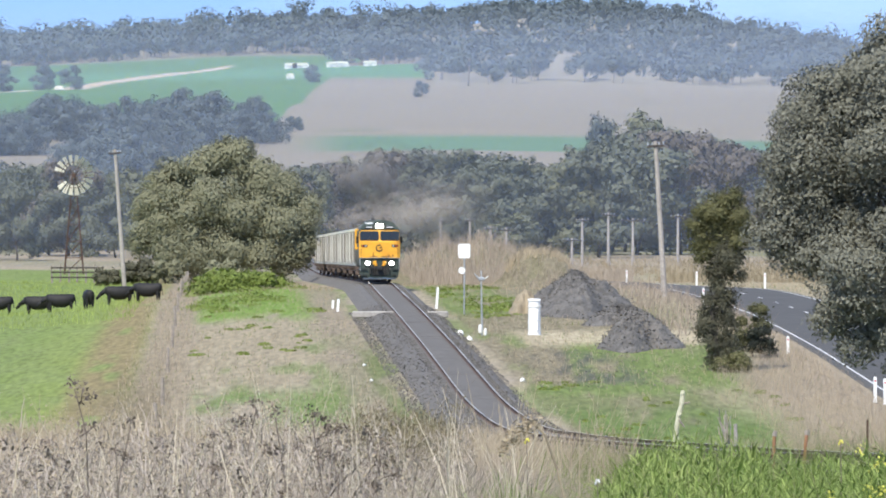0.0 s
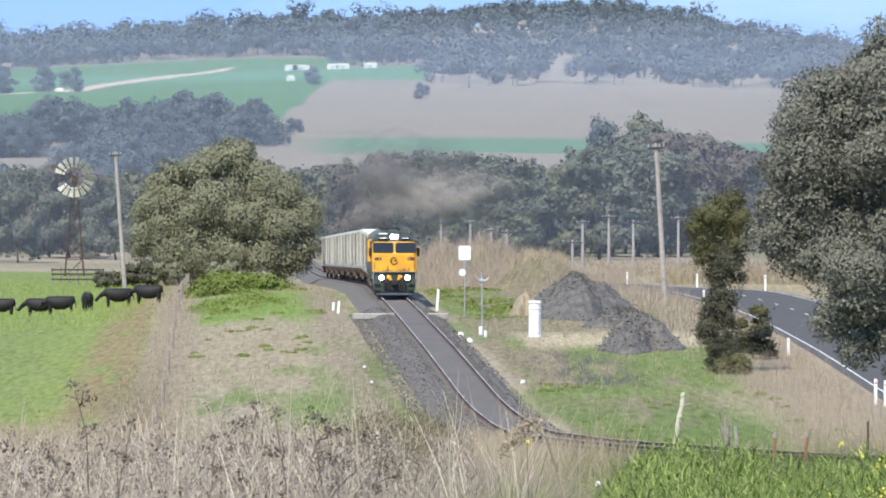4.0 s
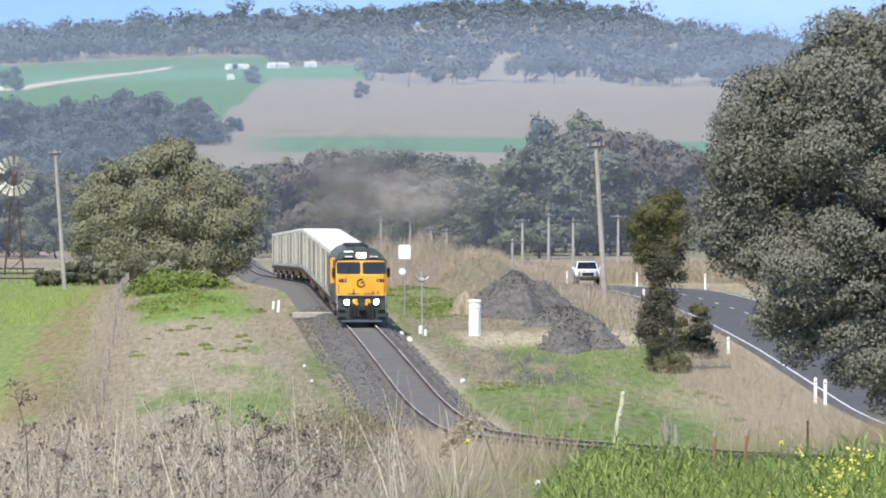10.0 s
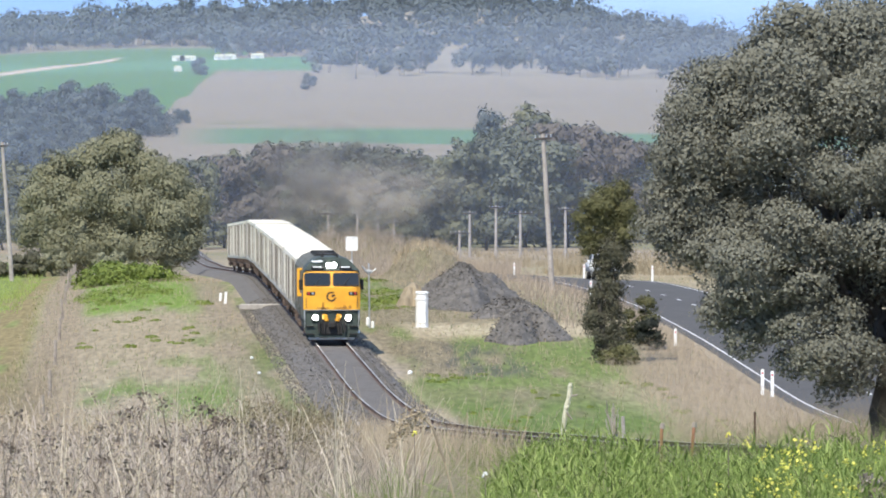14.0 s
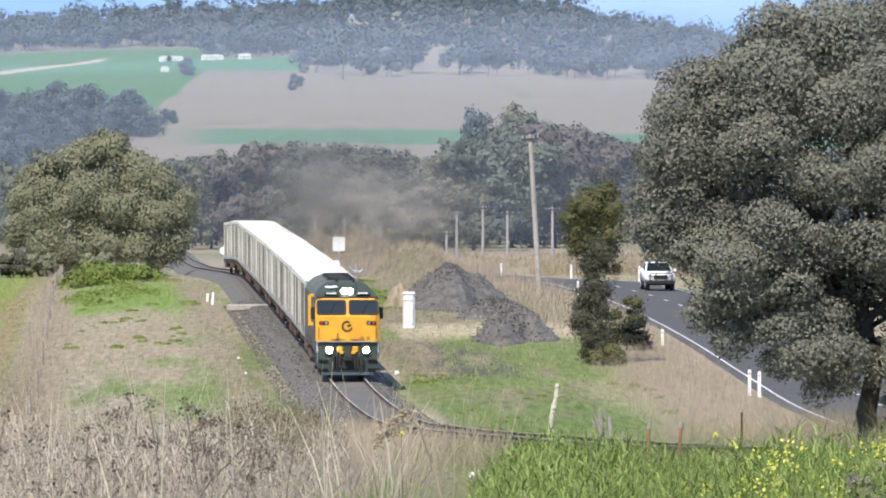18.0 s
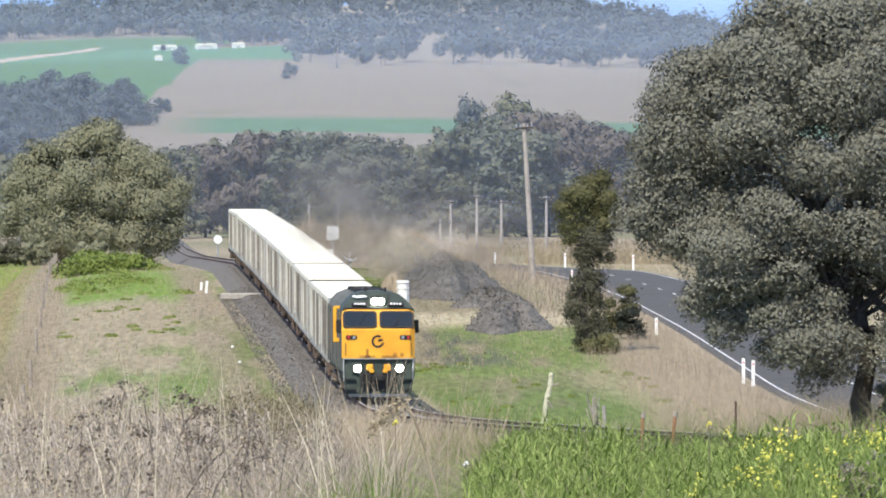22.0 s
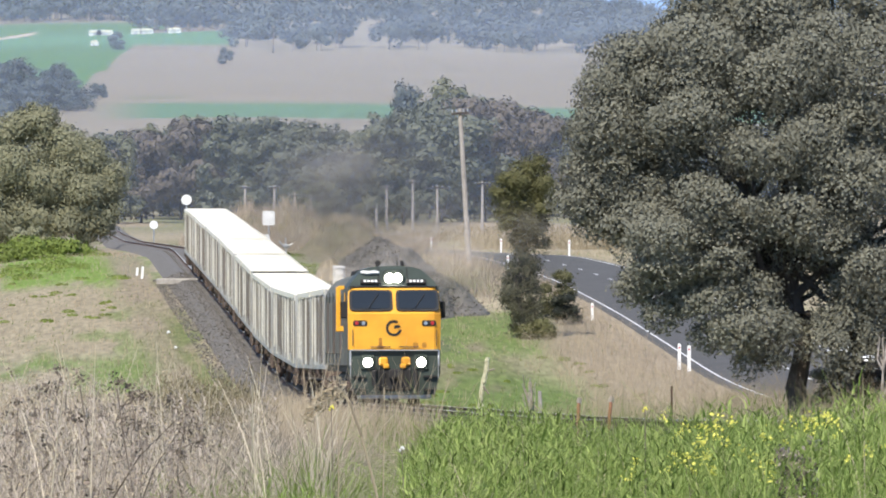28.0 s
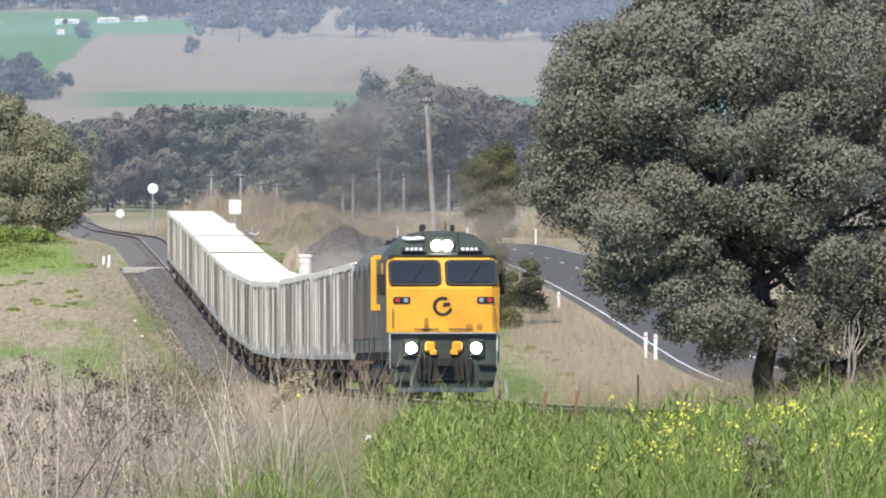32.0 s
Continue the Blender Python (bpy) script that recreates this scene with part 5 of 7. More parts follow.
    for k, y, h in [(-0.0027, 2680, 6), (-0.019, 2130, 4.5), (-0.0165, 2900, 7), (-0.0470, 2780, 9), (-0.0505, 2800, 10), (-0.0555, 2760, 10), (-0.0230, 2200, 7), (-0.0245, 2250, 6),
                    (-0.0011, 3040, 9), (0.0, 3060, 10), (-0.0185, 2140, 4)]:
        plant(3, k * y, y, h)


def far_woods():
    """The wooded range: crowns of small leaf masses joined into one mesh."""
    rng = np.random.default_rng(3)
    n, per = 1650, 230
    k = rng.uniform(-0.075, 0.105, n)
    y = 2800 + 1650 * rng.random(n) ** 0.9
    low = np.where(k < -0.014, 3470, np.where(k < -0.002, 3170, 2790 + 120 * vnoise(k * 260, k * 0, 14)))
    y = np.maximum(y, low + rng.uniform(0, 90, n))
    x = k * y
    h = rng.uniform(7, 13, n) + 5 * (rng.random(n) < 0.12)
    z = ground(x, y)
    d = rng.normal(size=(n, per, 3))
    d /= np.linalg.norm(d, axis=2, keepdims=True)
    r = 0.9 + 0.16 * rng.random((n, per, 1))
    lob = rng.normal(size=(n, 6, 3)) * np.array([0.26, 0.26, 0.16])
    pick = rng.integers(0, 6, (n, per))
    lo = np.take_along_axis(lob, pick[:, :, None].repeat(3, 2), axis=1)
    p = (d * r * np.array([0.23, 0.23, 0.18]) + lo) * h[:, None, None]
    p[:, :, 0] += x[:, None]
    p[:, :, 1] += y[:, None]
    p[:, :, 2] += (z + 0.58 * h)[:, None]
    nr = d + lo * 1.2 + rng.normal(size=d.shape) * 0.12 + np.array([0, 0, 0.25])
    nr /= np.linalg.norm(nr, axis=2, keepdims=True)
    q = leaf_quads(p.reshape(-1, 3), 1.15, rng, 0.0, 1.2, nr.reshape(-1, 3), True)
    tagged(new("far_woods", quads("far_woods", q, EUC_FAR)), "blue-grey gum woodland covering a distant range, haze tint in its leaf colour", "woodland", kind="stuff")
    # pale trunks along the lower edge of the woods
    vs, fs = [], []
    for i in np.nonzero(y < low + 70)[0]:
        for s in range(int(rng.integers(1, 3))):
            b, px, r = len(vs), x[i] + rng.normal() * 1.2, rng.uniform(0.15, 0.3)
            for a in range(5):
                ca, sa = math.cos(a * 1.2566) * r, math.sin(a * 1.2566) * r
                vs += [(px + ca, y[i] + sa, z[i] - 0.5), (px + ca * 0.6 + 0.4, y[i] + sa * 0.6, z[i] + 0.6 * h[i])]
            fs += [(b + 2 * a, b + 2 * ((a + 1) % 5), b + 2 * ((a + 1) % 5) + 1, b + 2 * a + 1) for a in range(5)]
    tagged(new("far_trunks", mesh_from("far_trunks", vs, fs, PALEBARK)), "pale gum trunks along the edge of the distant woods", "trunks", kind="stuff")


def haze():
    """Summer haze across the valley, imitated by upright see-through sheets: thickest at mid height, thinning to the
    ground and upwards.
    """
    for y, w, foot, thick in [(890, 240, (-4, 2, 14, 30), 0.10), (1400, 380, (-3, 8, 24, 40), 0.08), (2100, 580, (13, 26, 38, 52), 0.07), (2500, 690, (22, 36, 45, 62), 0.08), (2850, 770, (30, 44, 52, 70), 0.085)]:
        m = bpy.data.materials.new("haze_sheet")
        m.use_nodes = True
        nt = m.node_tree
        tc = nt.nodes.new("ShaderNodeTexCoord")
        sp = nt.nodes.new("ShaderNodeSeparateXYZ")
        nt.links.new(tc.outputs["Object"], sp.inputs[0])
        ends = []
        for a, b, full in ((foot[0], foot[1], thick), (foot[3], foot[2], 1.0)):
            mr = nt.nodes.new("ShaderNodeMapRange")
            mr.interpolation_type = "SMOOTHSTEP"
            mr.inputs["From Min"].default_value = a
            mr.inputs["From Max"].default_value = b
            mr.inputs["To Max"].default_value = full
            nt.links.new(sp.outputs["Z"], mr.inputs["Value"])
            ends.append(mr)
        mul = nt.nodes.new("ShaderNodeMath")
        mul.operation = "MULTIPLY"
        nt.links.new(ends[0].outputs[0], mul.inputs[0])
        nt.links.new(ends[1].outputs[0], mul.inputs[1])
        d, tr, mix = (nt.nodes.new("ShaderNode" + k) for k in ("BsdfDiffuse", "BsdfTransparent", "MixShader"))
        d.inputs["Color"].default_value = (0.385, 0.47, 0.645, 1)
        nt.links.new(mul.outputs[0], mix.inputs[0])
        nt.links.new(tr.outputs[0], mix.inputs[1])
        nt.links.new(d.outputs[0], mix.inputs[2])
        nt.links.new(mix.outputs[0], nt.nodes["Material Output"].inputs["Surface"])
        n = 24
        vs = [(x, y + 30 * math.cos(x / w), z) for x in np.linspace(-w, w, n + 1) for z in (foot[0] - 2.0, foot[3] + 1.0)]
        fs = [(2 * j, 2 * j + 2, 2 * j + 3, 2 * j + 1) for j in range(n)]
        tagged(new("haze", mesh_from("haze", vs, fs, m, True)), "see-through sheet imitating thin blue summer haze over the valley", "haze", kind="stuff")


build_trees()
belt_trees()
far_woods()
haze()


# ---- posts, poles, signs, huts ----
def power_pole(x, y, h, arm=2.0, lean=0.0, turn=0.0, label="weathered grey timber power pole with a crossarm"):
    p = empty("power_pole", pose(x, y, gz(x, y), 0, lean, turn), label, "pole", "power poles")
    bm = bmesh.new()
    rod(bm, (0, 0, -0.4), (0, 0, h), 0.19, 0.13, 12)
    part("shaft", bm, TIMBER, p)
    bm = bmesh.new()
    box(bm, -arm / 2, arm / 2, -0.2, -0.1, h - 0.4, h - 0.26, 0.01)
    a = part("crossarm", bm, DARKWOOD, p)
    for dx in (-0.45, -0.2, 0.2, 0.45):
        bm = bmesh.new()
        rod(bm, (dx * arm, -0.15, h - 0.26), (dx * arm, -0.15, h - 0.06), 0.05, 0.035, 8)
        part("insulator", bm, GALV, a)
    return p


def guide_post(x, y, h=1.0):
    g = empty("guide_post", pose(x, y, gz(x, y)), "white plastic roadside guide post", "guide post", "guide posts")
    bm = bmesh.new()
    prism(bm, [(-0.07, -0.1), (0.07, -0.1), (0.07, h - 0.04), (0.04, h), (-0.04, h), (-0.07, h - 0.04)], -0.02, 0.02)
    part("post", bm, WHITE, g)
    bm = bmesh.new()
    rod(bm, (0, -0.02, h - 0.18), (0, -0.028, h - 0.18), 0.04, 0.04, 10)
    part("reflector", bm, REDLAMP, g)
    return g


def build_posts():
    power_pole(14.15, 505, 10.0, 1.1, -3.4)
    power_pole(-26.85, 667, 11.8, 1.0, -4.0)
    for k, top, h, arm in [(0.0209, -0.0083, 7.6, 1.6), (0.0240, -0.0090, 7.2, 3.0), (0.0176, -0.0090, 6.0, 1.6), (0.0297, -0.0085, 7.8, 1.8), (0.0060, -0.0100, 4.2, 1.6),
                           (0.0080, -0.0102, 4.2, 2.4), (0.0163, -0.0115, 4.4, 2.4), (-0.0003, -0.0090, 5.0, 1.2), (0.0034, -0.0090, 5.0, 1.2)]:
        y = 935.0
        x = k * y
        power_pole(x, y, EYE + top * y - gz(x, y), arm)
    for x, y in [(15.1, 650), (18.7, 583), (15.9, 483), (21.9, 538), (18.2, 333), (18.5, 331), (17.1, 392)]:
        guide_post(x, y, 1.1 if y != 392 else 0.85)


def build_hut():
    c = empty("relay_cabinet", pose(4.9, 424, gz(4.9, 424)), "tall narrow white rounded trackside relay cabinet", "cabinet")
    bm = bmesh.new()
    rod(bm, (0, 0, 0.0), (0, 0, 1.5), 0.345, 0.325, 20)
    part("body", bm, WHITE, c)
    bm = bmesh.new()
    rod(bm, (0, 0, 1.5), (0, 0, 1.58), 0.36, 0.36, 20)
    part("collar", bm, WHITE, c)
    bm = bmesh.new()
    rod(bm, (0, 0, 1.58), (0, 0, 1.85), 0.315, 0.315, 20)
    rod(bm, (0, 0, 1.85), (0, 0, 1.95), 0.37, 0.3, 20)
    part("cap", bm, WHITE, c)
    bm = bmesh.new()
    box(bm, -0.42, 0.42, -0.42, 0.42, -0.25, 0.02, 0.02)
    part("plinth", bm, CONCRETE, c)
    bm = bmesh.new()
    box(bm, -0.2, 0.2, -0.36, -0.33, 0.25, 1.35, 0.01)
    d = part("door", bm, WHITE, c)
    bm = bmesh.new()
    rod(bm, (0.15, -0.35, 0.8), (0.15, -0.4, 0.8), 0.025, 0.025, 8)
    part("handle", bm, GALV, d)

    s = empty("speed_board", pose(1.25, 466, gz(1.25, 466)), "white square trackside board on a thin steel post", "sign")
    bm = bmesh.new()
    rod(bm, (0, 0, -0.2), (0, 0, 3.7), 0.045)
    part("post", bm, GALV, s)
    bm = bmesh.new()
    round_slab(bm, 0, 3.75, 0.72, 0.85, -0.07, -0.04, 0.12)
    part("board", bm, WHITE, s)
    bm = bmesh.new()
    rod(bm, (-0.14, -0.05, 2.6), (-0.14, -0.08, 2.6), 0.21, 0.21, 16)
    part("disc", bm, WHITE, s, "small round white disc")

    s = empty("crossing_post", pose(2.1, 424, gz(2.1, 424)), "slim grey post with a small lamp head and white footing", "post")
    bm = bmesh.new()
    rod(bm, (0, 0, -0.2), (-0.06, 0, 3.5), 0.055, 0.04)
    part("post", bm, GALV, s)
    bm = bmesh.new()
    box(bm, -0.2, 0.12, -0.1, 0.1, 2.95, 3.15, 0.05)
    rod(bm, (-0.1, 0, 2.95), (-0.42, 0, 3.35), 0.05, 0.04)
    rod(bm, (0.0, 0, 2.95), (0.34, 0, 3.2), 0.05, 0.04)
    part("head", bm, GALV, s)
    bm = bmesh.new()
    box(bm, -0.2, 0.0, -0.12, 0.12, 0.1, 0.6, 0.06)
    box(bm, 0.08, 0.24, -0.12, 0.12, 0.0, 0.4, 0.05)
    part("footing", bm, WHITE, s)
    for x, y, h in [(-6.3, 473, 0.75), (-6.7, 480, 0.5), (-0.4, 480, 1.3)]:
        m = empty("marker_post", pose(x, y, gz(x, y), 0, 4), "short white trackside marker post", "post", "marker posts")
        bm = bmesh.new()
        round_slab(bm, 0, h / 2 - 0.1, 0.15, h + 0.2, -0.05, 0.05, 0.03)
        part("post", bm, WHITE, m)


def build_far_signs():
    for x, y, h, lab in [(-9.2, 778, 0.0, "round white trackside board on a post"), (-4.9, 636, 0.0, "white disc signal on a tall post")]:
        top = EYE - (10.9 if y > 700 else 6.9) - gz(x, y)
        s = empty("signal_board", pose(x, y, gz(x, y)), lab, "sign", "trackside boards")
        bm = bmesh.new()
        rod(bm, (0, 0, -0.2), (0, 0, top), 0.06)
        part("post", bm, GALV, s)
        bm = bmesh.new()
        rod(bm, (0, -0.06, top), (0, -0.12, top), 0.42, 0.42, 18)
        part("disc", bm, WHITE, s)


def build_near_weeds():
    rng = np.random.default_rng(23)
    x, y = 0.475, 28.0
    g = empty("grass_stalk", pose(x, y, gz(x, y)), "tall bent dry grass stalk with a drooping seed head", "grass stalk")
    h = EYE - 0.97 - gz(x, y)
    bm = bmesh.new()
    pts = [(0.05, 0.0), (0.03, 0.35), (-0.02, 0.62), (-0.07, 0.82), (-0.115, 0.95), (-0.16, 1.0), (-0.21, 0.985)]
    for (a, b), (c, d) in zip(pts, pts[1:]):
        rod(bm, (a, 0, b * h), (c, 0, d * h), 0.0045, 0.004, 6)
    part("stem", bm, GRASSDRY, g)
    c = np.array([(-0.14 - 0.13 * t, 0, h * (1.0 - 0.11 * t ** 1.5)) for t in rng.random(420)]) + rng.normal(size=(420, 3)) * np.array([0.012, 0.01, 0.024])
    piece("seed_head", quads("seed_head", leaf_quads(c, 0.0065, rng, 0, 3.0), GRASSDRY), g)
    for x, y, top in [(0.478, 28.2, 0.975), (0.31, 27.5, 0.955)]:
        g = empty("grass_stalk", pose(x, y, gz(x, y)), "thin upright dry grass stalk", "grass stalk")
        bm = bmesh.new()
        rod(bm, (0, 0, 0), (0.01, 0, EYE - top - gz(x, y)), 0.003, 0.002, 5)
        part("stem", bm, GRASSDRY, g)
    x, y = 2.16, 31.0
    g = empty("dead_thistle", pose(x, y, gz(x, y)), "grey dead thistle clump with fluffy heads", "thistle")
    bm = bmesh.new()
    h = EYE - 1.28 - gz(x, y)
    tips = []
    for i in range(26):
        a, r = rng.uniform(0, 6.28), rng.uniform(0.01, 0.07)
        tip = (math.cos(a) * r, math.sin(a) * r, h * rng.uniform(0.55, 1.0))
        rod(bm, (math.cos(a) * r * 0.5, math.sin(a) * r * 0.5, 0), tip, 0.004, 0.003, 5)
        tips.append(tip)
    part("stems", bm, SEEDHEAD, g)
    c = np.repeat(np.array(tips), 16, axis=0) + rng.normal(size=(26 * 16, 3)) * 0.016
    piece("fluff", quads("fluff", leaf_quads(c, 0.017, rng), GRASSGREY), g)
    c = np.array([(rng.normal() * 0.04, rng.normal() * 0.04, h * rng.uniform(0.05, 0.9)) for i in range(700)])
    piece("leaves", quads("leaves", leaf_quads(c, 0.025, rng), SEEDHEAD), g)


def build_docks():
    """Dead thistles with dark crumpled leaves: bearing, and height of the tip against the eye."""
    rng = np.random.default_rng(31)
    for k, tip, size in [(-0.0466, 0.0298, 1.3), (-0.0395, 0.0345, 0.7), (-0.0236, 0.0322, 1.0), (-0.0212, 0.0334, 0.9), (-0.0165, 0.0338, 1.1), (-0.0150, 0.0343, 0.7),
                         (-0.0096, 0.0362, 1.0), (-0.0078, 0.0372, 0.9), (-0.0125, 0.0385, 0.9), (-0.0290, 0.0365, 0.7)]:
        y = rng.uniform(31, 36)
        x = k * y
        g = empty("dead_weed", pose(x, y, gz(x, y)), "dead thistle with dark crumpled leaves", "weed", "dead thistles")
        h = EYE - tip * y - gz(x, y)
        lean = rng.uniform(-0.12, 0.12)
        bm = bmesh.new()
        limb_mesh(bm, (-lean, 0, 0), (0, 0, h * 0.97), 0.004, 0.0025, rng, 4, 0.05)
        ends = [Vector((0, 0, h))]
        for s in range(3):
            p = Vector((-lean * 0.2, 0, h * rng.uniform(0.75, 0.9)))
            q = p + Vector((rng.uniform(-0.07, 0.07), rng.uniform(-0.03, 0.03), rng.uniform(0.0, 0.06))) * size
            limb_mesh(bm, p, q, 0.003, 0.002, rng, 2, 0.2)
            ends.append(q)
        part("stem", bm, SEEDHEAD, g)
        c = np.repeat(np.array([tuple(q) for q in ends]), int(30 * size), axis=0)
        c = c + rng.normal(size=c.shape) * np.array([0.020, 0.015, 0.013]) * size
        leaves = piece("leaves", quads("leaves", leaf_quads(c, 0.0105, rng, 0.0, 1.9), SEEDHEAD), g)
        tagged(leaves, kind="stuff")
    # single flowers on thin stems before the line
    for k, tip, petal, lab in [(0.0106, 0.0372, FLOWER, "single yellow flower on a thin dry stem"), (0.0195, 0.0424, WHITE, "single white flower low in the grass"),
                               (0.0503, 0.0374, FLOWER, "yellow mustard flower on a tall stem")]:
        y = 31.0
        x = k * y
        g = empty("flower", pose(x, y, gz(x, y)), lab, "flower")
        h = EYE - tip * y - gz(x, y)
        bm = bmesh.new()
        limb_mesh(bm, (0.012, 0, 0), (0, 0, h), 0.003, 0.002, rng, 3, 0.03)
        part("stem", bm, SEEDHEAD, g)
        bm = bmesh.new()
        for i in range(7):
            a = i * 0.9
            bmesh.ops.create_icosphere(bm, subdivisions=1, radius=0.0045, matrix=Matrix.Translation((math.cos(a) * 0.0075, 0.004 * (i % 3), h + math.sin(a * 1.3) * 0.008)))
        part("petals", bm, petal, g)


def build_stones():
    """White stones and stubby markers beside the line."""
    rng = np.random.default_rng(2)
    for x, y, r in [(3.6, 359, 0.11), (-3.76, 378, 0.08), (-3.25, 359, 0.08), (0.9, 425, 0.2), (1.4, 416, 0.16)]:
        bm = bmesh.new()
        bmesh.ops.create_icosphere(bm, subdivisions=2, radius=r)
        for v in bm.verts:
            v.co *= 1 + 0.35 * noise.noise(v.co * (2.2 / r) * 0.4 + Vector((x, y, 0)))
        ob = part("white_stone", bm, WHITE)
        ob.location = (x, y, gz(x, y) + r * 0.5)
        tagged(ob, "small white-painted stone beside the line", "stone", "white stones")


def heap(name, x, y, rx, ry, h, mat, label, seed):
    """A tipped heap with a lumpy surface and an uneven foot."""
    n, m = 120, 44
    t, a = np.meshgrid(np.linspace(0, 1, m + 1), np.arange(n) * 2 * math.pi / n, indexing="ij")
    r = (1 - t) * (1 + 0.16 * np.sin(3 * a + seed) + 0.1 * np.sin(5 * a + 2 * seed))
    px, py = x + rx * r * np.cos(a), y + ry * r * np.sin(a)
    z = h * np.sin(t * math.pi / 2) ** 1.15 * (0.75 + 0.5 * fnoise(px / 1.1, py / 3.5, 80 + seed))
    z += (fnoise(px / 0.22, py / 0.6, 90 + seed, 3) - 0.5) * 0.5 * np.sin(np.pi * np.clip(t * 1.2, 0, 1)) ** 0.5
    z += ground(px, py) - np.where(t == 0, 0.3, 0.0)
    vs = np.stack([px, py, z], axis=2).reshape(-1, 3)
    fs = [(i * n + j, i * n + (j + 1) % n, (i + 1) * n + (j + 1) % n, (i + 1) * n + j) for i in range(m) for j in range(n)]
    ob = tagged(new(name, mesh_from(name, vs, fs, mat, True)), label, "heap")
    if mat == HEAP:
        rng = np.random.default_rng(seed)
        i = rng.integers(n, len(vs) - 2 * n, 2600)
        q = vs[i] + rng.normal(size=(2600, 3)) * np.array([0.12, 0.3, 0.02])
        stones = scatter_stones("loose_stone", "", q[:, 0], q[:, 1], q[:, 2], 0.09, DARKSTONE, rng, "")
        stones.parent = ob
    return ob


def build_heaps():
    heap("gravel_mound", 7.9, 470, 3.2, 13, 2.15, HEAP, "large heap of dark crushed railway stone", 1)
    heap("gravel_mound", 9.9, 404, 2.15, 9, 1.55, HEAP, "lower heap of dark crushed railway stone", 2)
    heap("gravel_mound", 10.2, 446, 2.2, 9, 1.0, HEAP, "low spread of dark crushed stone between two heaps", 4)
    heap("soil_mound", 4.9, 472, 1.0, 3, 1.3, GRASSDRY, "small pale heap of dry grass and soil", 3)
    # farm crossing edges
    for x0, x1 in ((-5.2, -2.75), (-0.9, 0.3)):
        y = 452
        bm = bmesh.new()
        box(bm, x0, x1, y - 0.25, y + 0.25, -0.2, 0.16, 0.05)
        ob = part("crossing_kerb", bm, CONCRETE)
        ob.location.z = float(rail_z(y)) - 0.25
        tagged(ob, "pale concrete edge of a farm crossing", "kerb", kind="structure")


def scatter_stones(name, label, x, y, z, size, mat, rng, category="stones"):
    """Small four-sided chips, joined into one mesh."""
    n = len(x)
    c = np.stack([x, y, z], axis=1)
    v = rng.normal(size=(n, 4, 3))
    v /= np.linalg.norm(v, axis=2, keepdims=True)
    v[:, :, 2] = np.abs(v[:, :, 2]) * np.array([1, -0.3, -0.3, 1]) * 0.8
    p = c[:, None, :] + v * (size * rng.uniform(0.5, 1.4, n))[:, None, None]
    q = np.stack([p[:, [0, 1, 2]], p[:, [0, 2, 3]], p[:, [0, 3, 1]], p[:, [1, 3, 2]]], axis=1).reshape(-1, 3, 3)
    me = quads(name, q, mat)
    return tagged(new(name, me), label, category, kind="stuff")


def build_loose_stones():
    rng = np.random.default_rng(46)
    n = 15000
    y = np.sqrt(rng.uniform(238 ** 2, 470 ** 2, n))
    w = rng.choice([-1, 1], n) * rng.uniform(0.95, 3.1, n)
    w = np.where(w > 2.2, -w, w)
    z = rail_z(y) + np.interp(w, [-3.4, -3.0, -2.55, -1.7, -0.85, 0.85, 1.55, 2.2, 2.6, 3.4], [-1.05, -0.95, -0.6, -0.2, -0.15, -0.15, -0.2, -0.55, -0.95, -1.05])
    z = np.maximum(z, ground(track_x(y) + w, y))
    scatter_stones("ballast_stones", "loose crushed ballast stones along the line", track_x(y) + w, y, z + 0.01, 0.055, STONE, rng)
    n = 900
    y = rng.uniform(352, 402, n)
    x = track_x(y) + rng.uniform(3.4, 9.5, n)
    scatter_stones("spilled_stones", "spilled grey gravel on thin grass", x, y, ground(x, y) + 0.02, 0.05, DARKSTONE, rng)


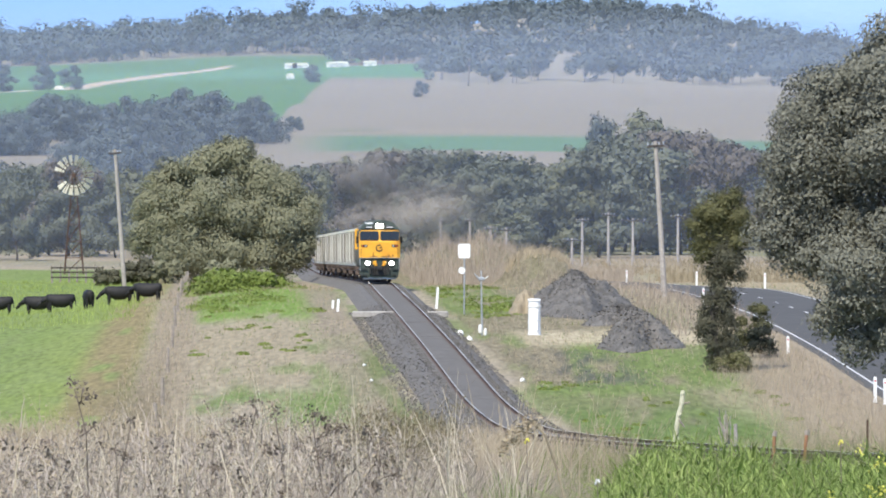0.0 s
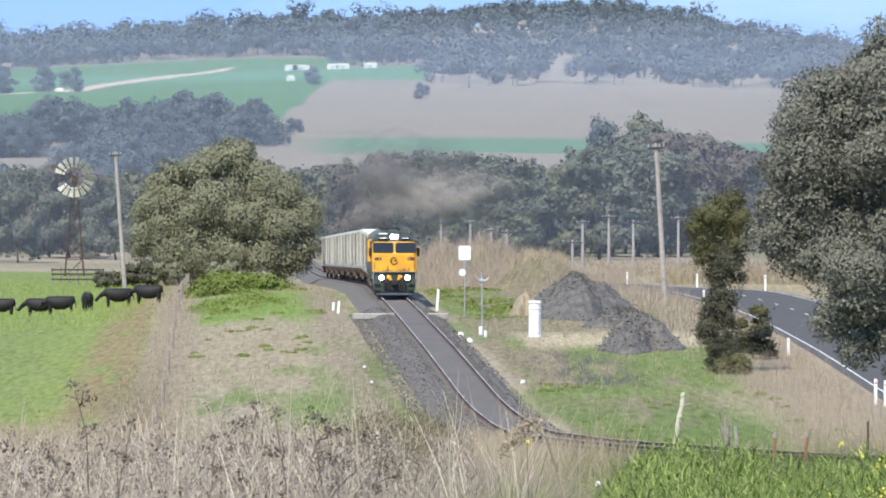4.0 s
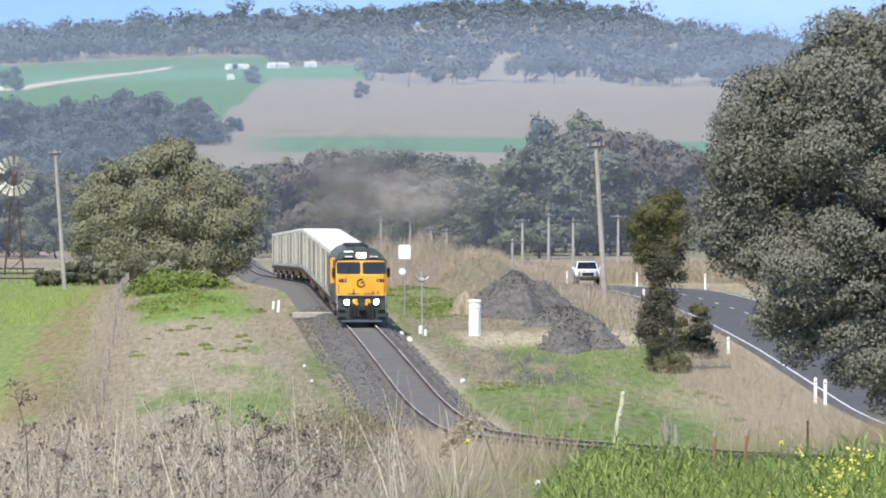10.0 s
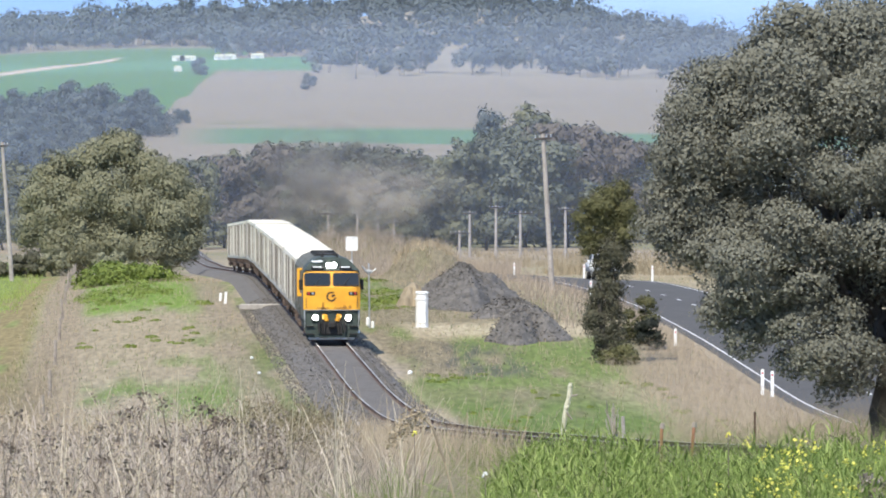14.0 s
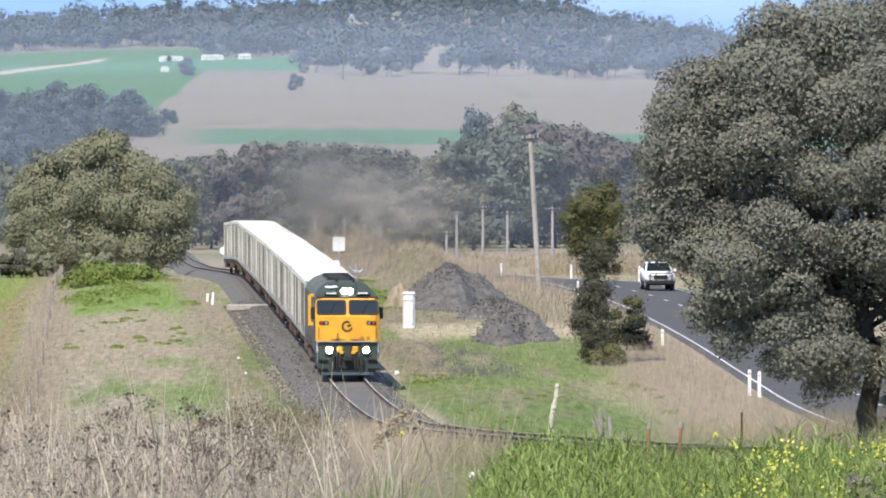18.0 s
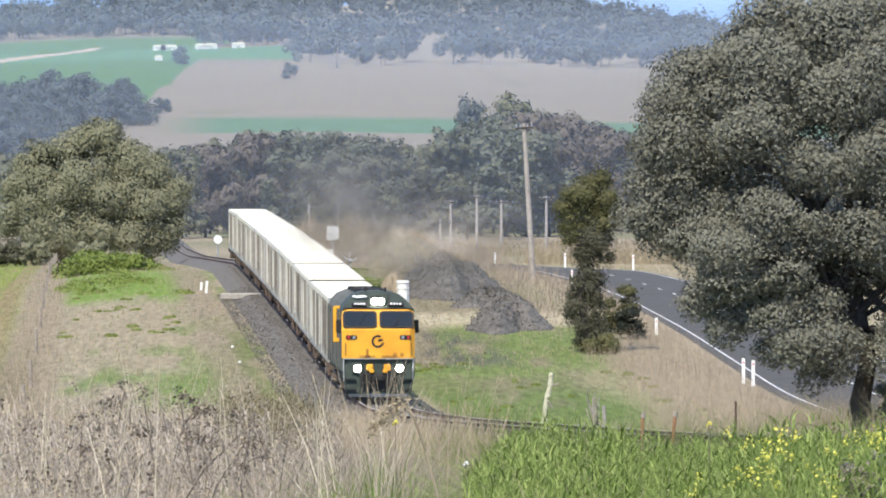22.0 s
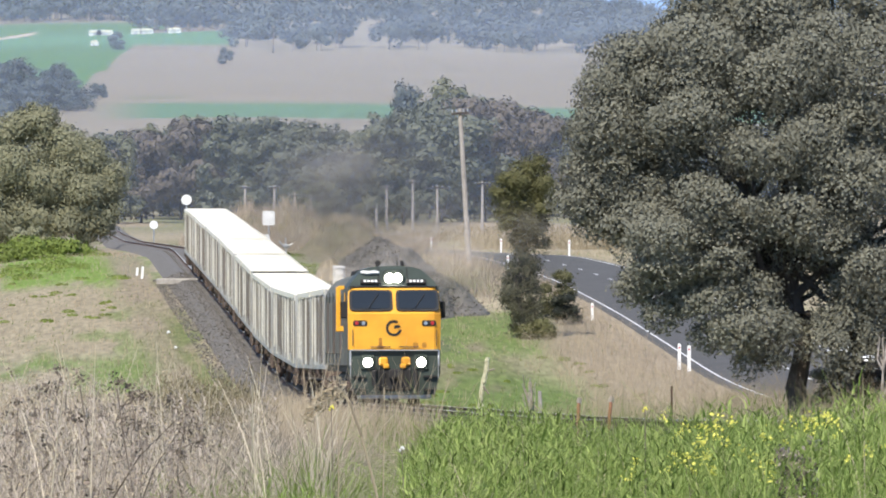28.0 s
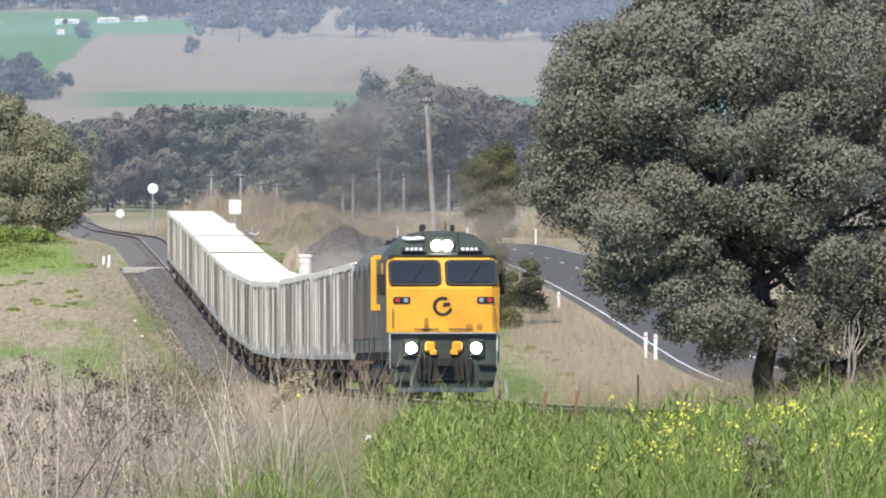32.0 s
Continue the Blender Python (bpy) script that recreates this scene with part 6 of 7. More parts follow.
def build_windmill():
    x, y = -38.4, 823
    w = empty("windmill", pose(x, y, gz(x, y)), "tall farm windmill with pale blades on a dark lattice tower", "windmill")
    hub = EYE - 2.95 - gz(x, y)
    bm = bmesh.new()
    for sx in (-1, 1):
        for sy in (-1, 1):
            rod(bm, (sx * 1.0, sy * 1.0, 0), (sx * 0.15, sy * 0.15, hub), 0.06, 0.05, 5)
    for i in range(6):
        t0, t1 = i / 6, (i + 1) / 6
        a, b = 1.0 - 0.85 * t0, 1.0 - 0.85 * t1
        for s in (-1, 1):
            rod(bm, (-a, s * a, hub * t0), (b, s * b, hub * t1), 0.03, 0.03, 4)
            rod(bm, (s * a, -a, hub * t0), (s * b, b, hub * t1), 0.03, 0.03, 4)
            rod(bm, (-a, s * a, hub * t0), (a, s * a, hub * t0), 0.03, 0.03, 4)
    part("tower", bm, RUST, w)
    wheel = part("wheel_ring", ring_mesh(1.35, 0.04), RUST, w)
    wheel.matrix_basis = pose(0, -0.5, hub, 0, 0, 12)
    for i in range(18):
        a = 2 * math.pi * i / 18
        if i in (9, 10):
            continue
        bm = bmesh.new()
        ca, sa = math.cos(a), math.sin(a)
        v = []
        for r, hw, tw in ((1.05, 0.12, 0.06), (2.1, 0.23, 0.14)):
            v.append(bm.verts.new((ca * r - sa * hw, -tw, sa * r + ca * hw)))
            v.append(bm.verts.new((ca * r + sa * hw, tw, sa * r - ca * hw)))
        bm.faces.new((v[0], v[1], v[3], v[2]))
        bmesh.ops.solidify(bm, geom=bm.faces[:], thickness=0.015)
        part("blade", bm, CREAM, wheel)
    bm = bmesh.new()
    box(bm, -0.2, 0.2, -0.5, 0.5, -0.2, 0.2, 0.05)
    hb = part("gear_head", bm, RUST, w)
    hb.matrix_basis = pose(0, 0, hub)
    bm = bmesh.new()
    prism(bm, [(-0.02, -0.4), (0.02, -0.4), (0.02, 0.5), (-0.02, 0.5)], 1.4, 2.8)
    rod(bm, (0, 0.3, 0), (0, 1.5, 0), 0.03)
    tl = part("tail_vane", bm, GALV, w)
    tl.matrix_basis = pose(0, 0, hub)


def ring_mesh(r, t):
    bm = bmesh.new()
    for i in range(24):
        a0, a1 = 2 * math.pi * i / 24, 2 * math.pi * (i + 1) / 24
        rod(bm, (math.cos(a0) * r, 0, math.sin(a0) * r), (math.cos(a1) * r, 0, math.sin(a1) * r), t, t, 5)
    for i in range(6):
        a = math.pi * i / 3
        rod(bm, (0, 0, 0), (math.cos(a) * 2.0, 0, math.sin(a) * 2.0), t * 0.7, t * 0.7, 5)
    return bm


def build_fence_posts():
    # rusty pickets and stakes near the line
    for x, y, h, lean, mat, lab in [(4.99, 120, 1.12, 2, ORANGE, "orange rusted steel fence picket"), (5.42, 120, 1.14, 5, ORANGE, "orange rusted steel fence picket"),
                                    (6.9, 185, 1.2, -3, TIMBER, "thin weathered fence stake"), (10.2, 190, 1.3, 0, RUST, "thin rusty steel stake")]:
        p = empty("fence_post", pose(x, y, gz(x, y), 0, lean), lab, "fence post", "fence posts")
        bm = bmesh.new()
        r = 0.05 if mat == TIMBER else 0.03
        rod(bm, (0, 0, -0.3), (0, 0, h), r, r * 0.85, 9)
        part("post", bm, mat, p)
        if mat == ORANGE:
            bm = bmesh.new()
            rod(bm, (0, 0, h - 0.02), (0.01, 0, h + 0.06), 0.042, 0.03, 8)
            part("cap", bm, PALEBARK, p, "pale cap")
    # crooked old post with lichen
    rng = np.random.default_rng(71)
    x, y = 7.05, 240
    p = empty("fence_post", pose(x, y, gz(x, y)), "leaning crooked old post grown with pale lichen", "fence post", "fence posts")
    bm = bmesh.new()
    pts = [(-0.06, -0.3), (0.0, 0.4), (0.05, 0.9), (0.1, 1.25), (0.2, 1.6), (0.24, 2.0)]
    for (a, b), (c, d) in zip(pts, pts[1:]):
        rod(bm, (a, 0, b), (c, 0, d + 0.03), 0.085, 0.065, 9)
    for i in range(14):
        t = rng.uniform(0.5, 2.0)
        q = Vector((float(np.interp(t, [b for a, b in pts], [a for a, b in pts])) + rng.uniform(-0.06, 0.06), rng.uniform(-0.06, 0.0), t))
        bmesh.ops.create_icosphere(bm, subdivisions=1, radius=float(rng.uniform(0.035, 0.07)), matrix=Matrix.Translation(q))
    part("post", bm, LICHEN, p)
    bm = bmesh.new()
    rod(bm, (0.2, -0.03, 1.62), (0.45, -0.03, 1.68), 0.035, 0.02, 6)
    part("snag", bm, PALEBARK, p, "broken side branch")
    bm = bmesh.new()
    rod(bm, (0.1, -0.05, 1.15), (0.28, -0.05, 0.92), 0.035, 0.025, 6)
    part("snag", bm, PALEBARK, p, "broken side branch")
    # grey dead shrub by the line
    x, y = 8.55, 238
    p = empty("dead_shrub", pose(x, y, gz(x, y)), "small grey dead shrub in green grass", "shrub")
    for i in range(9):
        bm = bmesh.new()
        a = rng.uniform(-0.3, 0.3)
        limb_mesh(bm, (rng.uniform(-0.12, 0.12), 0, 0), (a, rng.uniform(-0.2, 0.2), rng.uniform(0.9, 1.55)), 0.035, 0.014, rng, 3, 0.12)
        part("branch", bm, TIMBER if i % 3 else PALEBARK, p)
    # pale bare stems beside the gum
    for x, y, n in [(17.95, 222, 6), (18.9, 223, 6), (20.1, 225, 5)]:
        p = empty("bare_shrub", pose(x, y, gz(x, y)), "bare shrub with thin pale forking stems", "shrub", "bare shrubs")
        for i in range(n):
            bm = bmesh.new()
            foot = (rng.uniform(-0.25, 0.25), 0, -0.1)
            fork = (foot[0] + rng.uniform(-0.25, 0.25), rng.uniform(-0.3, 0.3), rng.uniform(0.9, 1.5))
            limb_mesh(bm, foot, fork, 0.045, 0.03, rng, 3, 0.1)
            for j in range(2):
                limb_mesh(bm, fork, (fork[0] + rng.uniform(-0.45, 0.45), fork[1], fork[2] + rng.uniform(0.7, 1.5)), 0.028, 0.01, rng, 3, 0.15)
            part("stem", bm, TIMBER, p)
    # paddock fence
    for i in range(13):
        y = 300 + i * 38
        x = float(track_x(y)) - 13.3
        p = empty("fence_post", pose(x, y, gz(x, y), 0, (i * 37) % 7 - 3), "old timber fence post in dry weeds", "fence post", "paddock fence posts")
        bm = bmesh.new()
        rod(bm, (0, 0, -0.3), (0, 0, 1.2), 0.09, 0.07, 8)
        part("post", bm, PALEBARK, p)


def build_yard():
    x, y = -32.2, 700
    p = empty("stock_yard", pose(x, y, gz(x, y)), "old brown timber stock yard rails beyond the paddock", "fence")
    for i in range(7):
        bm = bmesh.new()
        rod(bm, (-2.4 + i * 0.75, 0, -0.3), (-2.4 + i * 0.75 + 0.05 * (i % 3 - 1), 0, 1.5 + 0.15 * (i % 2)), 0.1, 0.08, 7)
        part("post", bm, PALEBARK, p)
    for z in (0.5, 0.95, 1.35):
        bm = bmesh.new()
        box(bm, -2.5, 2.2, -0.12, -0.06, z - 0.07, z + 0.07, 0.01)
        part("rail", bm, BARK, p)


def build_cow():
    c = empty("cow", pose(-26, 640, gz(-26, 640)), "black beef cow grazing on green pasture", "cow", "cattle in the paddock")
    bm = bmesh.new()
    prof = [(-1.0, 1.05, 0.18, 0.22), (-0.85, 1.0, 0.3, 0.36), (-0.3, 0.86, 0.4, 0.5), (0.3, 0.86, 0.41, 0.5), (0.75, 0.98, 0.3, 0.38), (1.0, 1.05, 0.18, 0.24)]
    rings = []
    for x, z, hw, hh in prof:
        rings.append([bm.verts.new((x, math.cos(a) * hw, z + math.sin(a) * hh)) for a in [2 * math.pi * i / 10 for i in range(10)]])
    for a, b in zip(rings, rings[1:]):
        for i in range(10):
            j = (i + 1) % 10
            bm.faces.new((a[i], a[j], b[j], b[i]))
    bm.faces.new(rings[0])
    bm.faces.new(rings[-1][::-1])
    bmesh.ops.recalc_face_normals(bm, faces=bm.faces)
    part("body", bm, COWHIDE, c, smooth=True)
    bm = bmesh.new()
    rod(bm, (0.85, 0, 1.1), (1.35, 0, 0.75), 0.2, 0.13, 8)
    part("neck", bm, COWHIDE, c, smooth=True)
    bm = bmesh.new()
    rod(bm, (1.25, 0, 0.85), (1.6, 0, 0.45), 0.14, 0.09, 8)
    rod(bm, (1.3, -0.24, 0.85), (1.3, 0.24, 0.85), 0.05, 0.05, 6)
    part("head", bm, COWHIDE, c, smooth=True)
    for x in (-0.75, 0.7):
        for s in (-1, 1):
            bm = bmesh.new()
            rod(bm, (x, s * 0.2, 0.8), (x, s * 0.19, 0.0), 0.13, 0.06, 8)
            part("leg", bm, COWHIDE, c)
    bm = bmesh.new()
    rod(bm, (-1.0, 0, 1.15), (-1.1, 0, 0.5), 0.035, 0.03, 6)
    part("tail", bm, COWHIDE, c)
    return c


def build_houses():
    """White farm sheds on the far hill."""
    for k, y, w, h in [(-0.0192, 3130, 7, 3.0), (-0.0180, 3130, 9, 2.6), (-0.0140, 3130, 6, 3.2), (-0.0127, 3130, 7, 3.0), (-0.0092, 3130, 7, 2.6), (-0.0193, 2960, 4, 2.5), (-0.0150, 4100, 8, 4), (-0.0485, 2840, 4, 2.4)]:
        x, w, h = k * y, w * 0.72, h * 0.35
        s = empty("farm_shed", pose(x, y, gz(x, y)), "white metal farm shed on a green hillside", "shed", "far farm sheds")
        bm = bmesh.new()
        box(bm, -w / 2, w / 2, -3, 3, -1.5, h)
        part("wall", bm, WHITE, s)
        bm = bmesh.new()
        prism(bm, [(-w / 2 - 0.3, h), (w / 2 + 0.3, h), (w / 2 - 0.5, h + 1.0), (-w / 2 + 0.5, h + 1.0)], -3.3, 3.3)
        part("roof", bm, TARP, s)
        bm = bmesh.new()
        box(bm, -w * 0.12, w * 0.12, -3.06, -3.0, -0.2, h * 0.6)
        part("doorway", bm, GALV, s)


build_posts()
build_hut()
build_far_signs()
build_near_weeds()
build_docks()
build_stones()
build_heaps()
build_loose_stones()
build_windmill()
build_fence_posts()
build_yard()
build_houses()
COWS = []
_c = build_cow()
COW_PLACES = [(-20.6, 552, 165), (-22.7, 553, 190), (-24.7, 550, 100), (-26.9, 556, 182), (-28.5, 558, 170), (-31.4, 560, 175)]
for i, (x, y, turn) in enumerate(COW_PLACES):
    m = pose(x, y, gz(x, y), 0, 0, turn)
    if i == 0:
        _c.matrix_basis = m
        COWS.append(_c)
    else:
        COWS.append(copy_thing(_c, m))


# ---- grass ----
def blades(base, height, width, lean, rng, mat, name, segs=3, curl=1.0, angle=None):
    """Tapered bent blades; base (n, 3), height, width, lean (n,)."""
    n = len(base)
    a = rng.uniform(0, 2 * math.pi, n) if angle is None else angle
    d = np.stack([np.cos(a), np.sin(a) * 0.6, np.zeros(n)], axis=1)
    side = np.stack([np.cos(a + 1.3 + rng.uniform(-0.5, 0.5, n)), np.zeros(n), np.zeros(n)], axis=1)
    side[:, 0] = np.where(np.abs(side[:, 0]) < 0.4, 0.4, side[:, 0])
    vs = np.zeros((n, segs + 1, 2, 3))
    for i in range(segs + 1):
        t = i / segs
        c = base + d * (lean * height * t ** (1 + curl))[:, None]
        c[:, 2] += height * t * (1 - 0.25 * lean * t)
        w = (width * (1 - 0.85 * t))[:, None]
        vs[:, i, 0] = c - side * w * 0.5
        vs[:, i, 1] = c + side * w * 0.5
    per = (segs + 1) * 2
    f0 = np.arange(n)[:, None] * per
    fs = np.concatenate([np.stack([f0 + 2 * i, f0 + 2 * i + 1, f0 + 2 * i + 3, f0 + 2 * i + 2], axis=2) for i in range(segs)], axis=1).reshape(-1, 4)
    me = bpy.data.meshes.new(name)
    me.vertices.add(n * per)
    me.vertices.foreach_set("co", vs.astype(np.float32).ravel())
    me.loops.add(fs.size)
    me.polygons.add(len(fs))
    me.loops.foreach_set("vertex_index", fs.astype(np.int32).ravel())
    me.polygons.foreach_set("loop_start", np.arange(0, fs.size, 4, dtype=np.int32))
    me.materials.append(mat)
    me.update(calc_edges=True)
    return me


def scatter(n, k0, k1, y0, y1, rng):
    y = np.sqrt(rng.uniform(y0 ** 2, y1 ** 2, n))
    k = rng.uniform(k0, k1, n)
    return k * y, y


def stuff(name, me, label, category):
    return tagged(new(name, me), label, category, kind="stuff")


def build_grass():
    rng = np.random.default_rng(17)

    def put(name, label, n, k0, k1, y0, y1, h0, h1, w, lean, mat, keep=None, hk=None, segs=3):
        x, y = scatter(n, k0, k1, y0, y1, rng)
        if keep is not None:
            m = keep(x, y)
            x, y = x[m], y[m]
        h = rng.uniform(h0, h1, len(x))
        if hk is not None:
            h = h * hk(x, y)
        b = np.stack([x, y, ground(x, y) - 0.03], axis=1)
        stuff(name, blades(b, h, w * np.minimum(1.0, y / 160) * rng.uniform(0.6, 1.3, len(x)), lean * rng.uniform(0.2, 1.5, len(x)), rng, mat, name, segs), label, "grass")

    # near rise: dead weeds, then lush grass; their tops against the view by bearing
    ck = [-0.065, -0.056, -0.049, -0.0346, -0.024, -0.013, 0.001, 0.010, 0.0150, 0.0183, 0.0206, 0.0235, 0.027, 0.030, 0.034, 0.041, 0.048, 0.055, 0.0617, 0.072, 0.0815, 0.095]
    ct = [0.0372, 0.0368, 0.0360, 0.0345, 0.0338, 0.0346, 0.0340, 0.0347, 0.0390, 0.0425, 0.0415, 0.0392, 0.0378, 0.0374, 0.0380, 0.0392, 0.0397, 0.0388, 0.0378, 0.0366, 0.0356, 0.0350]

    def reach(x, y):
        return np.maximum(0.06, (EYE - np.interp(x / y, ck, ct) * y - ground(x, y)) * (0.72 + 0.52 * fnoise(x * 5.5, y * 0.6, 77, 2)))

    def weeds(n, k0, k1, y0, y1, f0, f1):
        x, y = scatter(n, k0, k1, y0, y1, rng)
        return x, y, reach(x, y) * rng.uniform(f0, f1, n)

    def add(name, label, x, y, h, w, lean, mat, segs=3, z=None):
        b = np.stack([x, y, (ground(x, y) - 0.03) if z is None else z], axis=1)
        stuff(name, blades(b, h, w * rng.uniform(0.6, 1.4, len(x)), lean * rng.uniform(0.2, 1.5, len(x)), rng, mat, name, segs), label, "grass")

    x, y, h = weeds(11000, -0.064, 0.012, 30, 56, 0.3, 0.9)
    add("dead_weeds", "grey-brown dead weeds on the near rise", x, y, h, 0.005, 1.2, GRASSGREY)
    x, y, h = weeds(9000, -0.064, 0.019, 30, 56, 0.15, 0.75)
    add("dry_grass", "pale dry grass among dead weeds", x, y, h, 0.0045, 1.2, GRASSDRY)
    # a tangle of fine dead stems lying every way
    x, y, h = weeds(14000, -0.064, 0.004, 30, 50, 0.2, 0.95)
    add("tangled_stems", "tangle of fine grey dead stems", x, y, rng.uniform(0.03, 0.11, len(x)), 0.004, 2.4, GRASSGREY, 2, ground(x, y) + h * 0.93)
    x, y, h = weeds(26000, -0.022, 0.0185, 30, 56, 0.45, 1.04)
    m = rng.random(len(x)) < sstep(-0.022, -0.004, x / y)
    x, y, h = x[m], y[m], h[m]
    add("feather_grass", "soft feathery pinkish dry grass on the near rise", x, y, h, 0.003, 1.5, GRASSPINK, 3)
    x, y, h = weeds(24000, -0.0150, 0.0050, 44, 57, 0.4, 1.06)
    m = rng.random(len(x)) < sstep(-0.0150, -0.010, x / y) * sstep(0.005, -0.002, x / y) * sstep(0.35, 0.6, vnoise(x * 5, y * 0.7, 19))
    x, y, h = x[m], y[m], h[m]
    add("low_weeds", "low olive weeds at the foot of the rise", x, y, rng.uniform(0.03, 0.06, len(x)), 0.006, 2.2, WEEDOLIVE, 2, ground(x, y) + h * 0.93)
    # branching stalks with twigs and tufts
    x, y, h = weeds(1300, -0.064, 0.006, 30, 56, 0.5, 1.06)
    m = rng.random(len(x)) > sstep(-0.02, 0.004, x / y)
    x, y, h = x[m], y[m], h[m]
    add("dead_stalks", "tall branching dead weed stalks", x, y, h, 0.006, 0.4, GRASSGREY, 3)
    r = np.repeat(np.arange(len(x)), 9)
    t = rng.uniform(0.4, 1.0, len(r))
    tx, ty, tz = x[r] + rng.normal(size=len(r)) * 0.012, y[r], ground(x, y)[r] + h[r] * t * 0.97
    th = rng.uniform(0.05, 0.17, len(r))
    add("dead_twigs", "twigs of dead weeds", tx, ty, th, 0.005, 1.1, GRASSGREY, 2, tz)
    dark = rng.random(len(r)) < 0.12 * (0.3 + 1.6 * (vnoise(x * 2.2, y * 0.4, 7)[r] > 0.55))
    c = np.stack([tx, ty, tz + th * 0.6], axis=1)
    cd = np.repeat(c[dark], 9, axis=0) + rng.normal(size=(dark.sum() * 9, 3)) * np.array([0.014, 0.014, 0.018])
    stuff("seed_heads", quads("seed_heads", leaf_quads(cd, 0.015, rng), SEEDHEAD), "dark dry seed heads on dead weeds", "seed heads")
    cl = np.repeat(c[~dark], 3, axis=0) + rng.normal(size=((~dark).sum() * 3, 3)) * np.array([0.022, 0.022, 0.03])
    stuff("seed_tufts", quads("seed_tufts", leaf_quads(cl, 0.008, rng, 0.0, 2.2), GRASSDRY), "pale dry tufts on dead weeds", "seed heads")
    x, y, h = weeds(430, -0.064, 0.012, 30, 44, 0.65, 1.3)
    add("tall_stalks", "single tall pale dry stalks", x, y, h, 0.0095, 0.4, GRASSPALE, 4)
    x, y, h = weeds(260, -0.064, -0.002, 30, 42, 0.6, 1.15)
    add("tall_stalks", "dark dead stalks leaning among the weeds", x, y, h, 0.010, 0.8, SEEDHEAD, 4)
    def tufts(name, label, n, per, y1, f0, f1, w, lean, mat):
        cx, cy = scatter(n, 0.0188, 0.094, 28, y1, rng)
        tone = 0.75 + 0.5 * vnoise(cx * 4, cy * 0.8, 29)
        i = np.repeat(np.arange(n), per)
        x, y = cx[i] + rng.normal(size=len(i)) * 0.03, cy[i] + rng.normal(size=len(i)) * 0.05
        h = reach(cx, cy)[i] * rng.uniform(f0, f1, len(i)) * tone[i] * (0.8 + 0.36 * vnoise(cx * 2.4, cy * 0.4, 87))[i]
        a = (rng.uniform(0, 2 * math.pi, n)[i] + rng.normal(size=len(i)) * 0.7)
        b = np.stack([x, y, ground(x, y) - 0.03], axis=1)
        stuff(name, blades(b, h, w * rng.uniform(0.6, 1.4, len(i)), lean * rng.uniform(0.3, 1.5, len(i)), rng, mat, name, 3, 1.4, a), label, "grass")

    tufts("lush_grass", "lush long green grass on the near rise", 1300, 12, 50, 0.35, 1.02, 0.0085, 1.1, GRASSGREEN)
    tufts("lush_grass", "bright arching green blades on the near rise", 350, 10, 44, 0.5, 1.12, 0.007, 1.2, GRASSLIGHT)
    # short arching leaves that close the canopy
    for n, mat, w in ((27000, GRASSGREEN, 0.0078), (20000, GRASSLIGHT, 0.0066)):
        x, y, h = weeds(n, 0.0192, 0.094, 28, 46, 0.3, 1.0)
        gap = vnoise(x * 9, y * 1.6, 43) > 0.36
        x, y, h = x[gap], y[gap], h[gap]
        add("green_leaves", "short arching green grass leaves on the near rise", x, y, rng.uniform(0.035, 0.10, len(x)), w, 1.7, mat, 3, ground(x, y) + h * 0.92)
    x, y, h = weeds(1200, 0.017, 0.094, 28, 56, 0.6, 1.05)
    add("dry_grass", "dry stems among green grass", x, y, h, 0.008, 0.4, GRASSDRY, 3)
    x, y, h = weeds(11000, -0.05, 0.0195, 28, 42, 0.2, 0.8)
    m = vnoise(x * 3.5, y * 0.6, 57) + 0.5 * sstep(-0.02, 0.015, x / y) > 0.62
    h = h * (0.55 + 0.5 * sstep(-0.02, 0.015, x / y))
    x, y, h = x[m], y[m], h[m]
    add("under_grass", "short green undergrowth among dead weeds", x, y, h, 0.014, 0.7, GRASSGREEN)
    x, y, h = weeds(7000, -0.036, 0.0195, 28, 33, 0.2, 0.58)
    m = vnoise(x * 3.2, y * 0.9, 67) + 0.35 * sstep(-0.02, 0.015, x / y) > 0.74
    x, y, h = x[m], y[m], h[m]
    add("green_shoots", "fresh green shoots among dead weeds", x, y, rng.uniform(0.04, 0.1, len(x)), 0.006, 1.4, GRASSGREEN, 2, ground(x, y) + h * 0.9)
    # the slope below the rise
    put("slope_grass", "tall dry grass on the slope below the rise", 26000, -0.065, 0.024, 55, 250, 0.5, 1.25, 0.03, 0.4, GRASSDRY,
        lambda x, y: x - track_x(y) < -2.7, None, 2)
    put("slope_grass", "mixed green and dry grass below the rise", 16000, 0.012, 0.095, 60, 190, 0.4, 0.85, 0.018, 0.6, GRASSGREEN,
        lambda x, y: x - track_x(y) < -4.4, None, 2)
    put("slope_grass", "rank green and dry grass before the line", 15000, 0.014, 0.095, 58, 128, 0.5, 1.0, 0.014, 0.6, GRASSGREEN,
        lambda x, y: x - track_x(y) < -4.4, None, 2)
    put("slope_grass", "rank dry grass before the line", 6000, 0.014, 0.095, 58, 128, 0.5, 1.0, 0.012, 0.6, GRASSBROWN,
        lambda x, y: x - track_x(y) < -4.4, None, 2)
    # verges
    def off_line(x, y):
        w = x - track_x(y)
        return (np.abs(w) > 2.5 + 1.1 * vnoise(x * 1.5, y / 7, 83)) & (np.abs(x - road_x(y)) > 4.4) & (w > -15.5)
    put("verge_grass", "tufts of dry grass on the verges", 42000, -0.065, 0.095, 190, 620, 0.12, 0.4, 0.03, 0.5, GRASSDRY,
        lambda x, y: off_line(x, y) & ((x < track_x(y)) | (y > 350) | (rng.random(len(x)) < 0.25)), None, 2)
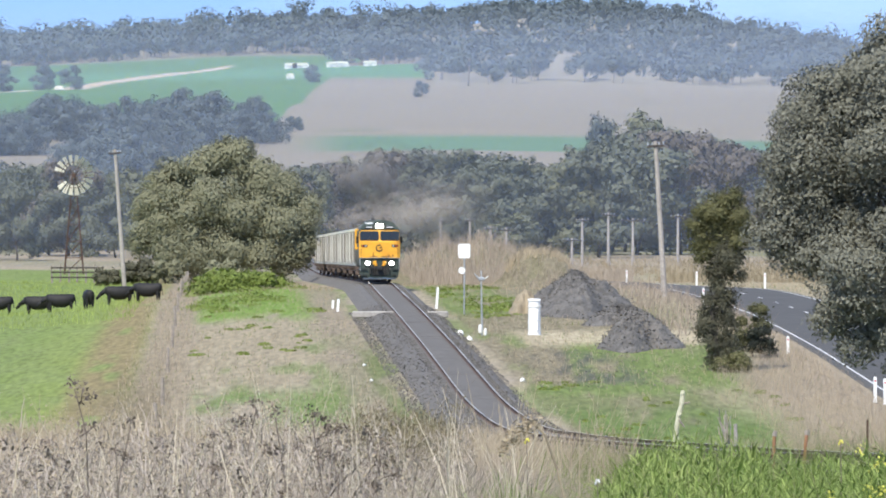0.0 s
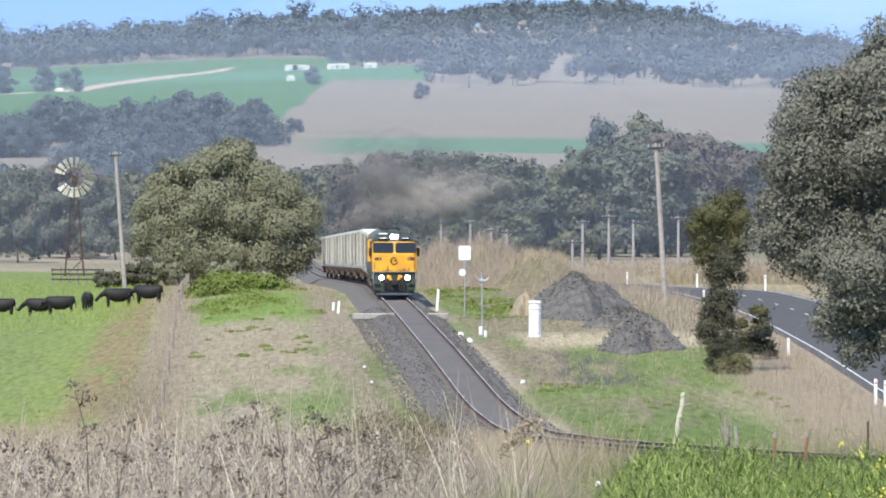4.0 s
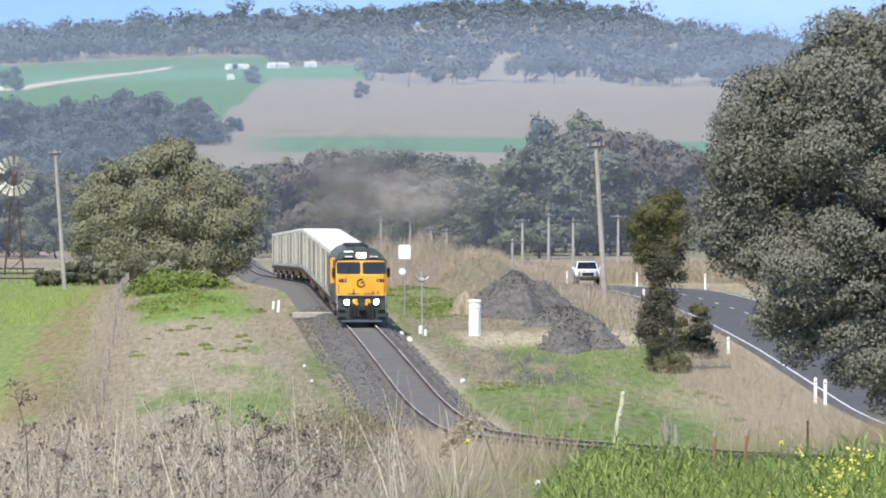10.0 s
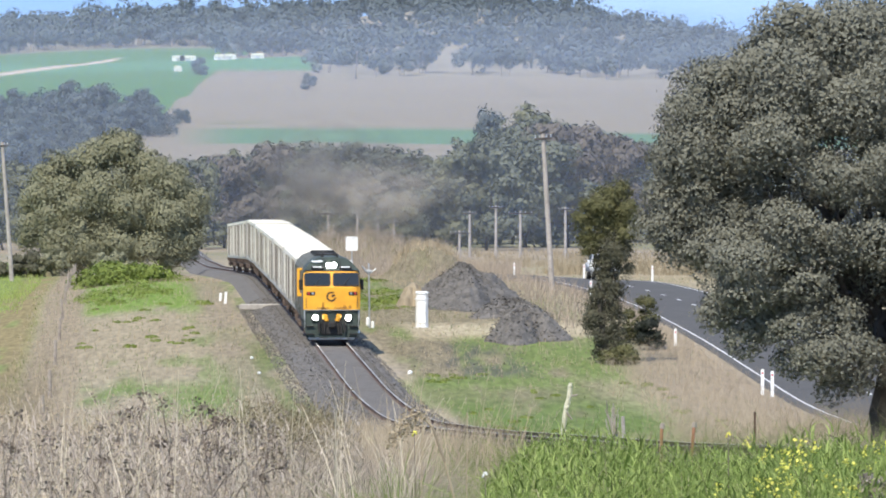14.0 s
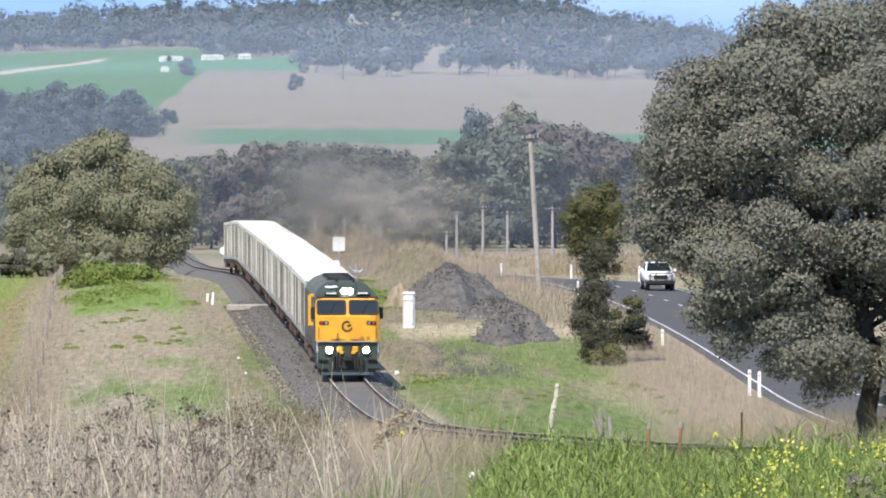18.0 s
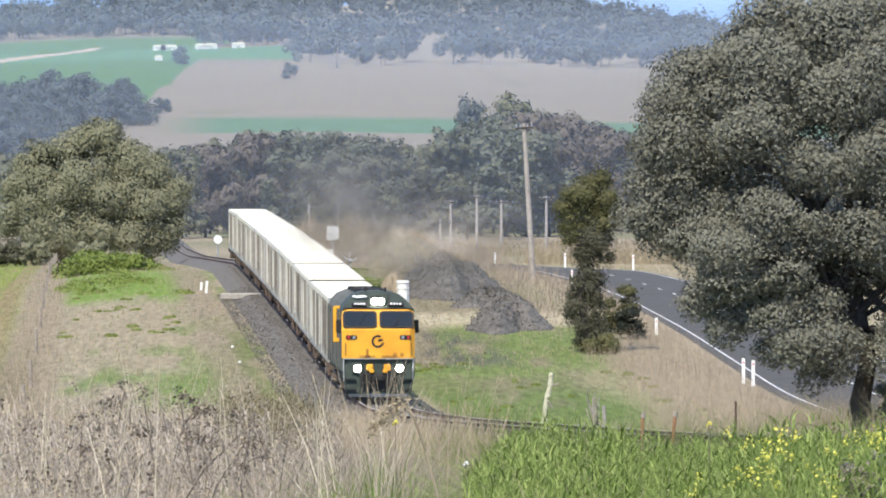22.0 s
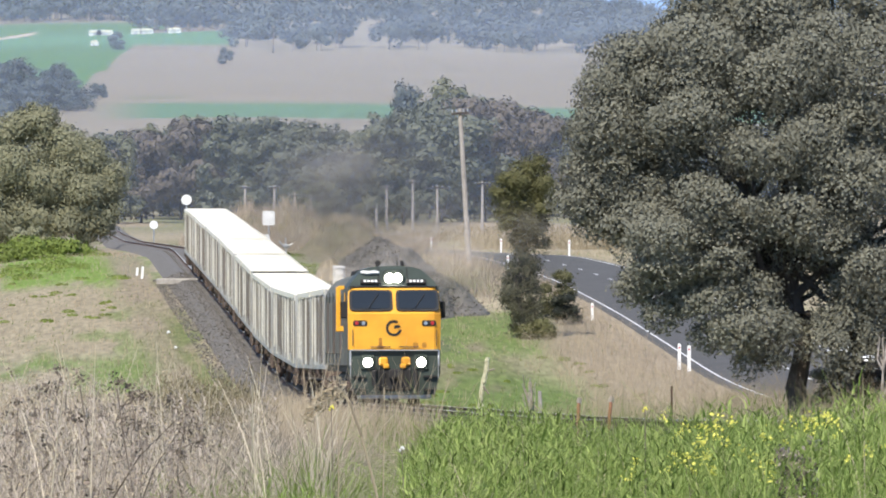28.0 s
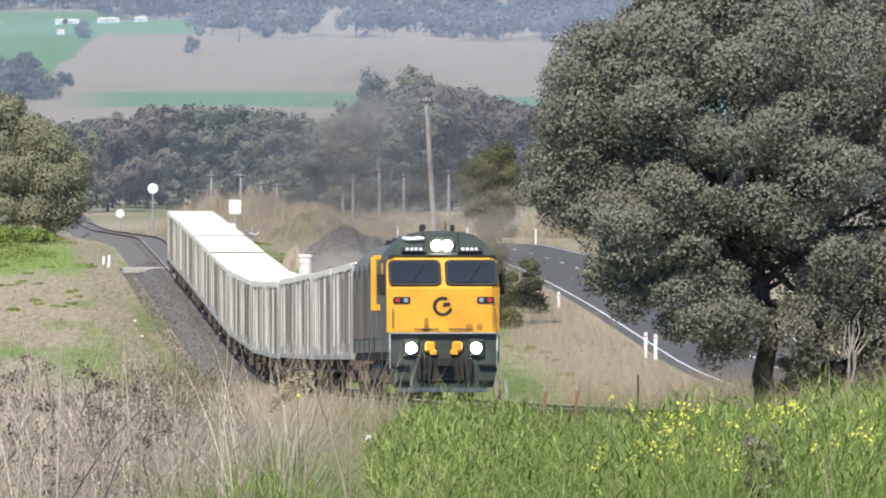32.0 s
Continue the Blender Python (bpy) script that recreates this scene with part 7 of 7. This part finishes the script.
    put("green_verge_grass", "tufts of green grass on the verges", 22000, -0.065, 0.095, 190, 620, 0.08, 0.26, 0.035, 0.5, GRASSGREEN,
        lambda x, y: off_line(x, y) & (fnoise(x / 9, y / 26, 21) * 0.55 + fnoise(x / 2.5, y / 9, 31) * 0.45 > 0.5), None, 2)
    def by_road(x, y):
        d = road_x(y) - x
        return off_line(x, y) & (d > 4.3) & (d < 5.0 + 4.2 * sstep(430, 355, y) + 3.0 * sstep(300, 250, y) + 1.6 * vnoise(x, y / 8, 3))

    put("tall_dry_grass", "tall pale dry grass beside the road", 38000, 0.02, 0.09, 190, 560, 0.5, 1.2, 0.012, 1.2, GRASSPINK, by_road, None, 2)
    put("tall_brown_grass", "tall brown dry grass beside the road", 42000, 0.02, 0.09, 200, 420, 0.4, 1.2, 0.011, 1.3, GRASSDRY, by_road, None, 2)
    put("tall_brown_grass", "rank brown grass between the heaps and the road", 9000, 0.008, 0.05, 420, 650, 0.5, 1.5, 0.05, 0.8, GRASSPINK,
        lambda x, y: (road_x(y) - x > 4.3) & (road_x(y) - x < 8.5 + 2 * vnoise(x, y / 8, 3)), None, 2)
    put("pasture", "green pasture grass round the cattle", 12000, -0.062, -0.02, 480, 720, 0.15, 0.45, 0.06, 0.4, GRASSLIGHT,
        lambda x, y: x - track_x(y) < -16, None, 2)
    put("fence_weeds", "tall dry weeds along the paddock fence", 12000, -0.06, 0.0, 230, 760, 0.5, 1.3, 0.03, 0.9, GRASSPINK,
        lambda x, y: np.abs(x - track_x(y) + 13.3) < 1.2)
    put("bank_grass", "tall blurred dry grass on a far bank", 16000, -0.012, 0.024, 610, 800, 0.6, 1.9, 0.06, 0.6, GRASSPINK,
        lambda x, y: (np.abs(x - road_x(y)) > 5) & (x - track_x(y) > 5), None, 2)
    put("tall_dry_grass", "tall tan grass before the near bend of the road", 6000, 0.035, 0.092, 190, 262, 0.9, 1.9, 0.016, 0.9, GRASSBROWN,
        lambda x, y: (road_x(y) - x > 4.3) & (road_x(y) - x < 8.5), None, 2)
    put("far_dry_grass", "rank dry grass across the valley floor", 10000, 0.0, 0.05, 660, 985, 0.3, 1.5, 0.09, 0.7, GRASSBROWN,
        lambda x, y: (np.abs(x - road_x(y)) > 5) & (fnoise(x / 3, y / 30, 91) > 0.45), None, 2)
    put("bank_grass", "dry tan grass on a low bank before the road", 5000, 0.008, 0.021, 588, 625, 0.3, 0.9, 0.05, 0.9, GRASSDRY,
        lambda x, y: np.abs(x - 7.4) < 3.0, None, 2)
    # low leafy weed clumps on the verges, some in loose rows
    def clumps(name, label, n, w0, w1, y0, y1, size, mat, bands):
        w, y = rng.uniform(w0, w1, n), np.sqrt(rng.uniform(y0 ** 2, y1 ** 2, n))
        x = track_x(y) + w
        m = vnoise(x / 2.2, y / bands, 61) > 0.52
        x, y = x[m], y[m]
        r = size * rng.uniform(0.5, 1.4, len(x))
        i = np.repeat(np.arange(len(x)), 70)
        e = rng.normal(size=(len(i), 3))
        e /= np.linalg.norm(e, axis=1, keepdims=True)
        e[:, 2] = np.abs(e[:, 2])
        c = np.stack([x, y, ground(x, y)], axis=1)[i] + e * (r[i] * rng.uniform(0.6, 1.05, len(i)))[:, None] * np.array([1.0, 2.2, 0.3])
        stuff(name, quads(name, leaf_quads(c, 0.1, rng, 0.0, 1.3, e + rng.normal(size=e.shape) * 0.15, True), mat), label, "weeds")

    clumps("weed_clumps", "low green weed clumps in rows on the dry verge", 150, -12.5, -6.0, 395, 470, 0.34, YELLOWGREEN, 9.0)
    clumps("weed_clumps", "leafy yellow-green weeds on the bank", 420, -12.5, -5.0, 470, 640, 0.75, YELLOWGREEN, 20.0)
    clumps("weed_clumps", "low green weeds beside the stone heaps", 170, 3.2, 9.0, 440, 560, 0.55, YELLOWGREEN, 16.0)
    clumps("weed_clumps", "low green weeds in the grass before the road", 260, 3.4, 13.0, 215, 360, 0.22, YELLOWGREEN, 12.0)
    # yellow flowers on stems
    k, tip = [], []
    for kc, tc, n, sk, st in [(0.0573, 0.0418, 26, 0.0028, 0.0024), (0.0718, 0.0390, 12, 0.0012, 0.0010), (0.0668, 0.0403, 4, 0.0012, 0.0008), (0.0655, 0.0440, 5, 0.0006, 0.0012),
                              (0.082, 0.0415, 7, 0.0010, 0.0016), (0.0480, 0.0442, 3, 0.0010, 0.0010), (0.0600, 0.0384, 2, 0.0010, 0.0004), (0.089, 0.0395, 6, 0.0016, 0.0014), (0.077, 0.0420, 3, 0.002, 0.001)]:
        k.append(rng.normal(kc, sk, n))
        tip.append(rng.normal(tc, st, n))
    k, tip = np.concatenate(k), np.concatenate(tip)
    y = rng.uniform(28.5, 32, len(k))
    x = k * y
    h = EYE - tip * y - ground(x, y)
    add("flower_stems", "green stems of mustard flowers", x, y, h, 0.008, 0.05, GRASSGREEN, 3)
    z = ground(x, y) + h - 0.03
    c = np.repeat(np.stack([x, y, z], axis=1), 11, axis=0) + rng.normal(size=(len(x) * 11, 3)) * 0.013
    stuff("yellow_flowers", quads("yellow_flowers", leaf_quads(c, 0.014, rng, 0.0, 1.0), FLOWER), "small yellow mustard flowers in long grass", "flowers")


build_grass()


# ---- what moves ----
def motions():
    times = [0.5 * i for i in range(65)]

    def front(t):
        return 527.8 - 10.5 * t

    walk(LOCO, [(t, track_pose(front(t) + 9.9)) for t in times])
    walk(SMOKE_TRAIL, [(t, track_pose(front(t) + 9.9)) for t in times])
    for i, w in enumerate(WAGONS):
        c = 21.0 + 13.4 + 26.9 * i
        walk(w, [(t, track_pose(front(t) + c)) for t in times])
        for j in range(2):
            d = -6.3 if j == 0 else 6.3
            walk(BOXES[i * 2 + j], [(t, track_pose(front(t) + c) @ pose(0, -d, 0.99)) for t in times])
    uy = [0, 5, 6.5, 7.2, 7.6, 8.0, 8.5, 9.0, 9.5, 10.5, 11.5, 12.5, 13.5, 14.5, 16.5, 17.5, 18.5, 20, 22, 24, 28, 32]
    ud = [960, 825, 780, 752, 725, 690, 657, 638, 624, 604, 582, 566, 552, 542, 522, 512, 494, 465, 427, 389, 313, 240]

    def ute_pose(t):
        y = float(np.interp(t, uy, ud))
        x = float(road_x(y)) + 1.75
        dx = float(road_x(y - 3) - road_x(y + 3)) / 6
        m = pose(x, y, road_level(y) + 0.02, 0, 0, 180 + math.degrees(math.atan2(dx, 1.0)))
        return m

    # the cattle stand about, then bolt from the train
    run_t = [0, 5.5, 6, 6.5, 7, 7.5, 8, 9, 10, 11, 12, 13.5, 32]
    run_d = [0, 0.0, 0.2, 1.1, 2.5, 4.8, 7.4, 12.4, 17.2, 21.0, 23.6, 25.0, 25.0]
    for i, (cow, (x, y, turn)) in enumerate(zip(COWS, COW_PLACES)):
        rows = []
        for t in [0, 1, 2, 3, 4, 5, 5.5] + [5.75 + 0.25 * j for j in range(33)] + [16, 24, 32]:
            d = float(np.interp(t - 0.12 * i + 0.2, run_t, run_d))
            u = float(sstep(5.4, 6.6, t - 0.1 * i))
            drift = 0.06 * math.sin(t * 0.7 + i) * (1 - u)
            px, py = x - d + drift, y + 0.25 * d
            rows.append((t, pose(px, py, gz(px, py) + 0.06 * u * abs(math.sin(7 * t + i)) * float(t < 13), 0, 0, turn + (180 - turn) * u)))
        walk(cow, rows)
        legs = [ob for ob in cow.children if ob.name.startswith("leg")]
        for j, leg in enumerate(legs):
            lx = -0.75 if j < 2 else 0.7
            steps = []
            for t in [0, 5.5] + [5.75 + 0.25 * q for q in range(31)] + [14, 32]:
                a = 26 * math.sin(6.28 * (t * 1.6 + j * 0.27 + i * 0.2)) if 5.8 < t < 13.3 else 0
                steps.append((t, pose(lx, 0, 0.8) @ pose(0, 0, 0, 0, a, 0) @ pose(-lx, 0, -0.8)))
            walk(leg, steps)

    walk(UTE, [(t, ute_pose(t)) for t in times])


motions()
